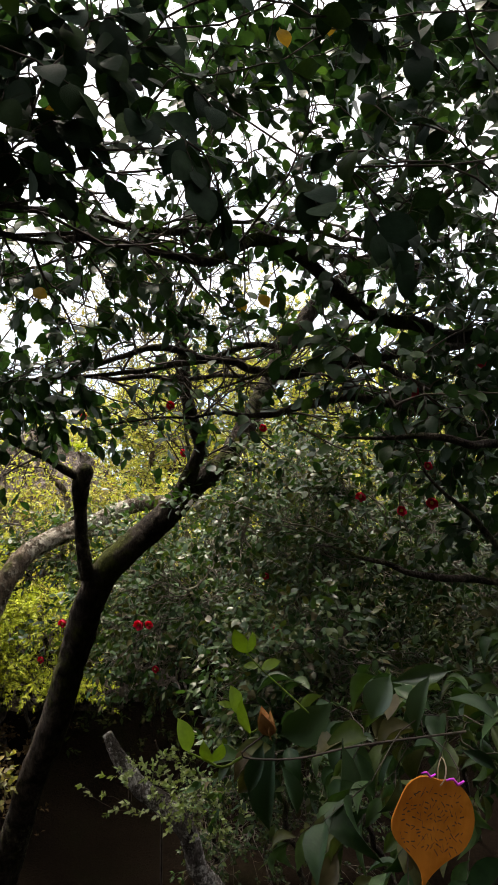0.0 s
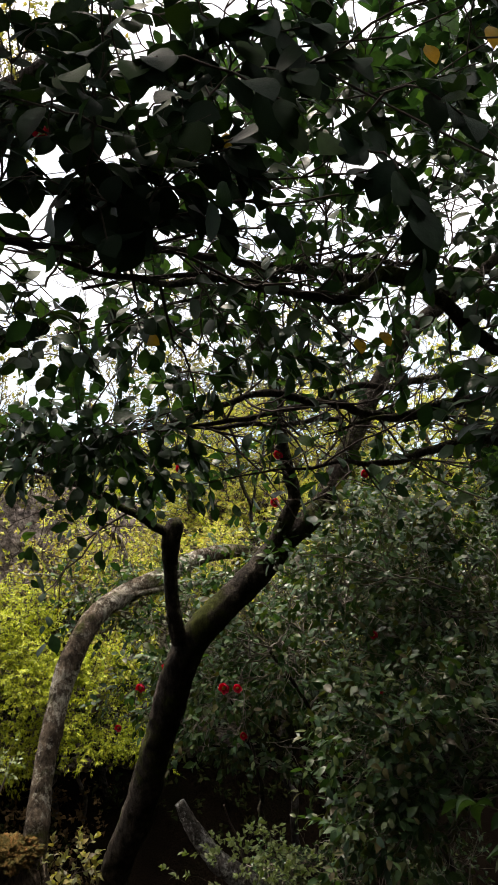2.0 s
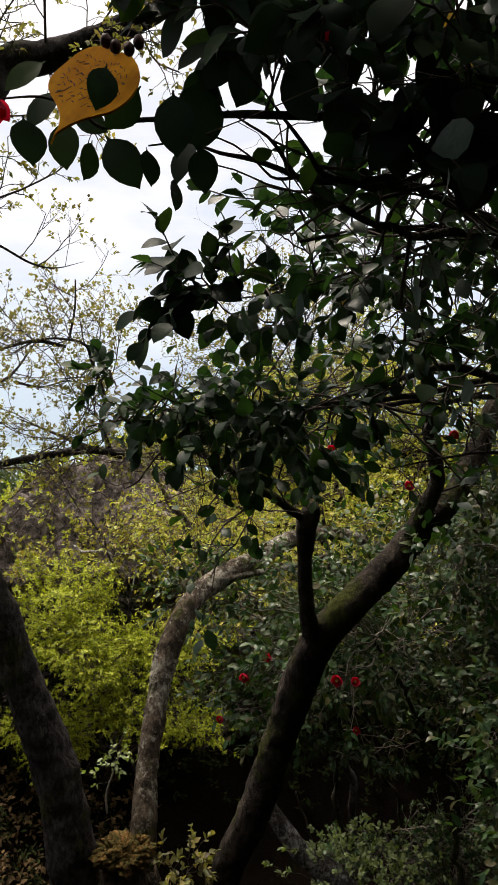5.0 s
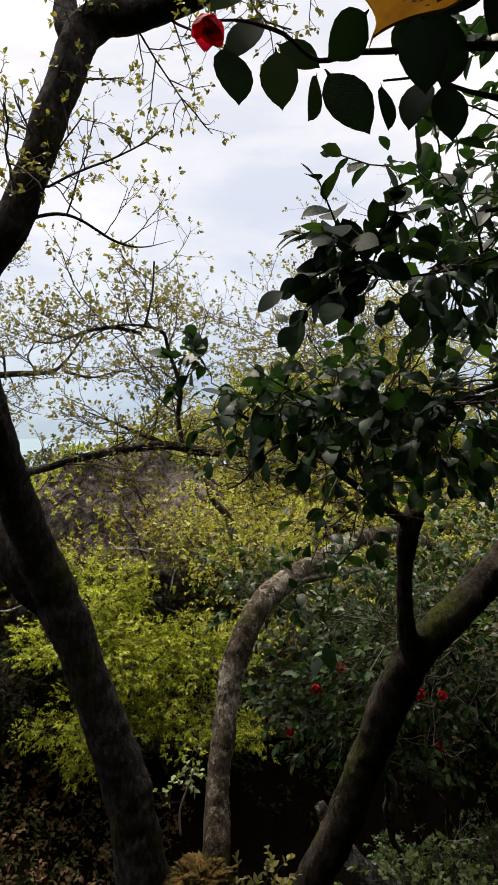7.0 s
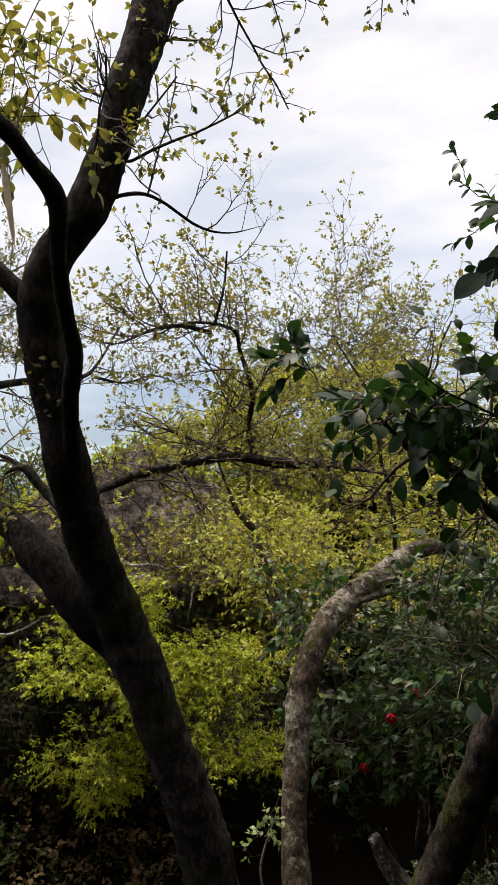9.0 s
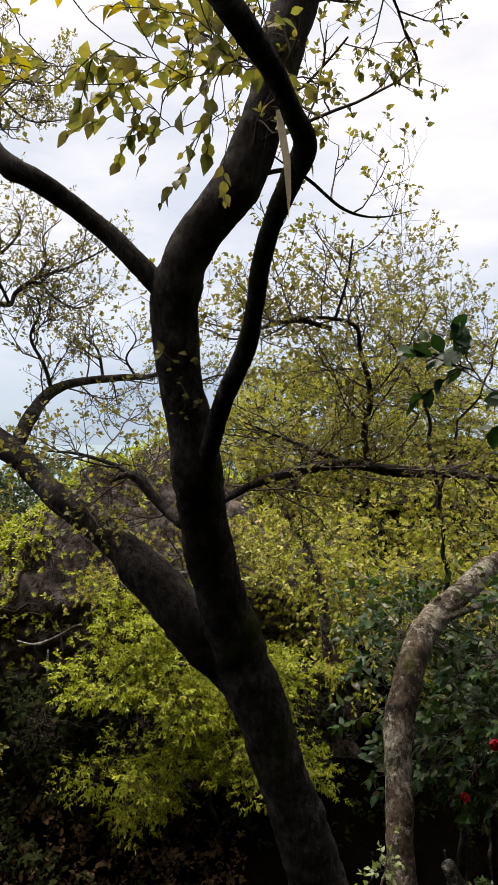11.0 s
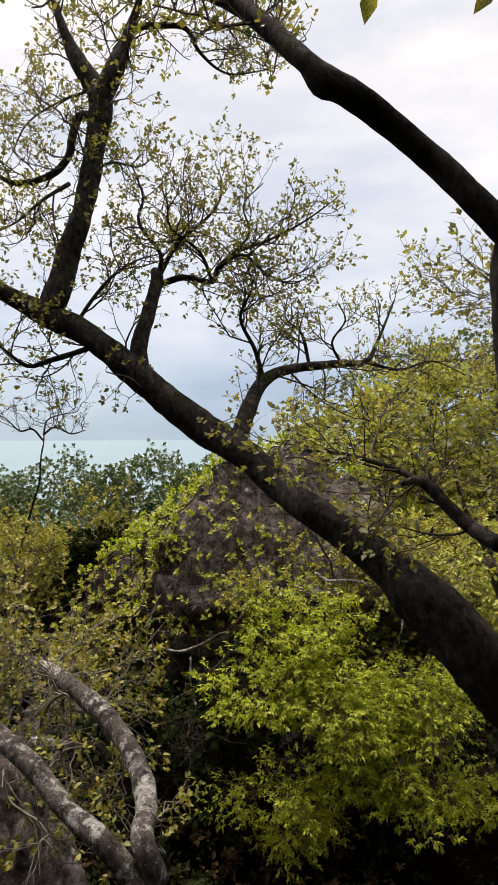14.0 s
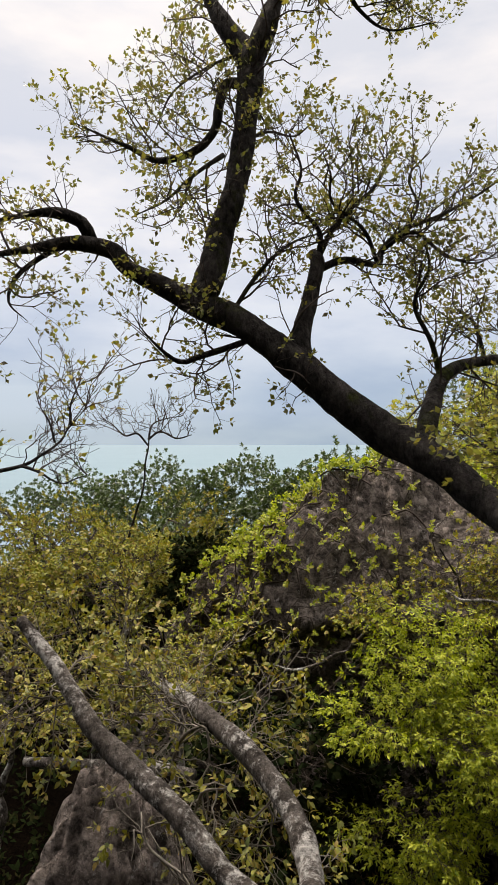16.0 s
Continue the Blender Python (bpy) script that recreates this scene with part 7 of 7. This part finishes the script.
part("stem", limb_mesh([(0.03, 0.82, 1.146, 0.0016), (0.018, 0.82, 1.150, 0.0014), (0.0, 0.82, 1.142, 0.0012), (-0.012, 0.82, 1.17, 0.001)], LEAF_FRESH, 0.006, 6, 0.1), fresh)
for x, z, d, face, ln, wide in ((-0.070, 1.119, (-0.3, -0.1, 1), (0.9, -1, 0.2), 0.043, 0.75), (-0.043, 1.106, (-0.4, -0.2, 1), (-0.6, -1, 0.2), 0.030, 0.8), (-0.041, 1.107, (0.45, -0.2, 0.9), (0.6, -1, 0.1), 0.027, 0.9),
                              (-0.012, 1.165, (-0.25, -0.1, 1), (0.8, -1, 0.2), 0.036, 0.75), (0.002, 1.140, (-0.25, -0.3, 1), (-0.9, -1, 0.1), 0.050, 0.55), (-0.018, 1.172, (-1.0, -0.1, 0.35), (0.2, -1, 0.8), 0.020, 0.6)):
    v = leaves_at(FORM_CAMELLIA, np.array([(x, 0.82, z)]), np.array([d], dtype=float), np.array([face], dtype=float), ln, wide)
    part("leaf", leaves_mesh(FORM_CAMELLIA, v, LEAF_FRESH, "leaf"), fresh)
part("stem", limb_mesh([(0.075, 0.86, 1.150, 0.0012), (0.045, 0.86, 1.178, 0.0011), (0.015, 0.86, 1.205, 0.001), (-0.004, 0.86, 1.226, 0.0008)], LEAF_FRESH, 0.006, 6, 0.1), fresh)
for x, z, d, face, ln, wide in ((-0.003, 1.224, (-0.5, -0.2, 1), (-0.4, -1, 0.3), 0.036, 0.8), (-0.002, 1.224, (0.25, -0.2, 1), (0.9, -1, 0.2), 0.030, 0.7), (0.016, 1.206, (0.7, -0.3, 0.35), (0.1, -1, 0.8), 0.028, 0.7), (0.012, 1.208, (-0.9, -0.3, 0.1), (0.1, -1, 0.8), 0.020, 0.7)):
    v = leaves_at(FORM_CAMELLIA, np.array([(x, 0.86, z)]), np.array([d], dtype=float), np.array([face], dtype=float), ln, wide)
    part("leaf", leaves_mesh(FORM_CAMELLIA, v, LEAF_FRESH, "leaf"), fresh)
# the bud opens in loose brown scales
for k in range(7):
    a = 0.9 * k
    v = leaves_at(FORM_BROAD, np.array([(0.026, 0.815, 1.140)]), np.array([(0.45 * math.cos(a) - 0.25, 0.4 * math.sin(a), 1.0)]), np.array([(math.cos(a), math.sin(a) - 0.3, 0.2)]), 0.024 + 0.006 * (k % 3), 0.8)
    part("bud_scale", leaves_mesh(FORM_BROAD, v, BUD_BROWN, "bud_scale"), fresh, "brown bud scale" if k == 0 else "")
# long leaves that droop round the shoot: place, length, lean in degrees
DROOPING = ((0.116, 0.85, 1.113, 0.095, -6), (0.018, 0.84, 1.118, 0.062, -17), (0.033, 0.88, 1.098, 0.108, -5), (0.047, 0.95, 1.084, 0.082, 122), (0.194, 0.95, 1.164, 0.064, -26), (0.286, 1.0, 1.155, 0.083, -81), (0.143, 0.65, 1.175, 0.04, -29), (0.248, 0.95, 1.164, 0.082, -16), (0.043, 0.86, 1.081, 0.061, 21), (0.281, 0.9, 1.086, 0.05, 64))
for k, (x, y, z, ln, lean) in enumerate(DROOPING):
    way = np.array([[math.sin(radians(lean)), -0.1, -math.cos(radians(lean))]])
    picked_leaves(shrub, FORM_DROOP, np.array([[x, y, z]]), way, np.array([[0.8 * math.sin(2.3 * k + 1), -1.0, 0.5]]), np.array([ln]), 0.52 + 0.5 * (k in (3, 4)), LEAF_PICKED_GLOSSY)
for k, (dx, dz) in enumerate(((0.0, 0.0), (0.014, -0.003), (-0.010, 0.006), (0.024, 0.004))):
    bud = thing("flower_bud", "dark red camellia bud on a twig", "bud", "camellia buds")
    lump("scale", np.array((-0.924, 1.080, 1.982)) + np.array((dx, 0, dz)), (0.006, 0.006, 0.0075), BUD, bud, 0.12, k, 3)
